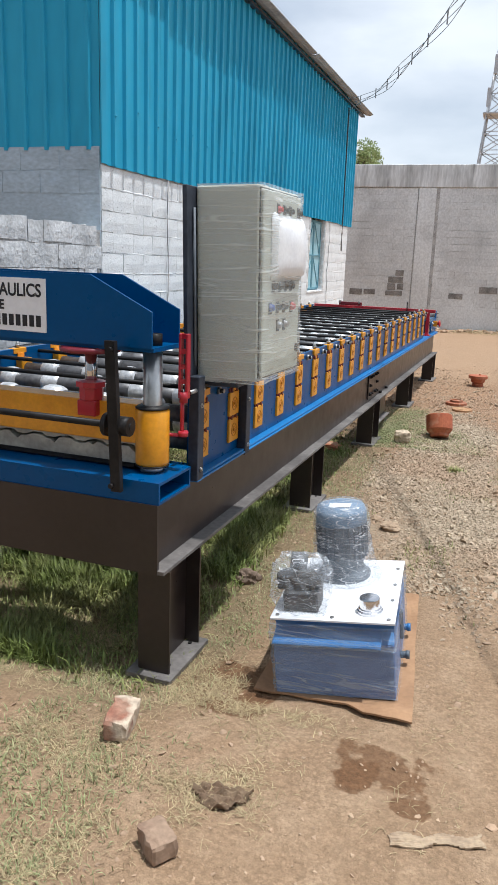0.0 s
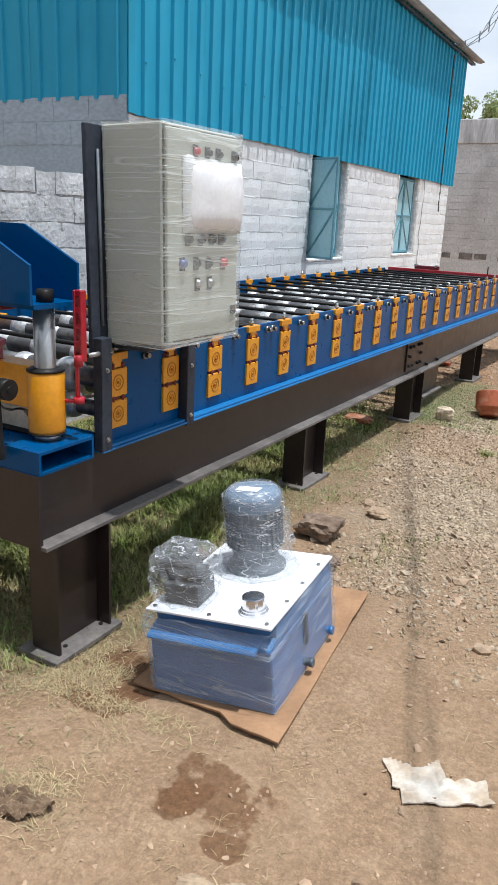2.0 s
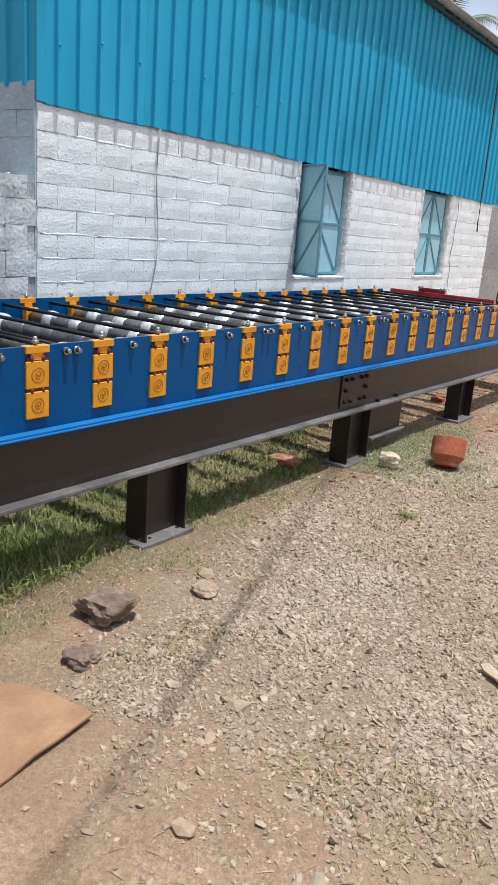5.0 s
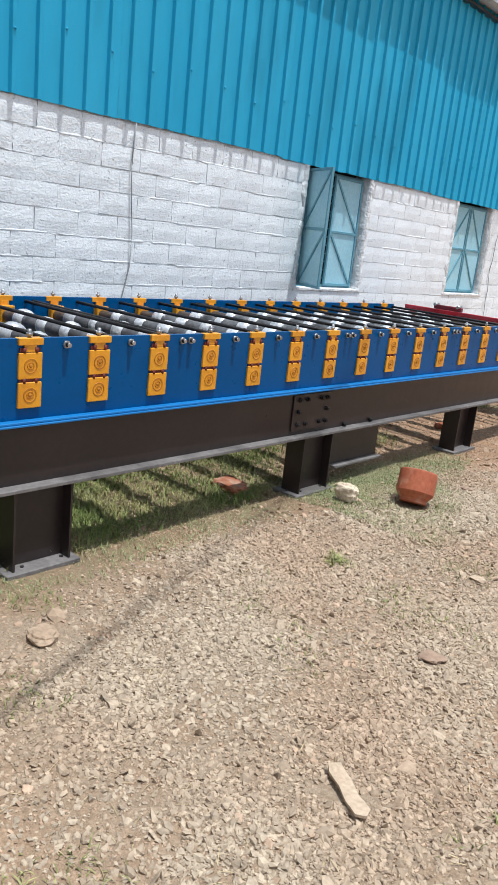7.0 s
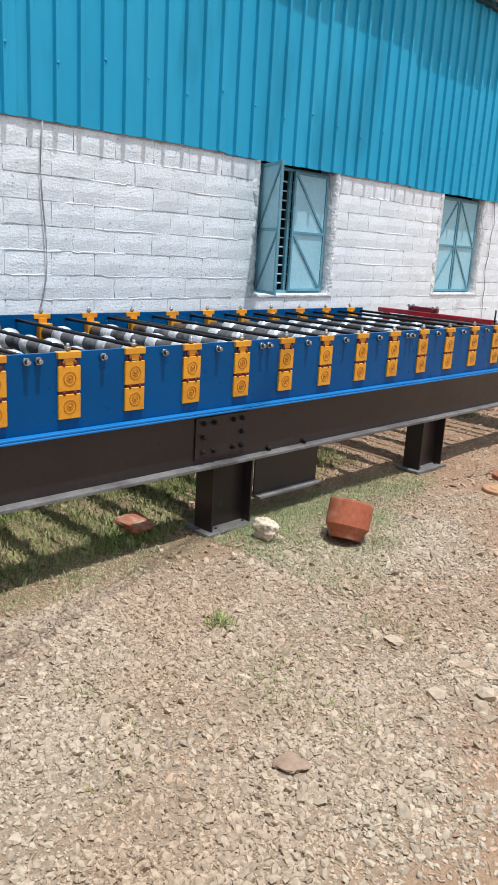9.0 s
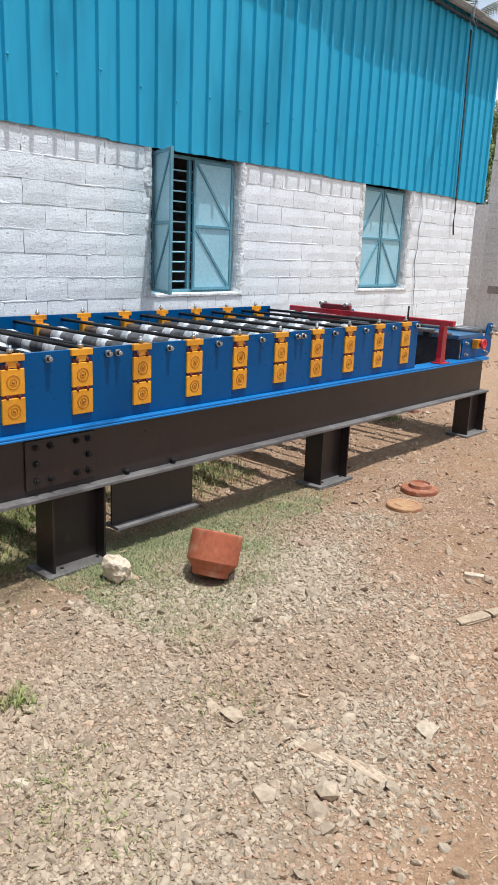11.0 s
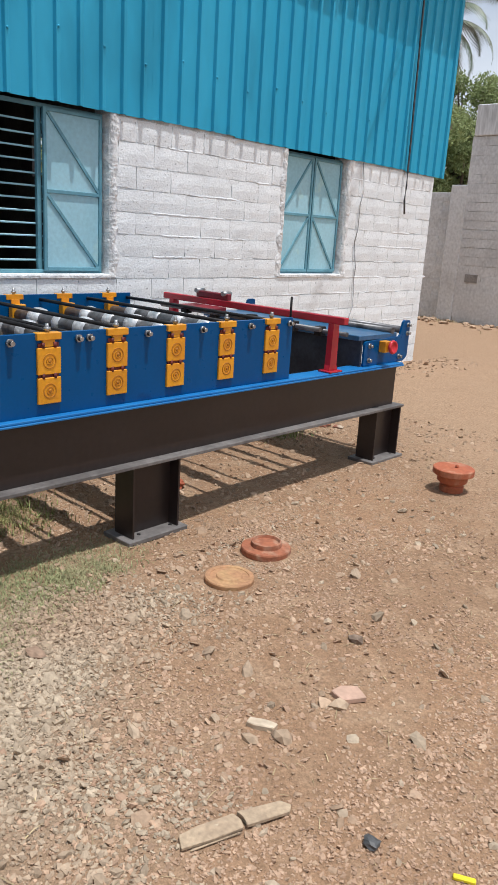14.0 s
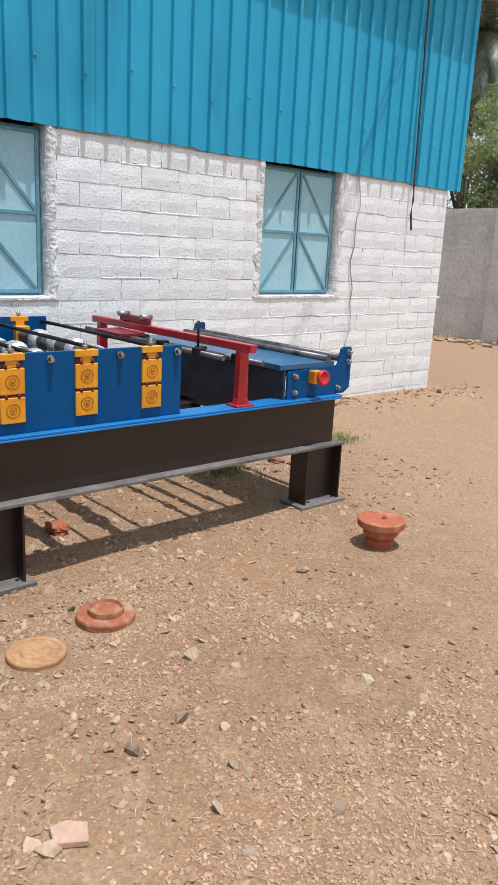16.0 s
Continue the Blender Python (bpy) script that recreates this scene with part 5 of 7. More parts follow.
def lettering(text, size, right, base, y, parent, material):
    """Raised letters in the built-in font, set so that the line ends at right."""
    cu = bpy.data.curves.new("lettering", "FONT")
    cu.body, cu.size, cu.extrude, cu.align_x, cu.offset = text, size, 0.0006, "RIGHT", 0.0016
    tmp = bpy.data.objects.new("lettering", cu)
    scene.collection.objects.link(tmp)
    bpy.context.view_layer.update()
    me = bpy.data.meshes.new_from_object(tmp.evaluated_get(bpy.context.evaluated_depsgraph_get()))
    bpy.data.objects.remove(tmp)
    bpy.data.curves.remove(cu)
    me.materials.clear()
    me.materials.append(material)
    wide = max(v.co.x for v in me.vertices) - min(v.co.x for v in me.vertices)
    ob = new("lettering", me)
    ob.parent = parent
    ob.matrix_basis = pose(right - 0.006, y, base, 90, 0, 0) @ Matrix.Diagonal((0.86, 1, 1, 1))
    return ob, wide


lettering("RAULICS", 0.074, -0.530, 1.446, 2.6002, sign, M_INK)
lettering("RE", 0.054, -0.717, 1.389, 2.6002, sign, M_INK)
b = bmesh.new()
for i in range(8):
    box(b, -0.802 + i * 0.034, -0.779 + i * 0.034, 2.5996, 2.6012, 1.322, 1.369)
part("number_bars", b, M_INK, sign)

# guide columns with yellow bushes
for x in (-0.085, WIDE + 0.085):
    b = bmesh.new()
    tube(b, (x, 2.725, 0.750), (x, 2.725, 1.252), 0.041, seg=24)
    col = part("guide_column", b, M_COLUMN, ROLL, "bright steel guide column")
    b = bmesh.new()
    turned(b, [(0.058, 0.765), (0.070, 0.767), (0.072, 0.778), (0.072, 0.995), (0.067, 1.006), (0.046, 1.008)], (x, 2.725, 0), seg=32)
    part("bush", b, M_YEL, col, "yellow enamelled guide bush")
    b = bmesh.new()
    turned(b, [(0.073, 1.007), (0.073, 1.014), (0.050, 1.022), (0.042, 1.022)], (x, 2.725, 0), seg=28)
    part("seal", b, M_BLACK, col)
    b = bmesh.new()
    turned(b, [(0.073, 0.759), (0.073, 0.765), (0.06, 0.765)], (x, 2.725, 0), seg=28)
    part("seal", b, M_BLACK, col)
    b = bmesh.new()
    turned(b, [(0.050, 0.731), (0.050, 0.759), (0.04, 0.760)], (x, 2.725, 0), seg=24)
    part("column_foot", b, M_STEEL, col)
    b = bmesh.new()
    tube(b, (x + 0.01, 2.725, 1.270), (x + 0.01, 2.725, 1.318), 0.034, seg=6)
    part("nut", b, M_BLACK, col)

# upper and lower tool with the wavy cut profile
b = bmesh.new()
box(b, WIDE + 0.13, -0.14, 2.69, 2.80, 0.852, 1.020, 0.004)
up_tool = part("upper_tool", b, M_YEL, ROLL, "yellow upper cutting tool")
b = bmesh.new()
for x in (-0.22, -0.42, -0.62, -0.82):
    tube(b, (x, 2.6895, 0.915), (x, 2.6835, 0.915), 0.008, seg=8)
part("screws", b, M_BLACK, up_tool)
wave = [(WIDE + 0.13 + (abs(WIDE) - 0.27) * i / 60, 0.838 + 0.007 * max(-1, min(1, 2.2 * math.sin(i * 0.9)))) for i in range(61)]
b = bmesh.new()
prism(b, [(WIDE + 0.13, 0.851)] + wave + [(-0.14, 0.851)], "y", 2.70, 2.79)
part("upper_blade", b, M_DIE, ROLL, "worn grey wavy cutting blade")
b = bmesh.new()
prism(b, [(WIDE + 0.13, 0.765)] + [(x, z - 0.009 - 0.016 * (math.sin(x * 31) > 0.86)) for x, z in wave] + [(-0.14, 0.765)], "y", 2.694, 2.80)
part("lower_blade", b, M_DIE, ROLL)
b = bmesh.new()
box(b, WIDE + 0.10, -0.16, 2.70, 2.82, 0.742, 0.762)
part("tool_bed", b, M_BLACK, ROLL)

# base: a hollow blue box section, open at the ends
b = bmesh.new()
rims = []
for x in (WIDE, 0.032):
    rims.append([[b.verts.new((x, y_, z_)) for y_, z_ in ((2.560 + d_, 0.640 + d_), (2.862 - d_, 0.640 + d_), (2.862 - d_, 0.733 - d_), (2.560 + d_, 0.733 - d_))] for d_ in (0.0, 0.012)])
for k in range(4):
    j = (k + 1) % 4
    for lay in (0, 1):
        b.faces.new((rims[0][lay][k], rims[0][lay][j], rims[1][lay][j], rims[1][lay][k]))
    for side in (0, 1):
        b.faces.new((rims[side][0][k], rims[side][0][j], rims[side][1][j], rims[side][1][k]))
part("press_base", b, M_BLUE, ROLL, "hollow deep blue base section, open at the end")
b = bmesh.new()
box(b, WIDE, 0.0, 2.863, 2.93, 0.640, 0.725)
part("base_joint", b, M_BLUE, ROLL)

# pressing cylinders: red flange, chrome rod, red coupling
for x in (-0.365, WIDE + 0.365):
    b = bmesh.new()
    turned(b, [(0.125, 1.228), (0.13, 1.232), (0.13, 1.247), (0.12, 1.251)], (x, 2.70, 0), seg=28)
    cyl = part("cylinder_flange", b, M_MAROON, ROLL, "dark red cylinder flange")
    b = bmesh.new()
    tube(b, (x, 2.70, 1.06), (x, 2.70, 1.228), 0.026, seg=20)
    part("piston_rod", b, M_CHROME, cyl)
    b = bmesh.new()
    turned(b, [(0.050, 1.021), (0.052, 1.025), (0.052, 1.075), (0.066, 1.078), (0.066, 1.100), (0.03, 1.106)], (x, 2.70, 0), seg=8, smooth=False)
    box(b, x - 0.045, x + 0.045, 2.655, 2.745, 0.955, 1.021, 0.004)
    part("coupling", b, M_RED, cyl, "red rod coupling")

# dark rack bars with their torsion shaft in front of the tool
b = bmesh.new()
tube(b, (WIDE + 0.10, 2.548, 0.958), (-0.085, 2.548, 0.958), 0.015, seg=12)
shaft = part("torsion_shaft", b, M_BLACK, ROLL)
for x in (-0.150, WIDE + 0.150):
    b = bmesh.new()
    side = 1 if x > -0.5 else -1
    prism(b, [(x - 0.022 + 0.012 * side, 0.690), (x + 0.022 + 0.012 * side, 0.690), (x + 0.022 - 0.012 * side, 1.300), (x - 0.022 - 0.012 * side, 1.300)], "y", 2.508, 2.533)
    rack = part("rack_bar", b, M_BLACK, ROLL, "black toothed rack bar")
    b = bmesh.new()
    tube(b, (x + 0.01, 2.548, 0.958), (x + 0.060, 2.548, 0.958), 0.040, seg=16)
    tube(b, (x - 0.055, 2.548, 0.958), (x - 0.035, 2.548, 0.958), 0.048, seg=16)
    part("pinion_hub", b, M_BLACK, rack)
    for z in (0.715, 1.268):
        b = bmesh.new()
        tube(b, (x - 0.005, 2.508, z), (x - 0.005, 2.493, z), 0.011, seg=6)
        part("bolt", b, M_BLACK, rack)

# red limit cylinder beside the yoke
b = bmesh.new()
for xa, xb in ((0.000, 0.012), (0.032, 0.044)):
    box(b, xa, xb, 2.790, 2.820, 1.045, 1.318, 0.003)
for k in range(5):
    box(b, 0.012, 0.032, 2.793, 2.817, 1.045 + k * 0.063, 1.065 + k * 0.063)
lim = part("limit_arm", b, M_RED, ROLL, "red limit switch arm")
b = bmesh.new()
tube(b, (0.024, 2.785, 0.905), (0.024, 2.785, 1.075), 0.009, seg=10)
tube(b, (0.030, 2.785, 1.03), (0.030, 2.785, 1.075), 0.018, seg=10)
tube(b, (0.030, 2.785, 0.885), (0.030, 2.785, 0.908), 0.022, seg=12)
tube(b, (-0.06, 2.75, 0.890), (0.035, 2.79, 0.890), 0.008, seg=8)
part("trip_rod", b, M_RED, lim)
b = bmesh.new()
tube(b, (0.034, 2.83, 1.065), (0.034, 2.955, 1.065), 0.010, seg=8)
tube(b, (0.034, 2.95, 1.065), (0.034, 2.97, 1.065), 0.017, seg=6)
part("stay_bolt", b, M_STEEL, lim)

# ---- entry end: red guide frame, tables, roller and emergency stop ----
for x in (-0.012, WIDE + 0.012):
    b = bmesh.new()
    prism(b, [(10.797, 0.673), (10.897, 0.673), (10.877, 0.72), (10.872, 0.99), (10.812, 0.99), (10.807, 0.72)], "x", x - 0.022, x + 0.022)
    up = part("red_upright", b, M_RED, ROLL, "crimson enamelled upright")
    b = bmesh.new()
    box(b, x - 0.05, x + 0.05, 10.777, 10.912, 0.673, 0.684, 0.002)
    part("foot", b, M_RED, up)
b = bmesh.new()
box(b, WIDE - 0.09, 0.085, 10.817, 10.867, 0.990, 1.036, 0.004)
red_bar = part("guide_bar", b, M_RED, ROLL, "crimson enamelled guide bar")
b = bmesh.new()
box(b, WIDE + 0.28, WIDE + 0.62, 10.822, 10.862, 1.038, 1.085, 0.006)
clamp = part("guide_clamp", b, M_MAROON, red_bar)
for x in (WIDE + 0.30, WIDE + 0.58):
    b = bmesh.new()
    tube(b, (x, 10.80, 1.085), (x, 10.885, 1.085), 0.017, seg=14)
    part("clamp_roller", b, M_STEEL, clamp)
b = bmesh.new()
box(b, WIDE + 0.30, WIDE + 0.62, 10.612, 10.812, 0.965, 0.99, 0.004)
part("entry_guide", b, M_MAROON, ROLL)
for z, y in ((0.955, 10.712), (0.905, 11.012)):
    b = bmesh.new()
    tube(b, (WIDE + 0.02, y, z), (-0.02, y, z), 0.016, seg=12)
    bar = part("guide_rod", b, M_SHAFT, ROLL)
    for x in (-0.25, -0.62, WIDE + 0.3):
        b = bmesh.new()
        box(b, x - 0.03, x + 0.03, y - 0.03, y + 0.03, z - 0.035, z + 0.03, 0.004)
        part("guide_shoe", b, M_BLACK, bar)
b = bmesh.new()
tube(b, (-0.30, 10.742, 0.96), (-0.30, 10.742, 1.135), 0.008, seg=8)
part("upright_pin", b, M_BLACK, ROLL)
for x0, x1 in ((-0.020, -0.004), (WIDE + 0.004, WIDE + 0.020)):
    b = bmesh.new()
    prism(b, [(11.212, 0.674), (11.725, 0.674), (11.775, 0.705), (11.780, 0.72), (11.780, 0.955), (11.774, 0.968), (11.762, 0.974), (11.705, 0.974), (11.684, 0.962), (11.660, 0.870), (11.648, 0.860), (11.232, 0.846), (11.218, 0.838), (11.212, 0.824)], "x", x0, x1)
    end = part("end_plate", b, M_BLUE, ROLL)
    if x0 > -1:
        for y, z in ((11.268, 0.715), (11.268, 0.815), (11.748, 0.940), (11.748, 0.880), (11.660, 0.715)):
            piece("bolt", NUT, end, (x1 - 0.004, y, z))
        b = bmesh.new()
        box(b, -0.003, 0.055, 11.385, 11.465, 0.765, 0.845, 0.004)
        stop = part("stop_box", b, M_YEL, end, "yellow emergency stop box")
        b = bmesh.new()
        turned(b, [(0.020, 0.0), (0.022, 0.02), (0.047, 0.022), (0.050, 0.032), (0.045, 0.043), (0.034, 0.044), (0.030, 0.036), (0.010, 0.035)], (0.055, 11.430, 0.805), (1, 0, 0.1), 24)
        part("stop_button", b, M_REDP, stop, "red mushroom stop button")
b = bmesh.new()
box(b, WIDE + 0.021, -0.0215, 11.16, 11.640, 0.852, 0.888, 0.004)
box(b, WIDE + 0.10, -0.10, 11.215, 11.56, 0.800, 0.8515, 0.004)
part("entry_table", b, M_DUSTBLUE, ROLL, "dusty blue entry table")
b = bmesh.new()
tube(b, (WIDE + 0.021, 11.690, 0.905), (-0.021, 11.690, 0.905), 0.026, seg=20)
part("entry_roller", b, M_SHAFT, ROLL, "dull steel entry roller")
b = bmesh.new()
box(b, WIDE + 0.05, -0.0215, 11.190, 11.2115, 0.52, 0.8515, 0.002)
part("table_apron", b, M_CABBACK, ROLL, "dark apron plate under the entry table")
b = bmesh.new()
tube(b, (WIDE + 0.021, 11.58, 0.902), (-0.021, 11.58, 0.902), 0.024, seg=18)
part("entry_roller", b, M_SHAFT, ROLL, "dull steel entry roller")

# ---- control cabinet, wrapped in film ----
CAB = thing("control_cabinet", (-1.215, 2.990, 1.106), -2.9, "beige electrical control cabinet wrapped in clear stretch film", "cabinet")
CAB.matrix_world = pose(-1.207, 2.990, 1.116, 0, -1.5, -2.9)      # leans slightly towards the machine
CW, CD, CH = 0.510, 0.272, 0.815          # along the machine, outwards, up
b = bmesh.new()
box(b, -0.012, CD, 0, CW, 0, CH, 0.006)
part("body", b, M_CAB, CAB)
b = bmesh.new()
box(b, CD + 0.0005, CD + 0.017, 0.016, CW - 0.010, 0.016, CH - 0.016, 0.004)
door = part("door", b, M_CAB, CAB, "beige cabinet door")
b = bmesh.new()
for y0, y1, z0, z1 in ((0.008, 0.016, 0.01, CH - 0.01), (CW - 0.010, CW - 0.004, 0.01, CH - 0.01), (0.016, CW - 0.01, 0.008, 0.016), (0.016, CW - 0.01, CH - 0.016, CH - 0.009)):
    box(b, CD, CD + 0.003, y0, y1, z0, z1)
part("door_seal", b, M_BLACK, CAB)
b = bmesh.new()
box(b, -0.036, -0.014, -0.084, CW + 0.03, -0.06, CH - 0.002, 0.003)
part("back_plate", b, M_CABBACK, CAB, "dark slate mounting plate")
b = bmesh.new()
tube(b, (-0.006, -0.030, 0.06), (-0.006, -0.030, CH - 0.09), 0.0065, seg=8)
part("conduit", b, M_MOTOR, CAB)


def button(y, z, cap_mat, r=0.014, kind="push_button"):
    b_ = bmesh.new()
    box(b_, CD + 0.017, CD + 0.020, y - 0.018, y + 0.018, z - 0.028, z + 0.024, 0.001)
    bt = part(kind, b_, M_INK, door)
    b_ = bmesh.new()
    turned(b_, [(r + 0.004, 0), (r + 0.004, 0.006), (r, 0.007), (r, 0.016), (r * 0.7, 0.019)], (CD + 0.020, y, z), (1, 0, 0), 16)
    part("cap", b_, cap_mat, bt)


for y, m in ((0.19, M_REDP), (0.27, M_BLACK), (0.345, M_BLACK), (0.46, M_BLACK)):
    button(y, 0.727, m, 0.012, "indicator_lamp")
for y, m in ((0.105, M_BLUEP), (0.195, M_BLACK), (0.280, M_BLACK)):
    button(y, 0.312, m)
button(0.385, 0.309, M_REDP, 0.016, "stop_button")
for y, m in ((0.205, M_STEEL), (0.290, M_STEEL)):
    button(y, 0.232, m)
for y in (0.14, 0.225, 0.30, 0.37):
    button(y, 0.405, M_BLACK, 0.016, "dial")
b = bmesh.new()
box(b, CD + 0.017, CD + 0.032, CW - 0.062, CW - 0.035, 0.09, 0.13, 0.004)
part("door_lock", b, M_BLACK, door)
# padded white foam sheet over the display
b = bmesh.new()
nf, mf = 10, 9
grid = [[b.verts.new((CD + 0.0215 + 0.052 * math.sin(math.pi * i / nf) ** 0.3 * math.sin(math.pi * j / mf) ** 0.3 + 0.006 * noise.noise((i * 0.7, j * 0.7, 1)), 0.105 + (CW - 0.098) * i / nf, 0.425 + 0.280 * j / mf + 0.012 * noise.noise((i * 0.5, 3, j)))) for i in range(nf + 1)] for j in range(mf + 1)]
for j in range(mf):
    for i in range(nf):
        f = b.faces.new((grid[j][i], grid[j][i + 1], grid[j + 1][i + 1], grid[j + 1][i]))
        f.smooth = True
rim = grid[0] + [grid[j][-1] for j in range(1, mf + 1)] + grid[-1][-2::-1] + [grid[j][0] for j in range(mf - 1, 0, -1)]
back = [b.verts.new((CD + 0.0195, v.co.y, v.co.z)) for v in rim]
for i in range(len(rim)):
    k = (i + 1) % len(rim)
    b.faces.new((rim[i], back[i], back[k], rim[k]))
part("foam_cover", b, M_FOAM, CAB, "white foam sheet padding the display")


def film_shell(x0, x1, y0, y1, z0, z1, n, wob, seed, bulge=None):
    """A thin wrinkled wrap round a box."""
    b_ = bmesh.new()
    cols = []
    per = [(x1, y0 + (y1 - y0) * i / n) for i in range(n)] + [(x1 + (x0 - x1) * i / n, y1) for i in range(n)] + [(x0, y1 + (y0 - y1) * i / n) for i in range(n)] + [(x0 + (x1 - x0) * i / n, y0) for i in range(n)]
    cx, cy = (x0 + x1) / 2, (y0 + y1) / 2
    nz = n * 2
    for j in range(nz + 1):
        z = z0 + (z1 - z0) * j / nz
        ring = []
        for px, py in per:
            d = wob * noise.noise((px * 14 + seed, py * 14, z * 26))
            out_ = bulge(py, z) if bulge and px > cx else 0.0
            ring.append(b_.verts.new((px + out_ + (d if px > cx else -d), py + (d if py > cy else -d), z)))
        cols.append(ring)
    m_ = len(per)
    for a, c in zip(cols, cols[1:]):
        for i in range(m_):
            f_ = b_.faces.new((a[i], a[(i + 1) % m_], c[(i + 1) % m_], c[i]))
            f_.smooth = True
    return b_


cab_film = film_shell(0.002, CD + 0.022, -0.012, CW + 0.008, -0.012, CH + 0.006, 16, 0.005, 3, lambda y_, z_: 0.022 * smooth01(y_, 0.0, 0.05) * (1 - smooth01(y_, CW - 0.06, CW)) * smooth01(z_, 0.02, 0.10) * (1 - smooth01(z_, CH - 0.06, CH)))
part("stretch_film", cab_film, M_FILM_CAB, CAB, "clear wrinkled stretch film")

# ---- hydraulic power pack on its cardboard ----
PX, PY, PZ = -0.187, 2.604, -0.027          # near right foot of the tank
PACK = thing("hydraulic_power_pack", (PX, PY, PZ), 5.0, "blue hydraulic power pack with motor wrapped in plastic film", "power pack")
PACK.matrix_world = pose(PX, PY, PZ, 0, -6.2, 4.4)       # leans away from the track
TW, TL, TH = 0.480, 0.640, 0.335            # x runs from -TW to 0, y from 0 to TL
b = bmesh.new()
box(b, -TW, 0, 0, TL, 0.004, 0.238, 0.004)
tank = part("tank", b, M_TANK, PACK, "violet-blue oil tank")
b = bmesh.new()
prism(b, [(0.002, 0.240), (0.055, 0.268), (0.055, TH - 0.011), (TL - 0.002, TH - 0.011), (TL - 0.002, 0.240)], "x", -TW + 0.002, -0.002)
part("tank_top", b, M_TANKLIP, PACK, "sky-blue upper tank with a sloped front ledge")
b = bmesh.new()
prism(b, [(0.050, 0.272), (-0.028, 0.246), (-0.034, 0.236), (-0.028, 0.230), (-0.001, 0.239), (0.050, 0.262)], "x", -TW + 0.004, -0.048)
bmesh.ops.bevel(b, geom=b.edges[:], offset=0.002, segments=1, affect="EDGES")
part("front_lip", b, M_TANKLIP, PACK, "sky-blue sloped lip along the tank's front")
b = bmesh.new()
box(b, -TW - 0.006, 0.006, -0.006, TL + 0.006, TH - 0.010, TH, 0.002)
lid = part("lid_plate", b, M_WHITE, PACK, "white enamelled top plate")
for x, y in ((-0.02, 0.02), (-0.018, 0.2), (-0.018, 0.36), (-0.018, 0.54), (-0.24, 0.018), (-TW + 0.02, 0.02), (-TW + 0.02, 0.5)):
    b = bmesh.new()
    tube(b, (x, y, TH), (x, y, TH + 0.005), 0.008, seg=8)
    part("screw", b, M_STEEL, lid)
# motor standing on its flange
MX, MY = -0.252, 0.460
b = bmesh.new()
turned(b, [(0.118, TH), (0.120, TH + 0.015), (0.100, TH + 0.03), (0.088, TH + 0.06), (0.100, TH + 0.09), (0.102, TH + 0.10), (0.102, TH + 0.255), (0.098, TH + 0.26)], (MX, MY, 0), seg=32)
for i in range(28):
    a = 2 * math.pi * i / 28
    c, s_ = math.cos(a), math.sin(a)
    prism(b, [(MX + 0.098 * c - 0.003 * s_, MY + 0.098 * s_ + 0.003 * c), (MX + 0.098 * c + 0.003 * s_, MY + 0.098 * s_ - 0.003 * c), (MX + 0.114 * c + 0.002 * s_, MY + 0.114 * s_ - 0.002 * c), (MX + 0.114 * c - 0.002 * s_, MY + 0.114 * s_ + 0.002 * c)], "z", TH + 0.10, TH + 0.25)
motor = part("motor", b, M_MOTOR, PACK, "finned slate-blue electric motor")
b = bmesh.new()
turned(b, [(0.108, TH + 0.25), (0.112, TH + 0.255), (0.112, TH + 0.300), (0.102, TH + 0.325), (0.075, TH + 0.334), (0.03, TH + 0.336)], (MX, MY, 0), seg=32)
part("fan_cowl", b, M_COWL, motor, "slate blue fan cowl")
# thin white rectangle on top of the cowl
b = bmesh.new()
box(b, MX - 0.045, MX + 0.050, MY - 0.068, MY - 0.015, TH + 0.3355, TH + 0.339, 0.001)
part("rating_plate", b, M_WHITE, motor, "thin white rectangle on the cowl's top")
b = bmesh.new()
box(b, MX - 0.05, MX + 0.06, MY + 0.085, MY + 0.150, TH + 0.075, TH + 0.205, 0.008)
part("terminal_box", b, M_MOTOR, motor)
# valve block and gauge
b = bmesh.new()
box(b, -0.44, -0.30, 0.05, 0.19, TH, TH + 0.085, 0.006)
box(b, -0.465, -0.32, 0.07, 0.15, TH + 0.085, TH + 0.150, 0.006)
tube(b, (-0.470, 0.11, TH + 0.12), (-0.285, 0.11, TH + 0.12), 0.026, seg=14)
tube(b, (-0.40, 0.15, TH + 0.10), (-0.385, 0.17, TH + 0.205), 0.035, seg=16)
tube(b, (-0.43, 0.07, TH + 0.045), (-0.33, 0.07, TH + 0.045), 0.018, seg=10)
part("valve_block", b, M_PUMP, PACK, "dark hydraulic valve block")
# breather
b = bmesh.new()
turned(b, [(0.052, TH), (0.052, TH + 0.010), (0.046, TH + 0.014), (0.046, TH + 0.019), (0.041, TH + 0.022), (0.041, TH + 0.058), (0.039, TH + 0.062), (0.012, TH + 0.064)], (-0.098, 0.090, 0), seg=24, smooth=False)
part("breather_cap", b, M_CHROME, PACK, "bright filler breather cap")
# fittings low on the long side
for y, l, m in ((0.30, 0.034, M_MOTOR), (0.56, 0.026, M_TANKLIP)):
    b = bmesh.new()
    tube(b, (0, y, 0.045), (l, y, 0.045), 0.015, seg=12)
    tube(b, (l - 0.012, y, 0.045), (l + 0.004, y, 0.045), 0.018, seg=6)
    part("drain_plug", b, m, PACK)
b = bmesh.new()
box(b, 0.0, 0.014, 0.295, 0.325, 0.115, 0.245, 0.005)
part("level_gauge", b, M_MOTOR, PACK)
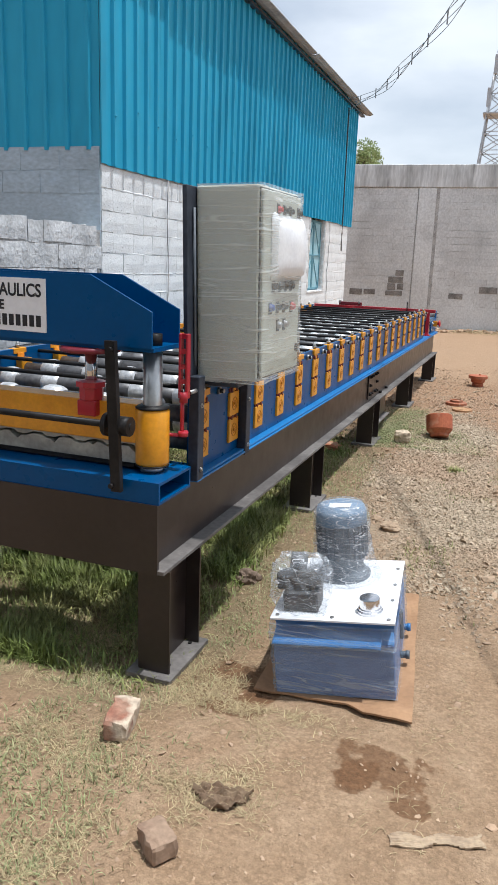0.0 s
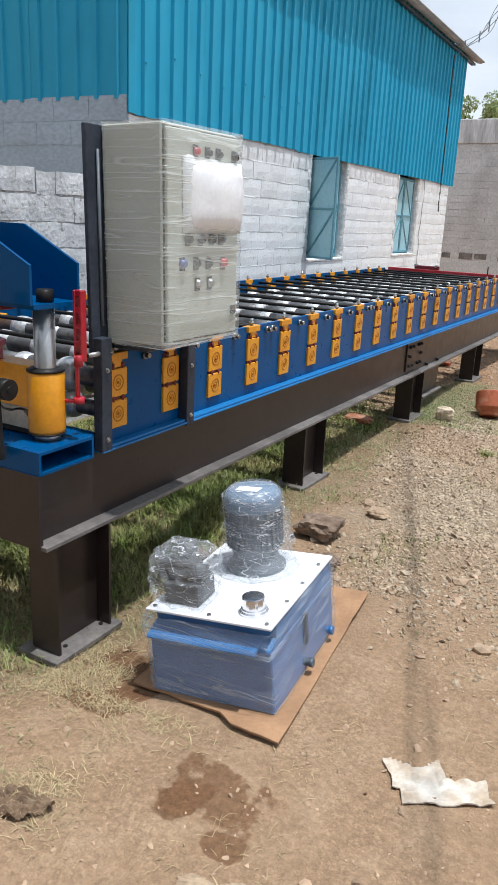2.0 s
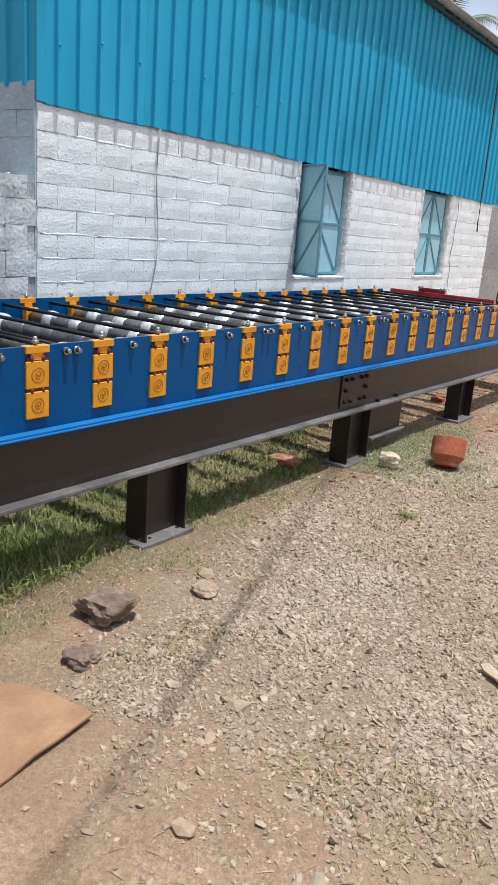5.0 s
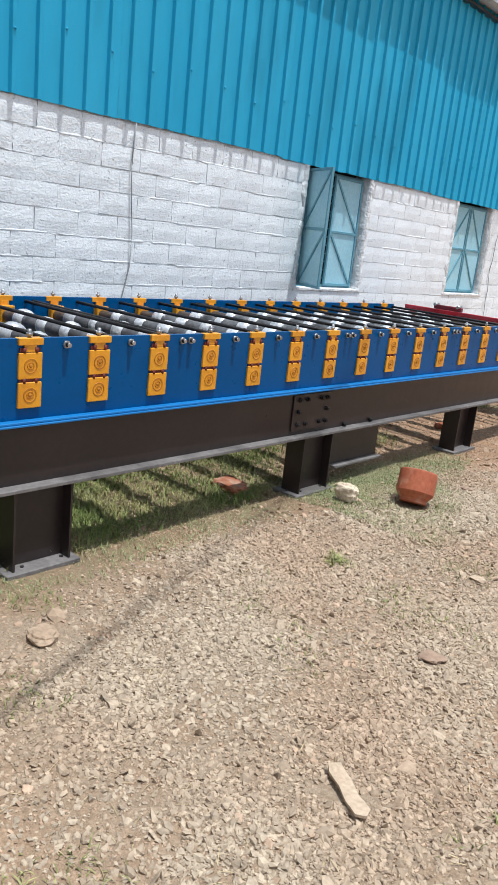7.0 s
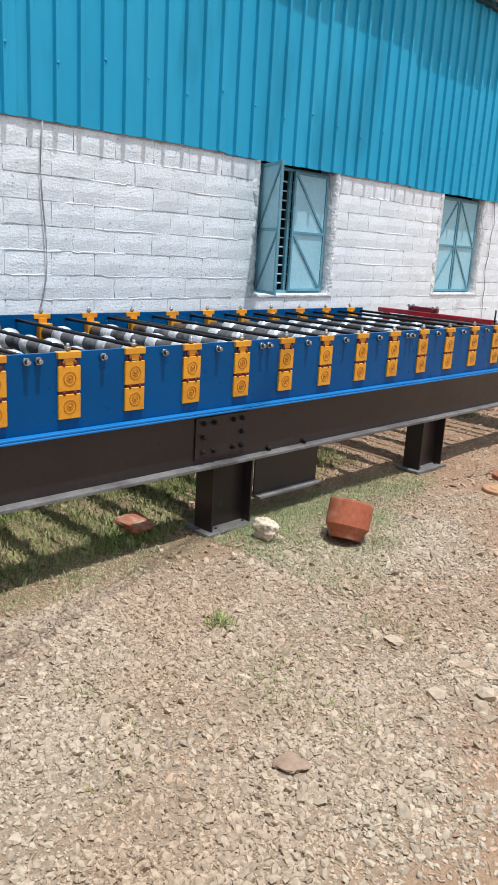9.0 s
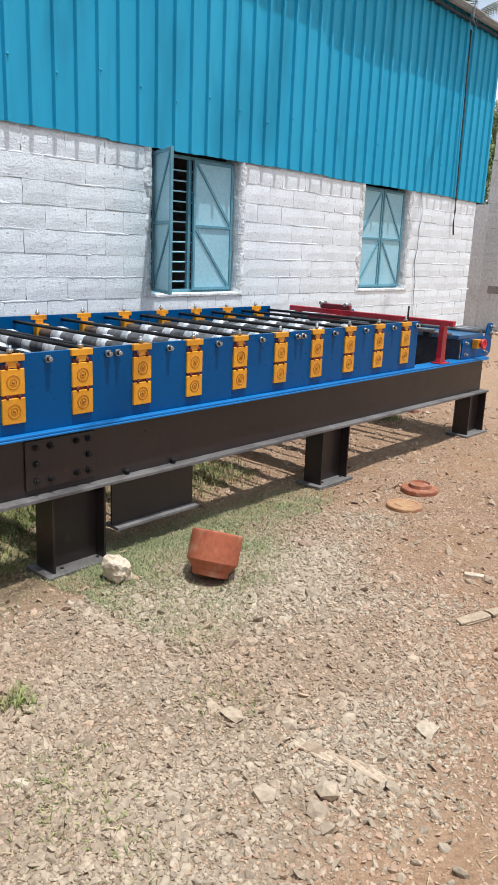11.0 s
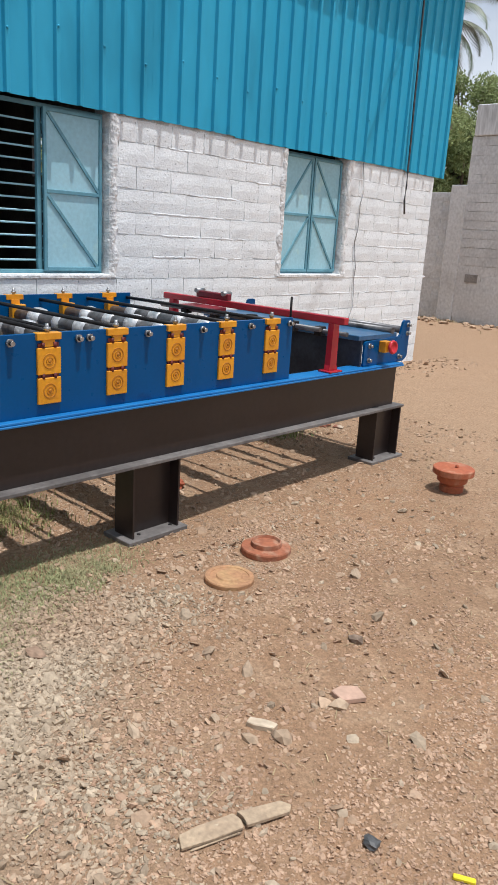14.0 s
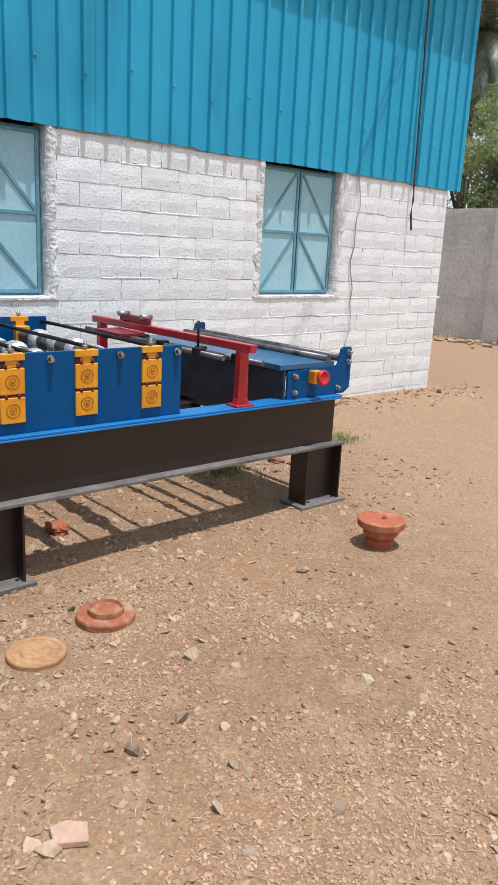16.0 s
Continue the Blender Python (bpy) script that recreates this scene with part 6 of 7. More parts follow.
# film
part("stretch_film", film_shell(-TW - 0.008, 0.009, -0.010, TL + 0.009, 0.010, 0.228, 14, 0.006, 8), M_FILM_TANK, PACK, "clear film wound round the tank")
part("band_film", film_shell(-TW - 0.006, 0.010, -0.038, TL + 0.010, 0.228, TH - 0.006, 14, 0.010, 5), M_FILM_TANK, PACK, "wrinkled clear film below the lid")
b = bmesh.new()
prof = [(0.172, TH + 0.003), (0.160, TH + 0.02), (0.146, TH + 0.07), (0.130, TH + 0.12), (0.128, TH + 0.17), (0.122, TH + 0.21), (0.124, TH + 0.26), (0.120, TH + 0.31), (0.095, TH + 0.338), (0.02, TH + 0.343)]
fine = []
for (r0, h0), (r1, h1) in zip(prof, prof[1:]):
    fine += [(r0 + (r1 - r0) * k / 6, h0 + (h1 - h0) * k / 6) for k in range(6)]
turned(b, fine + [prof[-1]], (MX, MY, 0), seg=84)
for v in b.verts:
    d = Vector((v.co.x - MX, v.co.y - MY, 0))
    if d.length > 0.03:
        v.co += d.normalized() * (0.012 * abs(noise.noise((v.co.x * 18, v.co.y * 18, v.co.z * 20))) + 0.006 * abs(noise.noise((v.co.x * 40 + 4, v.co.y * 40, v.co.z * 45))) - 0.004 + (0.035 if d.normalized().y > 0.72 and 0.06 < v.co.z - TH < 0.215 else 0))
part("motor_film", b, M_FILM_WRAP, PACK, "crumpled clear film round the motor")
b = bmesh.new()
bmesh.ops.create_icosphere(b, subdivisions=4, radius=1.0)
for v in b.verts:
    p = v.co.copy()
    m_ = max(abs(p.x), abs(p.y), abs(p.z))
    p = p * (0.5 + 0.5 / m_)
    d = 0.88 + 0.20 * abs(noise.noise(p * 2.0)) + 0.07 * abs(noise.noise(p * 5.5 + Vector((3, 1, 2))))
    v.co = Vector((-0.372 + p.x * 0.128 * d, 0.105 + p.y * 0.115 * d, max(TH + 0.004, TH + 0.105 + p.z * 0.125 * d)))
part("valve_film", b, M_FILM_WRAP, PACK, "crumpled clear film over the valve block")

b = bmesh.new()
out = [(-0.790, 2.580), (-0.640, 2.590), (-0.555, 2.570), (-0.400, 2.560), (-0.330, 2.515), (-0.250, 2.500), (-0.143, 2.500), (-0.170, 2.80), (-0.205, 3.12), (-0.250, 3.645), (-0.44, 3.66), (-0.66, 3.62), (-0.80, 3.30), (-0.80, 2.95)]
prism(b, [(x + 0.033, y - 0.023) for x, y in out], "z", -0.036, -0.0275)
bmesh.ops.triangulate(b, faces=b.faces[:])
bmesh.ops.subdivide_edges(b, edges=b.edges[:], cuts=5, use_grid_fill=True)
for v in b.verts:
    off_tank = max(v.co.x - (PX + 0.02), PY - v.co.y, v.co.y - (PY + TL + 0.02), PX - TW - 0.02 - v.co.x, 0.0)
    v.co.z -= 0.1086 * min(max(PX - v.co.x, 0.0), TW + 0.02)
    v.co.z += min(off_tank, 0.08) * (0.12 + 0.14 * abs(noise.noise((v.co.x * 9, v.co.y * 9, 3.0))))
solid("cardboard_sheet", b, M_CARD, "flattened brown cardboard lying under the power pack", "cardboard")


def on_ground(x, y, lift=0.0):
    return (x, y, ground_z(x, y) + lift)


# ---- loose castings ----
def flange_disc(name, x, y, r, h, boss, material, label, tilt=0.0):
    b_ = bmesh.new()
    prof_ = [(r * 0.97, 0.0), (r, 0.006), (r, h * 0.8), (r * 0.97, h)]
    if boss:
        prof_ += [(r * 0.62, h + 0.004), (r * 0.60, h + 0.028), (r * 0.54, h + 0.030), (r * 0.50, h + 0.016), (r * 0.10, h + 0.014)]
    else:
        prof_ += [(r * 0.80, h), (r * 0.78, h - 0.004), (r * 0.55, h - 0.004), (r * 0.50, h + 0.003), (r * 0.1, h + 0.004)]
    turned(b_, prof_, seg=40, smooth=False)
    return solid(name, b_, material, label, "flange", on_ground(x, y, -0.004), 0, "loose castings")


flange_disc("flange_disc", -0.352, 9.20, 0.118, 0.028, False, M_OCHRE, "flat ochre rusty flange disc lying on gravel")
flange_disc("flange_disc", -0.447, 9.58, 0.130, 0.036, True, M_RUSTDULL, "dusty red-brown primed flange disc with a raised ring")
b = bmesh.new()
turned(b, [(0.070, 0.0), (0.078, 0.008), (0.080, 0.045), (0.070, 0.052), (0.098, 0.075), (0.104, 0.120), (0.132, 0.124), (0.136, 0.128), (0.136, 0.162), (0.132, 0.166), (0.09, 0.166), (0.03, 0.170)], seg=40, smooth=False)
tube(b, (0.02, 0.0, 0.165), (0.02, 0.0, 0.19), 0.012, seg=8)
solid("valve_bonnet", b, M_RUST, "orange-red primed valve bonnet standing on dirt", "casting", on_ground(-0.265, 11.29, -0.005), 0, "loose castings")
# stepped hub lying nearly upright, beside a stone
b = bmesh.new()
turned(b, [(0.104, 0.0), (0.113, 0.006), (0.116, 0.030), (0.150, 0.066), (0.156, 0.074), (0.160, 0.080), (0.161, 0.226), (0.159, 0.236), (0.154, 0.240), (0.06, 0.243)], seg=44, smooth=False)
hub = solid("cast_hub", b, M_RUST, "orange-red primed cast hub lying on its smaller end", "casting", (0, 0, 0), 0, "loose castings")
hub_turn = Vector((0, 0, 1)).rotation_difference(Vector((-0.14, 0.42, 1.0)).normalized())
hub.matrix_world = Matrix.Translation((-0.462, 7.465, ground_z(-0.462, 7.485) + 0.022)) @ hub_turn.to_matrix().to_4x4() @ Matrix.Diagonal((0.80, 0.80, 0.92, 1))
# ---- stones and bricks ----
def stone(x, y, size, seed, material, label, squash=0.7, lift=0.3, name="stone"):
    b_ = bmesh.new()
    rock(b_, (0, 0, 0), size, seed, squash, 4 if size > 0.08 else (3 if size > 0.061 else 1))
    low = min(v.co.z for v in b_.verts)
    for v in b_.verts:
        v.co.z -= low
    return solid(name, b_, material, label, "stone", on_ground(x, y, -0.002 if squash < 0.33 else -0.012), 0, "loose stones")


stone(-0.79, 7.15, 0.108, 23, M_PALESTONE, "rounded pale stone beside a foot plate", 0.72)
stone(-0.62, 7.48, 0.034, 14, M_STONE, "small pale stone wedged beside a casting", 0.8)
stone(-0.70, 4.15, 0.145, 8, M_DARKROCK, "flat dark reddish-brown rock on gravel", 0.45, name="rock")
stone(-0.52, 3.85, 0.082, 9, M_DARKROCK, "small dark brown rock on gravel", 0.42, name="rock")
stone(-1.16, 3.63, 0.085, 12, M_DARKROCK, "dusty brown rock in thin grass", 0.6, name="rock")
stone(-0.52, 4.60, 0.075, 13, M_STONE, "flat pale stone on gravel", 0.45)
for x, y, size, mat_, squash, what in (
        (-1.44, 6.70, 0.155, M_RUSTDULL, 0.24, "broken red roof tile in the grass under the machine"), (-1.51, 9.92, 0.09, M_RUST, 0.4, "broken red brick under the machine"), (-1.85, 12.02, 0.08, M_BRICK, 0.4, "broken red brick under the machine"), (-1.72, 12.07, 0.06, M_BRICK, 0.4, "broken red brick under the machine"),
        (0.48, 8.40, 0.040, M_STONE, 0.5, "small pale stone on dirt"), (0.556, 8.473, 0.050, M_STONE, 0.5, "angular brown stone on dirt"),
        (0.588, 8.755, 0.045, M_STONE, 0.5, "small pale stone on dirt"), (0.381, 9.159, 0.045, M_DARKROCK, 0.6, "angular brown stone on dirt"),
        (0.90, 8.009, 0.030, M_GRAVEL, 0.5, "small pale stone on dirt"), (-0.40, 8.185, 0.058, M_CLAY, 0.3, "flat piece of reddish brick rubble on gravel"),
        (0.60, 5.76, 0.062, M_CLAY, 0.2, "flat broken reddish tile on gravel"), (0.867, 5.316, 0.035, M_GRAVEL, 0.5, "pale stone on gravel"),
        (0.145, 6.02, 0.035, M_PALESTONE, 0.5, "small whitish stone on gravel"), (0.685, 6.763, 0.05, M_STONE, 0.45, "pale stone on gravel"),
        (-0.624, 4.743, 0.060, M_STONE, 0.45, "flat pale stone on gravel"), (0.116, 4.005, 0.055, M_STONE, 0.45, "pale flat stone on gravel"),
        (0.543, 6.818, 0.043, M_GRAVEL, 0.6, "rounded pale stone on gravel"), (0.846, 6.622, 0.051, M_GRAVEL, 0.7, "pale brown stone beside a strip of bark"),
        (0.708, 6.491, 0.053, M_GRAVEL, 0.5, "brown stone on gravel"), (0.370, 6.720, 0.053, M_GRAVEL, 0.3, "flat pale stone on gravel"),
        (0.917, 7.113, 0.055, M_GRAVEL, 0.3, "flat pale brown stone on dirt"), (0.542, 7.303, 0.031, M_GRAVEL, 0.5, "small pale stone on gravel"),
        (0.340, 3.444, 0.050, M_STONE, 0.5, "pale stone on dirt"), (0.580, 3.160, 0.055, M_STONE, 0.5, "pale stone on dirt"),
        (0.840, 2.928, 0.050, M_STONE, 0.45, "pale flat stone on dirt"), (0.608, 3.018, 0.045, M_STONE, 0.5, "pale stone on dirt")):
    stone(x, y, size, int(x * 97 + y * 31) + 40, mat_, what, squash)


b = bmesh.new()
prism(b, [(-0.065, -0.023), (-0.008, -0.058), (0.060, 0.004), (0.008, 0.054), (-0.046, 0.023)], "z", 0.0, 0.022)
bmesh.ops.bevel(b, geom=b.edges[:], offset=0.003, segments=1, affect="EDGES")
solid("tile_fragment", b, M_PINKTILE, "flat pinkish broken tile on dirt", "tile", on_ground(0.583, 8.825, 0.0), 15)


def worn_brick(x, y, rz, tilt, material, label, seed, size=(0.55, 0.85, 0.95)):
    b_ = bmesh.new()
    box(b_, -0.105, 0.105, -0.05, 0.05, 0, 0.07)
    bmesh.ops.subdivide_edges(b_, edges=b_.edges[:], cuts=5, use_grid_fill=True)
    for v in b_.verts:
        p = v.co
        v.co = p + Vector((noise.noise(p * 16 + Vector((seed, 0, 0))), noise.noise(p * 16 + Vector((0, seed, 0))), noise.noise(p * 16 + Vector((0, 0, seed))))) * 0.012
        e = (abs(p.x) / 0.105) ** 6 + (abs(p.y) / 0.05) ** 6 + (abs(p.z - 0.035) / 0.035) ** 6
        if e > 1.9:
            v.co = v.co.lerp(Vector((0, 0, 0.035)), 0.09)
    ob = solid("brick", b_, material, label, "brick", (0, 0, 0), 0, "loose bricks")
    ob.matrix_world = pose(x, y, ground_z(x, y) + 0.002, tilt, 0, rz) @ Matrix.Diagonal((*size, 1))


worn_brick(-1.125, 2.105, 102, 4, M_BRICK, "broken red brick with pale mortar on dirt", 3.0, (0.85, 0.95, 1.15))
worn_brick(-0.729, 1.597, -40, 3, M_CLAY, "worn brown clay brick with a pressed hollow", 7.0)

# rag, paper and scraps
def crumpled(name, cx, cy, w, l, rz, material, label, category, height, seed, n=22, outline=None):
    b_ = bmesh.new()
    g = [[None] * (n + 1) for _ in range(n + 1)]
    for j in range(n + 1):
        for i in range(n + 1):
            u, v = i / n - 0.5, j / n - 0.5
            ex = 1 + 0.12 * noise.noise((u * 3, v * 3, seed))
            h = height * (abs(noise.noise((u * 5, v * 5, seed + 4))) * 1.2 + 0.4 * abs(noise.noise((u * 13, v * 13, seed)))) + 0.006
            g[j][i] = b_.verts.new((u * w * ex, v * l * ex, h))
    for j in range(n):
        for i in range(n):
            if outline and not outline((i + 0.5) / n - 0.5, (j + 0.5) / n - 0.5):
                continue
            b_.faces.new((g[j][i], g[j][i + 1], g[j + 1][i + 1], g[j + 1][i]))
    bmesh.ops.delete(b_, geom=[v for v in b_.verts if not v.link_faces], context="VERTS")
    ext = bmesh.ops.extrude_face_region(b_, geom=b_.faces[:])
    for e_ in ext["geom"]:
        if isinstance(e_, bmesh.types.BMVert):
            e_.co.z -= 0.005
    return solid(name, b_, material, label, category, on_ground(cx, cy, 0.0), rz)


crumpled("rag", -0.634, 1.862, 0.19, 0.12, 10, M_RAG, "crumpled dirty brown rag on dirt", "rag", 0.030, 2.0, outline=lambda u, v: (u * 2) ** 2 + (v * 2) ** 2 < 0.86 + 0.2 * math.sin(3 * math.atan2(v, u)))
crumpled("paper_sack", 0.386, 2.592, 0.30, 0.19, 28, M_PAPER, "torn dirty white paper sack flattened on dirt", "paper", 0.016, 5.0, outline=lambda u, v: not (u > 0.1 and v > 0.05) and not (u < -0.4 and v < -0.2) and v < 0.42 + 0.1 * math.sin(9 * u))
crumpled("cardboard_strip", 0.030, 1.922, 0.29, 0.06, 20, M_WOOD, "torn strip of pale cardboard on dirt", "cardboard", 0.010, 8.0, outline=lambda u, v: v < 0.35 + 0.15 * math.sin(14 * u)and v > -0.42 + 0.2 * math.sin(9 * u + 1))
b = bmesh.new()
prism(b, [(-0.118, -0.022), (-0.085, -0.030), (-0.02, -0.024), (0.05, -0.031), (0.105, -0.026), (0.122, 0.004), (0.098, 0.028), (0.03, 0.024), (-0.05, 0.030), (-0.112, 0.020)], "z", 0.0, 0.009)
bmesh.ops.triangulate(b, faces=b.faces[:])
bmesh.ops.subdivide_edges(b, edges=b.edges[:], cuts=3)
for v in b.verts:
    v.co.z += 0.010 * (v.co.x / 0.12) ** 2 + 0.006 * noise.noise((v.co.x * 14, v.co.y * 22, 1.5))
solid("bark_scrap", b, M_PALEBARK, "bleached flat strip of bark on gravel", "wood", on_ground(0.817, 4.815, 0.018), -32)
crumpled("bark_strip", 0.795, 6.78, 0.08, 0.35, -84, M_PALEBARK, "curled pale strip of bark on gravel", "wood", 0.016, 14.0, outline=lambda u, v: abs(u + 0.12 * math.sin(6 * v)) < 0.28)
b = bmesh.new()
prism(b, [(-0.215, -0.030), (-0.10, -0.036), (0.022, -0.030), (0.030, 0.002), (0.016, 0.034), (-0.12, 0.030), (-0.20, 0.022)], "z", 0.0, 0.018)
prism(b, [(0.034, -0.031), (0.205, -0.036), (0.228, -0.012), (0.20, 0.018), (0.028, 0.032), (0.042, 0.002)], "z", 0.003, 0.024)
prism(b, [(-0.19, -0.044), (0.01, -0.041), (0.006, -0.038), (-0.18, -0.037)], "z", 0.0, 0.010)
bmesh.ops.bevel(b, geom=b.edges[:], offset=0.003, segments=1, affect="EDGES")
solid("plank", b, M_WOOD, "short bleached wooden slat cracked across, lying on dirt", "wood", on_ground(0.694, 8.089, 0.004), 69).scale = (0.78, 0.9, 0.6)
b = bmesh.new()
box(b, -0.045, 0.045, -0.012, 0.012, 0, 0.018, 0.004)
solid("plastic_clip", b, M_YPLAS, "small yellow plastic clip on dirt", "clip", on_ground(1.24, 8.375, 0.0), 25).scale = (0.65, 0.65, 0.65)
b = bmesh.new()
rock(b, (0, 0, 0.012), 0.03, 77, 0.5, 2)
solid("glass_lump", b, M_PUMP, "small dark grey-green lump on dirt", "lump", on_ground(1.006, 8.30, 0.0))


b = bmesh.new()
prism(b, [(-0.050, -0.014), (-0.020, -0.022), (0.044, -0.017), (0.052, 0.012), (0.012, 0.020), (-0.046, 0.015)], "z", 0.0, 0.022)
bmesh.ops.bevel(b, geom=b.edges[:], offset=0.003, segments=1, affect="EDGES")
solid("plaster_chunk", b, M_PALESTONE, "oblong cream plaster chunk on dirt", "rubble", on_ground(0.467, 8.475, -0.003), 25)


# ---- gravel, chips, straw and grass ----
ICO_V = np.array([(0, 1, 1.618), (0, -1, 1.618), (0, 1, -1.618), (0, -1, -1.618), (1, 1.618, 0), (-1, 1.618, 0), (1, -1.618, 0), (-1, -1.618, 0), (1.618, 0, 1), (-1.618, 0, 1), (1.618, 0, -1), (-1.618, 0, -1)]) / 1.902
ICO_F = np.array([(0, 1, 8), (0, 8, 4), (0, 4, 5), (0, 5, 9), (0, 9, 1), (1, 6, 8), (8, 6, 10), (8, 10, 4), (4, 10, 2), (4, 2, 5), (5, 2, 11), (5, 11, 9), (9, 11, 7), (9, 7, 1), (1, 7, 6), (3, 6, 7), (3, 7, 11), (3, 11, 2), (3, 2, 10), (3, 10, 6)])


def pebbles(name, xy, sizes, seed, material, label, flat=0.5, sink=0.1):
    """Angular flat-topped chips half sunk in the ground, each a jittered twenty-sided stone."""
    g = np.random.default_rng(seed)
    n = len(xy)
    v = np.repeat(ICO_V[None], n, 0) * g.uniform(0.70, 1.20, (n, 12, 1))
    cap_ = g.uniform(0.40, 0.70, (n, 1))
    v[:, :, 2] = np.clip(v[:, :, 2], -cap_, cap_) / 0.75
    v *= np.stack([g.uniform(0.8, 1.25, n), g.uniform(0.65, 1.0, n), g.uniform(flat * 0.6, flat * 1.3, n)], 1)[:, None]
    tx, ty = g.normal(0, 0.42, n), g.normal(0, 0.42, n)
    v[:, :, 2] += v[:, :, 0] * tx[:, None] + v[:, :, 1] * ty[:, None]
    a = g.uniform(0, 6.283, n)
    c, s = np.cos(a)[:, None], np.sin(a)[:, None]
    v = np.stack([v[:, :, 0] * c - v[:, :, 1] * s, v[:, :, 0] * s + v[:, :, 1] * c, v[:, :, 2]], 2) * sizes[:, None, None]
    z = np.array([ground_z(x, y) for x, y in xy]) + sizes * flat * sink
    v += np.column_stack([xy, z])[:, None]
    f = (ICO_F[None] + 12 * np.arange(n)[:, None, None]).reshape(-1, 3)
    return tagged(new(name, stuff_mesh(name, v.reshape(-1, 3), f, material)), label, "gravel", kind="stuff")


def gravel_weight(x, y):
    wob_ = 0.5 * noise.noise((x * 0.9, y * 0.9, 5.0))
    g = (0.30 + 0.70 * smooth01(noise.noise((x * 1.6, y * 1.6, 61.0)) + 0.3 * noise.noise((x * 5, y * 5, 8.0)), -0.25, 0.2)) * smooth01(y + wob_ - 0.5 * x, 3.1, 4.9) * (1 - smooth01(y + 1.5 * x + wob_ * 1.6, 7.4, 9.4)) * smooth01(x + wob_ * 0.5, -0.95, -0.45)
    return g * max(1 - 0.85 * smooth01(x + wob_ * 0.35, 0.75, 1.25), 1 - smooth01(y, 4.7, 5.7)) * (1 - 0.85 * smooth01(y + wob_, 8.2, 9.0)) * max(smooth01(x + wob_ * 0.4, -0.6, 0.0), smooth01(y, 4.6, 5.6))


KEEP_CLEAR = ((-0.352, 9.20, 0.145), (-0.447, 9.58, 0.155), (-0.265, 11.29, 0.11), (-0.468, 7.455, 0.11), (0.694, 8.089, 0.05), (0.66, 7.99, 0.045), (0.73, 8.19, 0.045), (0.817, 4.815, 0.045), (0.76, 4.78, 0.04), (0.88, 4.85, 0.04), (0.60, 5.76, 0.06), (0.583, 8.825, 0.055))


def lies_clear(x, y):
    """False where a thing already lies on the ground."""
    if -0.80 < x < -0.10 and 2.46 < y < 3.66:
        return False
    return all((x - cx) ** 2 + (y - cy) ** 2 > r * r for cx, cy, r in KEEP_CLEAR)


def scatter(n, x0, x1, y0, y1, weight, seed):
    r = random.Random(seed)
    out_ = []
    while len(out_) < n:
        x, y = r.uniform(x0, x1), r.uniform(y0, y1)
        if r.random() < weight(x, y) and lies_clear(x, y):
            out_.append((x, y))
    return np.array(out_)


gen = np.random.default_rng(9)
xy = scatter(50000, -1.0, 2.3, 3.0, 10.0, gravel_weight, 1)
pebbles("gravel", xy, np.clip(gen.lognormal(math.log(0.0064), 0.50, len(xy)), 0.003, 0.020), 2, M_GRAVEL, "loose grey crushed gravel over dirt", 0.75)
xy = scatter(34000, -1.0, 2.6, 3.0, 11.0, lambda x, y: min(1.0, gravel_weight(x, y) * 1.3), 61)
fine_xy, fine_size = xy, np.clip(gen.lognormal(math.log(0.0075), 0.4, len(xy)), 0.004, 0.016)
xy = scatter(1100, -0.9, 2.6, 3.2, 11.0, lambda x, y: 0.15 + gravel_weight(x, y) * 0.85, 3)
pebbles("large_gravel", xy, np.clip(gen.lognormal(math.log(0.0165), 0.38, len(xy)), 0.010, 0.040), 4, M_GRAVEL, "larger gravel stones among the finer", 0.6)
xy = scatter(9000, -2.6, 3.4, 0.9, 14.0, lambda x, y: (0.25 + 0.75 * smooth01(noise.noise((x * 1.1, y * 1.1, 9.0)), -0.1, 0.35)) * (1 - 0.7 * gravel_weight(x, y)) * (0.35 + 0.65 * smooth01(y, 3.0, 6.0)) * (1 - 0.75 * smooth01(y + 0.5 * x, 10.0, 12.0)), 5)
pebbles("dirt_chips", xy, np.clip(gen.lognormal(math.log(0.0072), 0.5, len(xy)), 0.004, 0.022), 6, M_SANDCHIP, "small sandy chips and pebbles on dirt")


def crumbs(name, xy, sizes, seed, material, label):
    """Tiny flat flakes with eight faces pressed into the ground."""
    g = np.random.default_rng(seed)
    n = len(xy)
    v = np.repeat(np.array([(1, 0, 0.6), (-0.5, 0.866, 0.6), (-0.5, -0.866, 0.6), (0.5, 0.866, -0.6), (-1, 0, -0.6), (0.5, -0.866, -0.6)])[None], n, 0) * g.uniform(0.6, 1.3, (n, 6, 1))
    v *= np.stack([g.uniform(0.8, 1.25, n), g.uniform(0.62, 1.0, n), g.uniform(0.4, 0.8, n)], 1)[:, None]
    a = g.uniform(0, 6.283, n)
    c, s_ = np.cos(a)[:, None], np.sin(a)[:, None]
    v = np.stack([v[:, :, 0] * c - v[:, :, 1] * s_, v[:, :, 0] * s_ + v[:, :, 1] * c, v[:, :, 2] + v[:, :, 0] * g.normal(0, 0.35, n)[:, None]], 2) * sizes[:, None, None]
    v += np.column_stack([xy, [ground_z(x, y) + 0.001 for x, y in xy]])[:, None]
    f = (np.array([(0, 1, 2), (3, 5, 4), (0, 3, 1), (1, 4, 2), (2, 5, 0), (1, 3, 4), (2, 4, 5), (0, 5, 3)])[None] + 6 * np.arange(n)[:, None, None]).reshape(-1, 3)
    return tagged(new(name, stuff_mesh(name, v.reshape(-1, 3), f, material)), label, "gravel", kind="stuff")


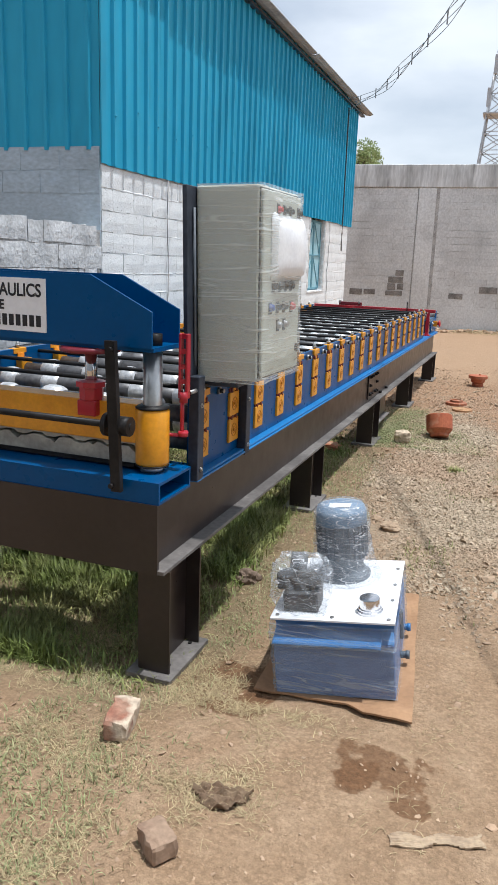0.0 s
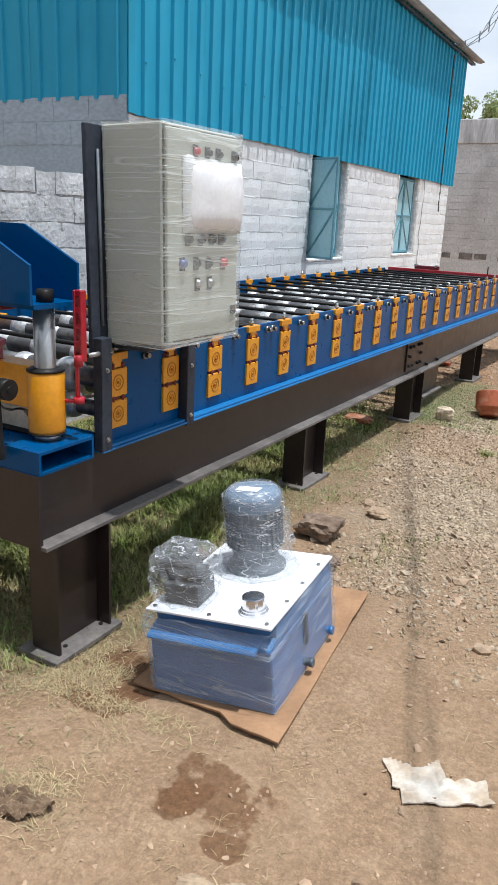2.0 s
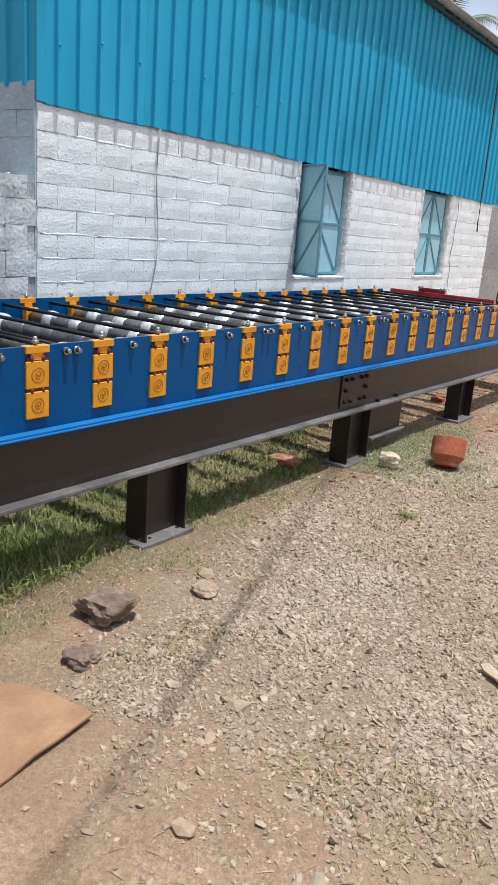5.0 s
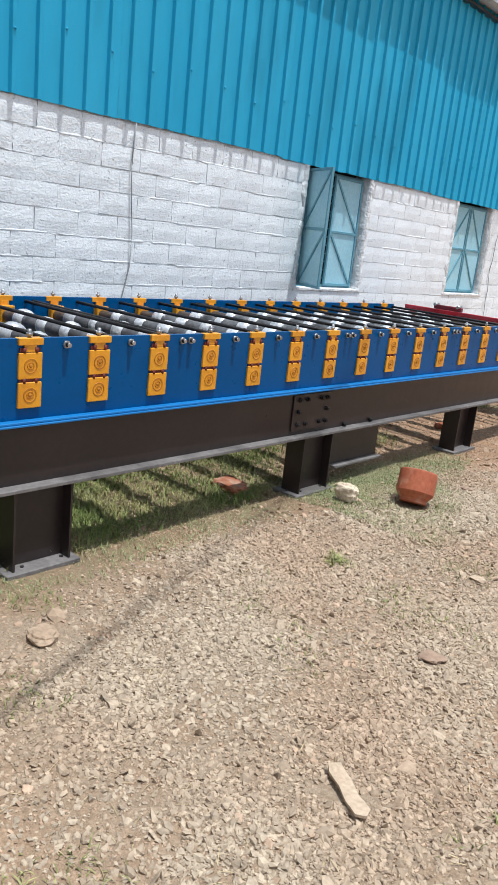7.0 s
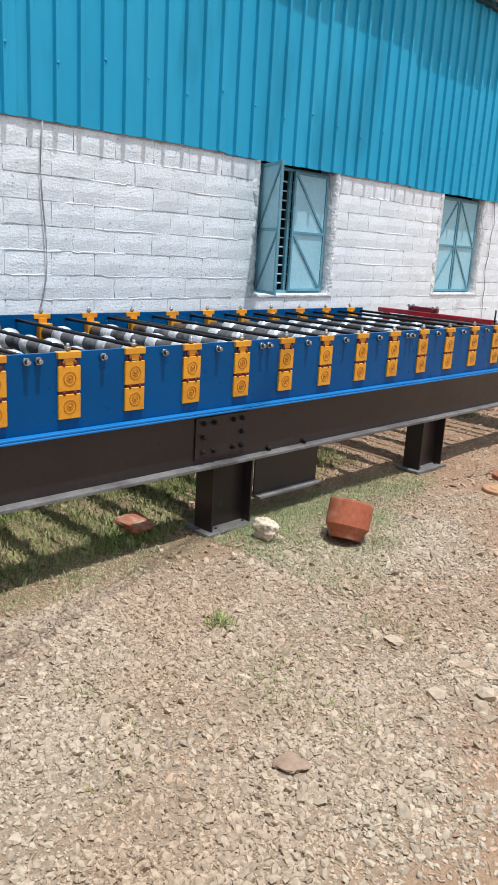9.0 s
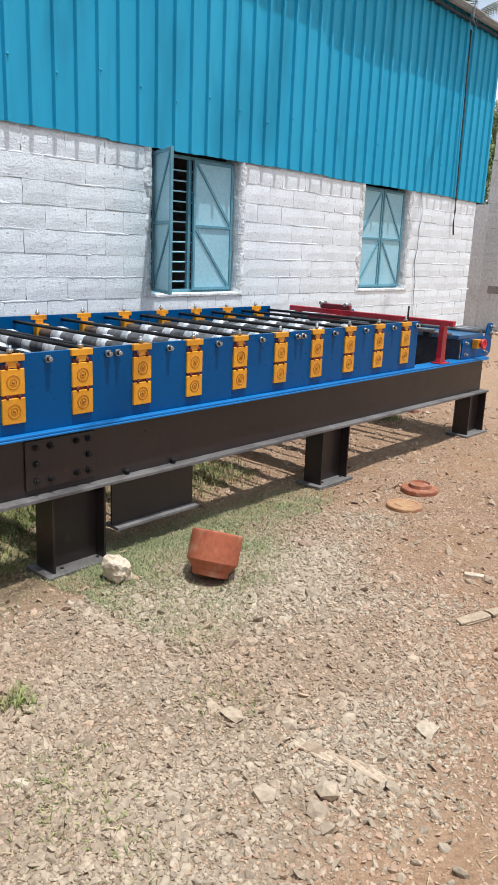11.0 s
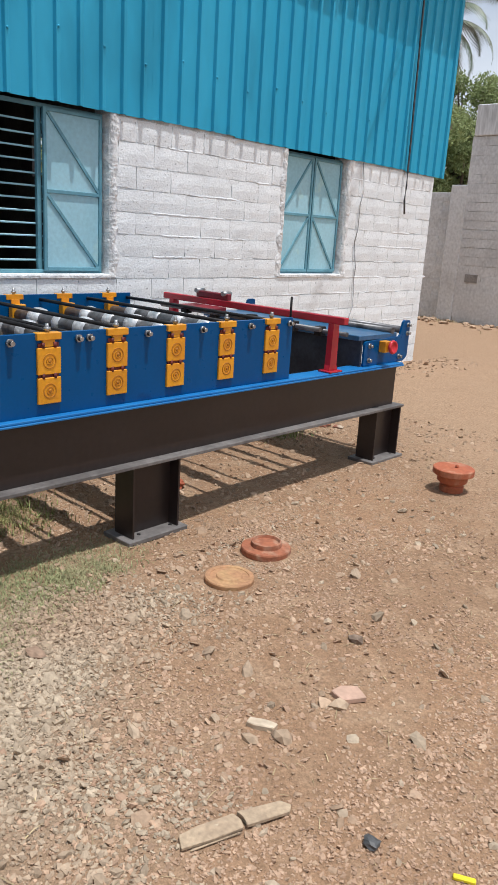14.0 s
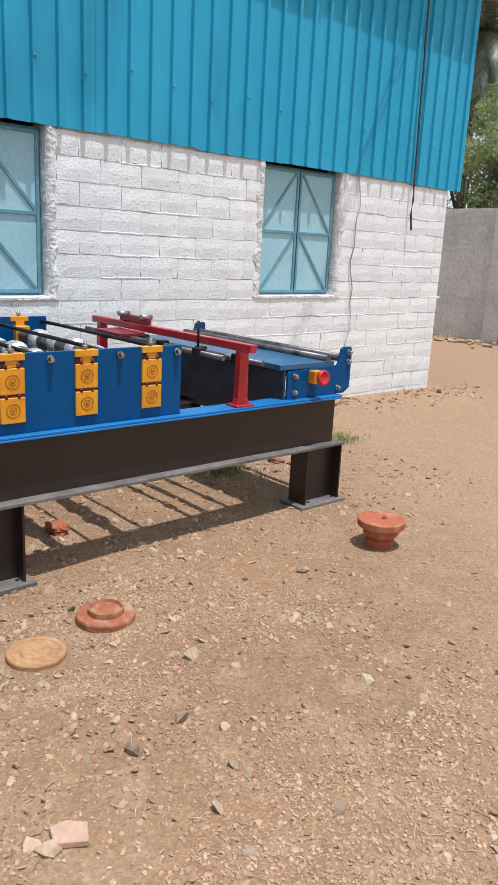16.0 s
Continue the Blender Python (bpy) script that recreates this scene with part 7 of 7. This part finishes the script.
xy = scatter(60000, -2.0, 3.0, 1.0, 13.0, lambda x, y: (0.15 + 0.85 * smooth01(noise.noise((x * 0.9, y * 0.9, 19.0)) + 0.4 * noise.noise((x * 4, y * 4, 1.0)), -0.15, 0.35)) * (0.05 + 0.95 * smooth01(y, 3.2, 6.5)) * (1 - 0.7 * smooth01(y + 0.5 * x, 10.0, 12.0)), 15)
crumbs("fine_gravel", fine_xy, fine_size, 62, M_GRAVEL, "fine crushed gravel between larger stones")
crumbs("soil_crumbs", xy, np.clip(gen.lognormal(math.log(0.0048), 0.40, len(xy)), 0.002, 0.009), 16, M_CRUMB, "pale crumbs of soil and stone on dirt")
xy = scatter(30000, -0.8, 2.6, 6.6, 11.5, lambda x, y: (0.05 + 0.95 * smooth01(noise.noise((x * 1.3, y * 1.3, 44.0)) + 0.5 * noise.noise((x * 5, y * 5, 12.0)), -0.2, 0.3)) * (1 - 0.9 * smooth01(y + 0.3 * x, 9.0, 11.3)) * smooth01(y + 1.5 * x, 7.6, 9.0), 81)
crumbs("chip_litter", xy, np.clip(gen.lognormal(math.log(0.0052), 0.40, len(xy)), 0.0025, 0.0095), 82, M_REDCHIP, "dense reddish chips littering dirt")
xy = scatter(7000, -0.8, 2.5, 5.2, 11.0, lambda x, y: (0.08 + 0.92 * smooth01(noise.noise((x * 1.5, y * 1.5, 94.0)) + 0.4 * noise.noise((x * 6, y * 6, 3.0)), -0.15, 0.3)) * (1 - 0.9 * smooth01(y + 0.3 * x, 9.0, 11.2)) * smooth01(y + 2.2 * x, 7.4, 8.6), 91)
pebbles("reddish_chips", xy, np.clip(gen.lognormal(math.log(0.0078), 0.42, len(xy)), 0.004, 0.019), 92, M_REDCHIP, "flat reddish stone chips on dirt", 0.5)
xy = scatter(750, -0.7, 2.4, 6.8, 11.0, lambda x, y: (0.1 + 0.9 * smooth01(noise.noise((x * 1.9, y * 1.9, 54.0)), -0.1, 0.35)) * (1 - 0.9 * smooth01(y, 9.3, 11.0)), 83)
pebbles("flat_chips", xy, np.clip(gen.lognormal(math.log(0.0125), 0.42, len(xy)), 0.007, 0.034), 84, M_SANDCHIP, "flat brown stone flakes on dirt", 0.4)
xy = scatter(2600, -2.4, 0.6, 6.5, 13.0, lambda x, y: smooth01(-x - 0.2 + 0.5 * noise.noise((x, y, 2.0)), 0.0, 0.6), 7)
pebbles("rubble_chips", xy, np.clip(gen.lognormal(math.log(0.012), 0.45, len(xy)), 0.006, 0.03), 8, M_SANDCHIP, "pale brown rubble under and beside the machine")


def blades(name, xy, length, lean, width, seed, material, label, lift=0.0):
    """Grass: bent three-sided blades of uneven length."""
    g = np.random.default_rng(seed)
    n = len(xy)
    a, l = g.uniform(0, 6.283, n), length * g.uniform(0.45, 1.25, n)
    tilt = g.uniform(lean[0], lean[1], n)
    dx, dy = np.cos(a), np.sin(a)
    base = np.column_stack([xy, [ground_z(x, y) + lift - 0.004 for x, y in xy]])
    side = np.column_stack([-dy, dx, 0 * dx]) * (width * g.uniform(0.6, 1.3, n))[:, None]
    mid = base + np.column_stack([dx * np.sin(tilt) * 0.5, dy * np.sin(tilt) * 0.5, np.cos(tilt) * 0.55]) * l[:, None]
    bend = np.minimum(tilt * 1.7 + 0.15, 1.62)
    tip = mid + np.column_stack([dx * np.sin(bend) * 0.5, dy * np.sin(bend) * 0.5, np.cos(bend) * 0.45]) * l[:, None]
    v = np.stack([base - side, base + side, mid + side * 0.8, mid - side * 0.8, tip], 1).reshape(-1, 3)
    k = 5 * np.arange(n)
    f = [tuple(q) for q in np.stack([k, k + 1, k + 2, k + 3], 1).tolist()] + [tuple(q) for q in np.stack([k + 3, k + 2, k + 4], 1).tolist()]
    return tagged(new(name, stuff_mesh(name, v.tolist(), f, material)), label, "grass", kind="stuff")


GRASS_SPOTS = ((-1.72, 8.82, 0.30), (-1.90, 7.30, 0.30), (-1.75, 8.30, 0.34), (-2.25, 8.80, 0.28), (-2.05, 7.75, 0.30), (-1.93, 11.5, 0.22), (-2.05, 13.05, 0.16), (-0.224, 6.235, 0.06), (-2.1, 11.75, 0.15))


def tufty(x, y, s=1.6, o=0.0):
    return smooth01(noise.noise((x * s, y * s, 3.0 + o)) + 0.35 * noise.noise((x * 4 * s, y * 4 * s, 1.0 + o)), -0.15, 0.35)


xy = scatter(52000, -3.3, -0.95, 1.6, 7.4, lambda x, y: smooth01(y, 2.35, 2.75) * (0.35 + 0.65 * tufty(x, y)) * (1 - 0.8 * smooth01(y, 6.2, 7.4)) * smooth01(-x, 1.12, 1.30), 21)
blades("grass", xy, 0.076, (0.2, 1.25), 0.0030, 22, M_GRASS, "green grass growing under the machine")
xy = scatter(26000, -2.6, -1.15, 2.5, 4.6, lambda x, y: tufty(x, y, 1.2, 4) * smooth01(-x, 1.1, 1.6), 23)
blades("tall_grass", xy, 0.135, (0.15, 1.15), 0.0034, 24, M_GRASS, "taller green grass behind the first leg")
xy = scatter(42000, -1.3, 0.2, 6.9, 9.6, lambda x, y: (0.25 + 0.75 * tufty(x, y, 1.5, 8)) * smooth01(x, -1.3, -1.0) * (1 - smooth01(x + 0.45 * (y - 7.4) + 0.35 * noise.noise((x * 2, y * 2, 71.0)), -0.45, 0.0)), 25)
blades("thin_grass", xy, 0.036, (0.3, 1.35), 0.0018, 26, M_PALEGRASS, "thin short grass among gravel")
xy = scatter(1400, -1.0, 1.2, 3.0, 7.0, lambda x, y: 0.9 * smooth01(noise.noise((x * 1.9, y * 1.9, 33.0)), 0.22, 0.5), 27)
blades("sparse_grass", xy, 0.045, (0.3, 1.1), 0.0024, 28, M_GRASS, "sparse grass sprigs on gravel")
xy = scatter(24000, -2.6, 0.1, 1.0, 3.0, lambda x, y: tufty(x, y, 2.2, 12) ** 1.5 * (1 - 0.9 * smooth01(x, -0.9, -0.2)), 29)
blades("straw", xy, 0.045, (0.8, 1.5), 0.0011, 30, M_STRAW, "dry straw strewn over dirt", 0.004)
xy = scatter(6000, -1.45, -0.7, 2.9, 7.2, lambda x, y: tufty(x, y, 1.7, 40) * smooth01(-x, 0.72, 1.0), 35)
blades("edge_grass", xy, 0.040, (0.3, 1.3), 0.0019, 36, M_PALEGRASS, "short pale grass along the machine's shadow")
xy = scatter(7000, -2.4, -0.7, 1.2, 2.9, lambda x, y: tufty(x, y, 1.3, 44) * smooth01(-x, 0.7, 1.3), 37)
blades("short_grass", xy, 0.045, (0.3, 1.2), 0.0019, 38, M_PALEGRASS, "short pale grass in dry straw")
xy = scatter(2600, -1.2, 2.6, 2.8, 13.0, lambda x, y: 0.3 + 0.7 * tufty(x, y, 1.0, 17), 31)
blades("straw_bits", xy, 0.06, (1.2, 1.52), 0.0016, 32, M_STRAW, "scattered bits of straw and twigs", 0.006)
xy = scatter(5500, -14.0, 4.0, 20.8, 23.3, lambda x, y: smooth01(y, 21.2, 23.0) * tufty(x, y, 0.7, 20), 33)
blades("wall_foot_grass", xy, 0.10, (0.2, 1.0), 0.006, 34, M_STRAW, "dry grass along the compound wall's foot")
xy = scatter(420, -3.35, -2.3, 11.5, 17.2, lambda x, y: smooth01(-x, 2.4, 3.3) * smooth01(y, 12.5, 15.5), 51)
pebbles("shed_foot_rubble", xy, np.clip(gen.lognormal(math.log(0.014), 0.5, len(xy)), 0.006, 0.04), 52, M_SANDCHIP, "broken plaster and stones along the shed wall's foot", 0.6)

r_spots = random.Random(77)
xy = np.array([(cx + r_spots.gauss(0, w * 0.5), cy + r_spots.gauss(0, w * 0.5)) for cx, cy, w in GRASS_SPOTS for _ in range(int(6000 * w * w ** 0.5) + 60)])
blades("grass_tufts", xy, 0.070, (0.1, 1.1), 0.0026, 78, M_GRASS, "small green tufts by the machine's end")
b = bmesh.new()
wire(b, [(-3.10 - 0.012 * k, 14.15 + 0.035 * k, -0.03 + 0.035 * math.sin(k * 0.26)) for k in range(13)], 0.014, 8)
solid("hose_end", b, M_OCHRE, "short end of orange hose lying by the shed wall", "hose")
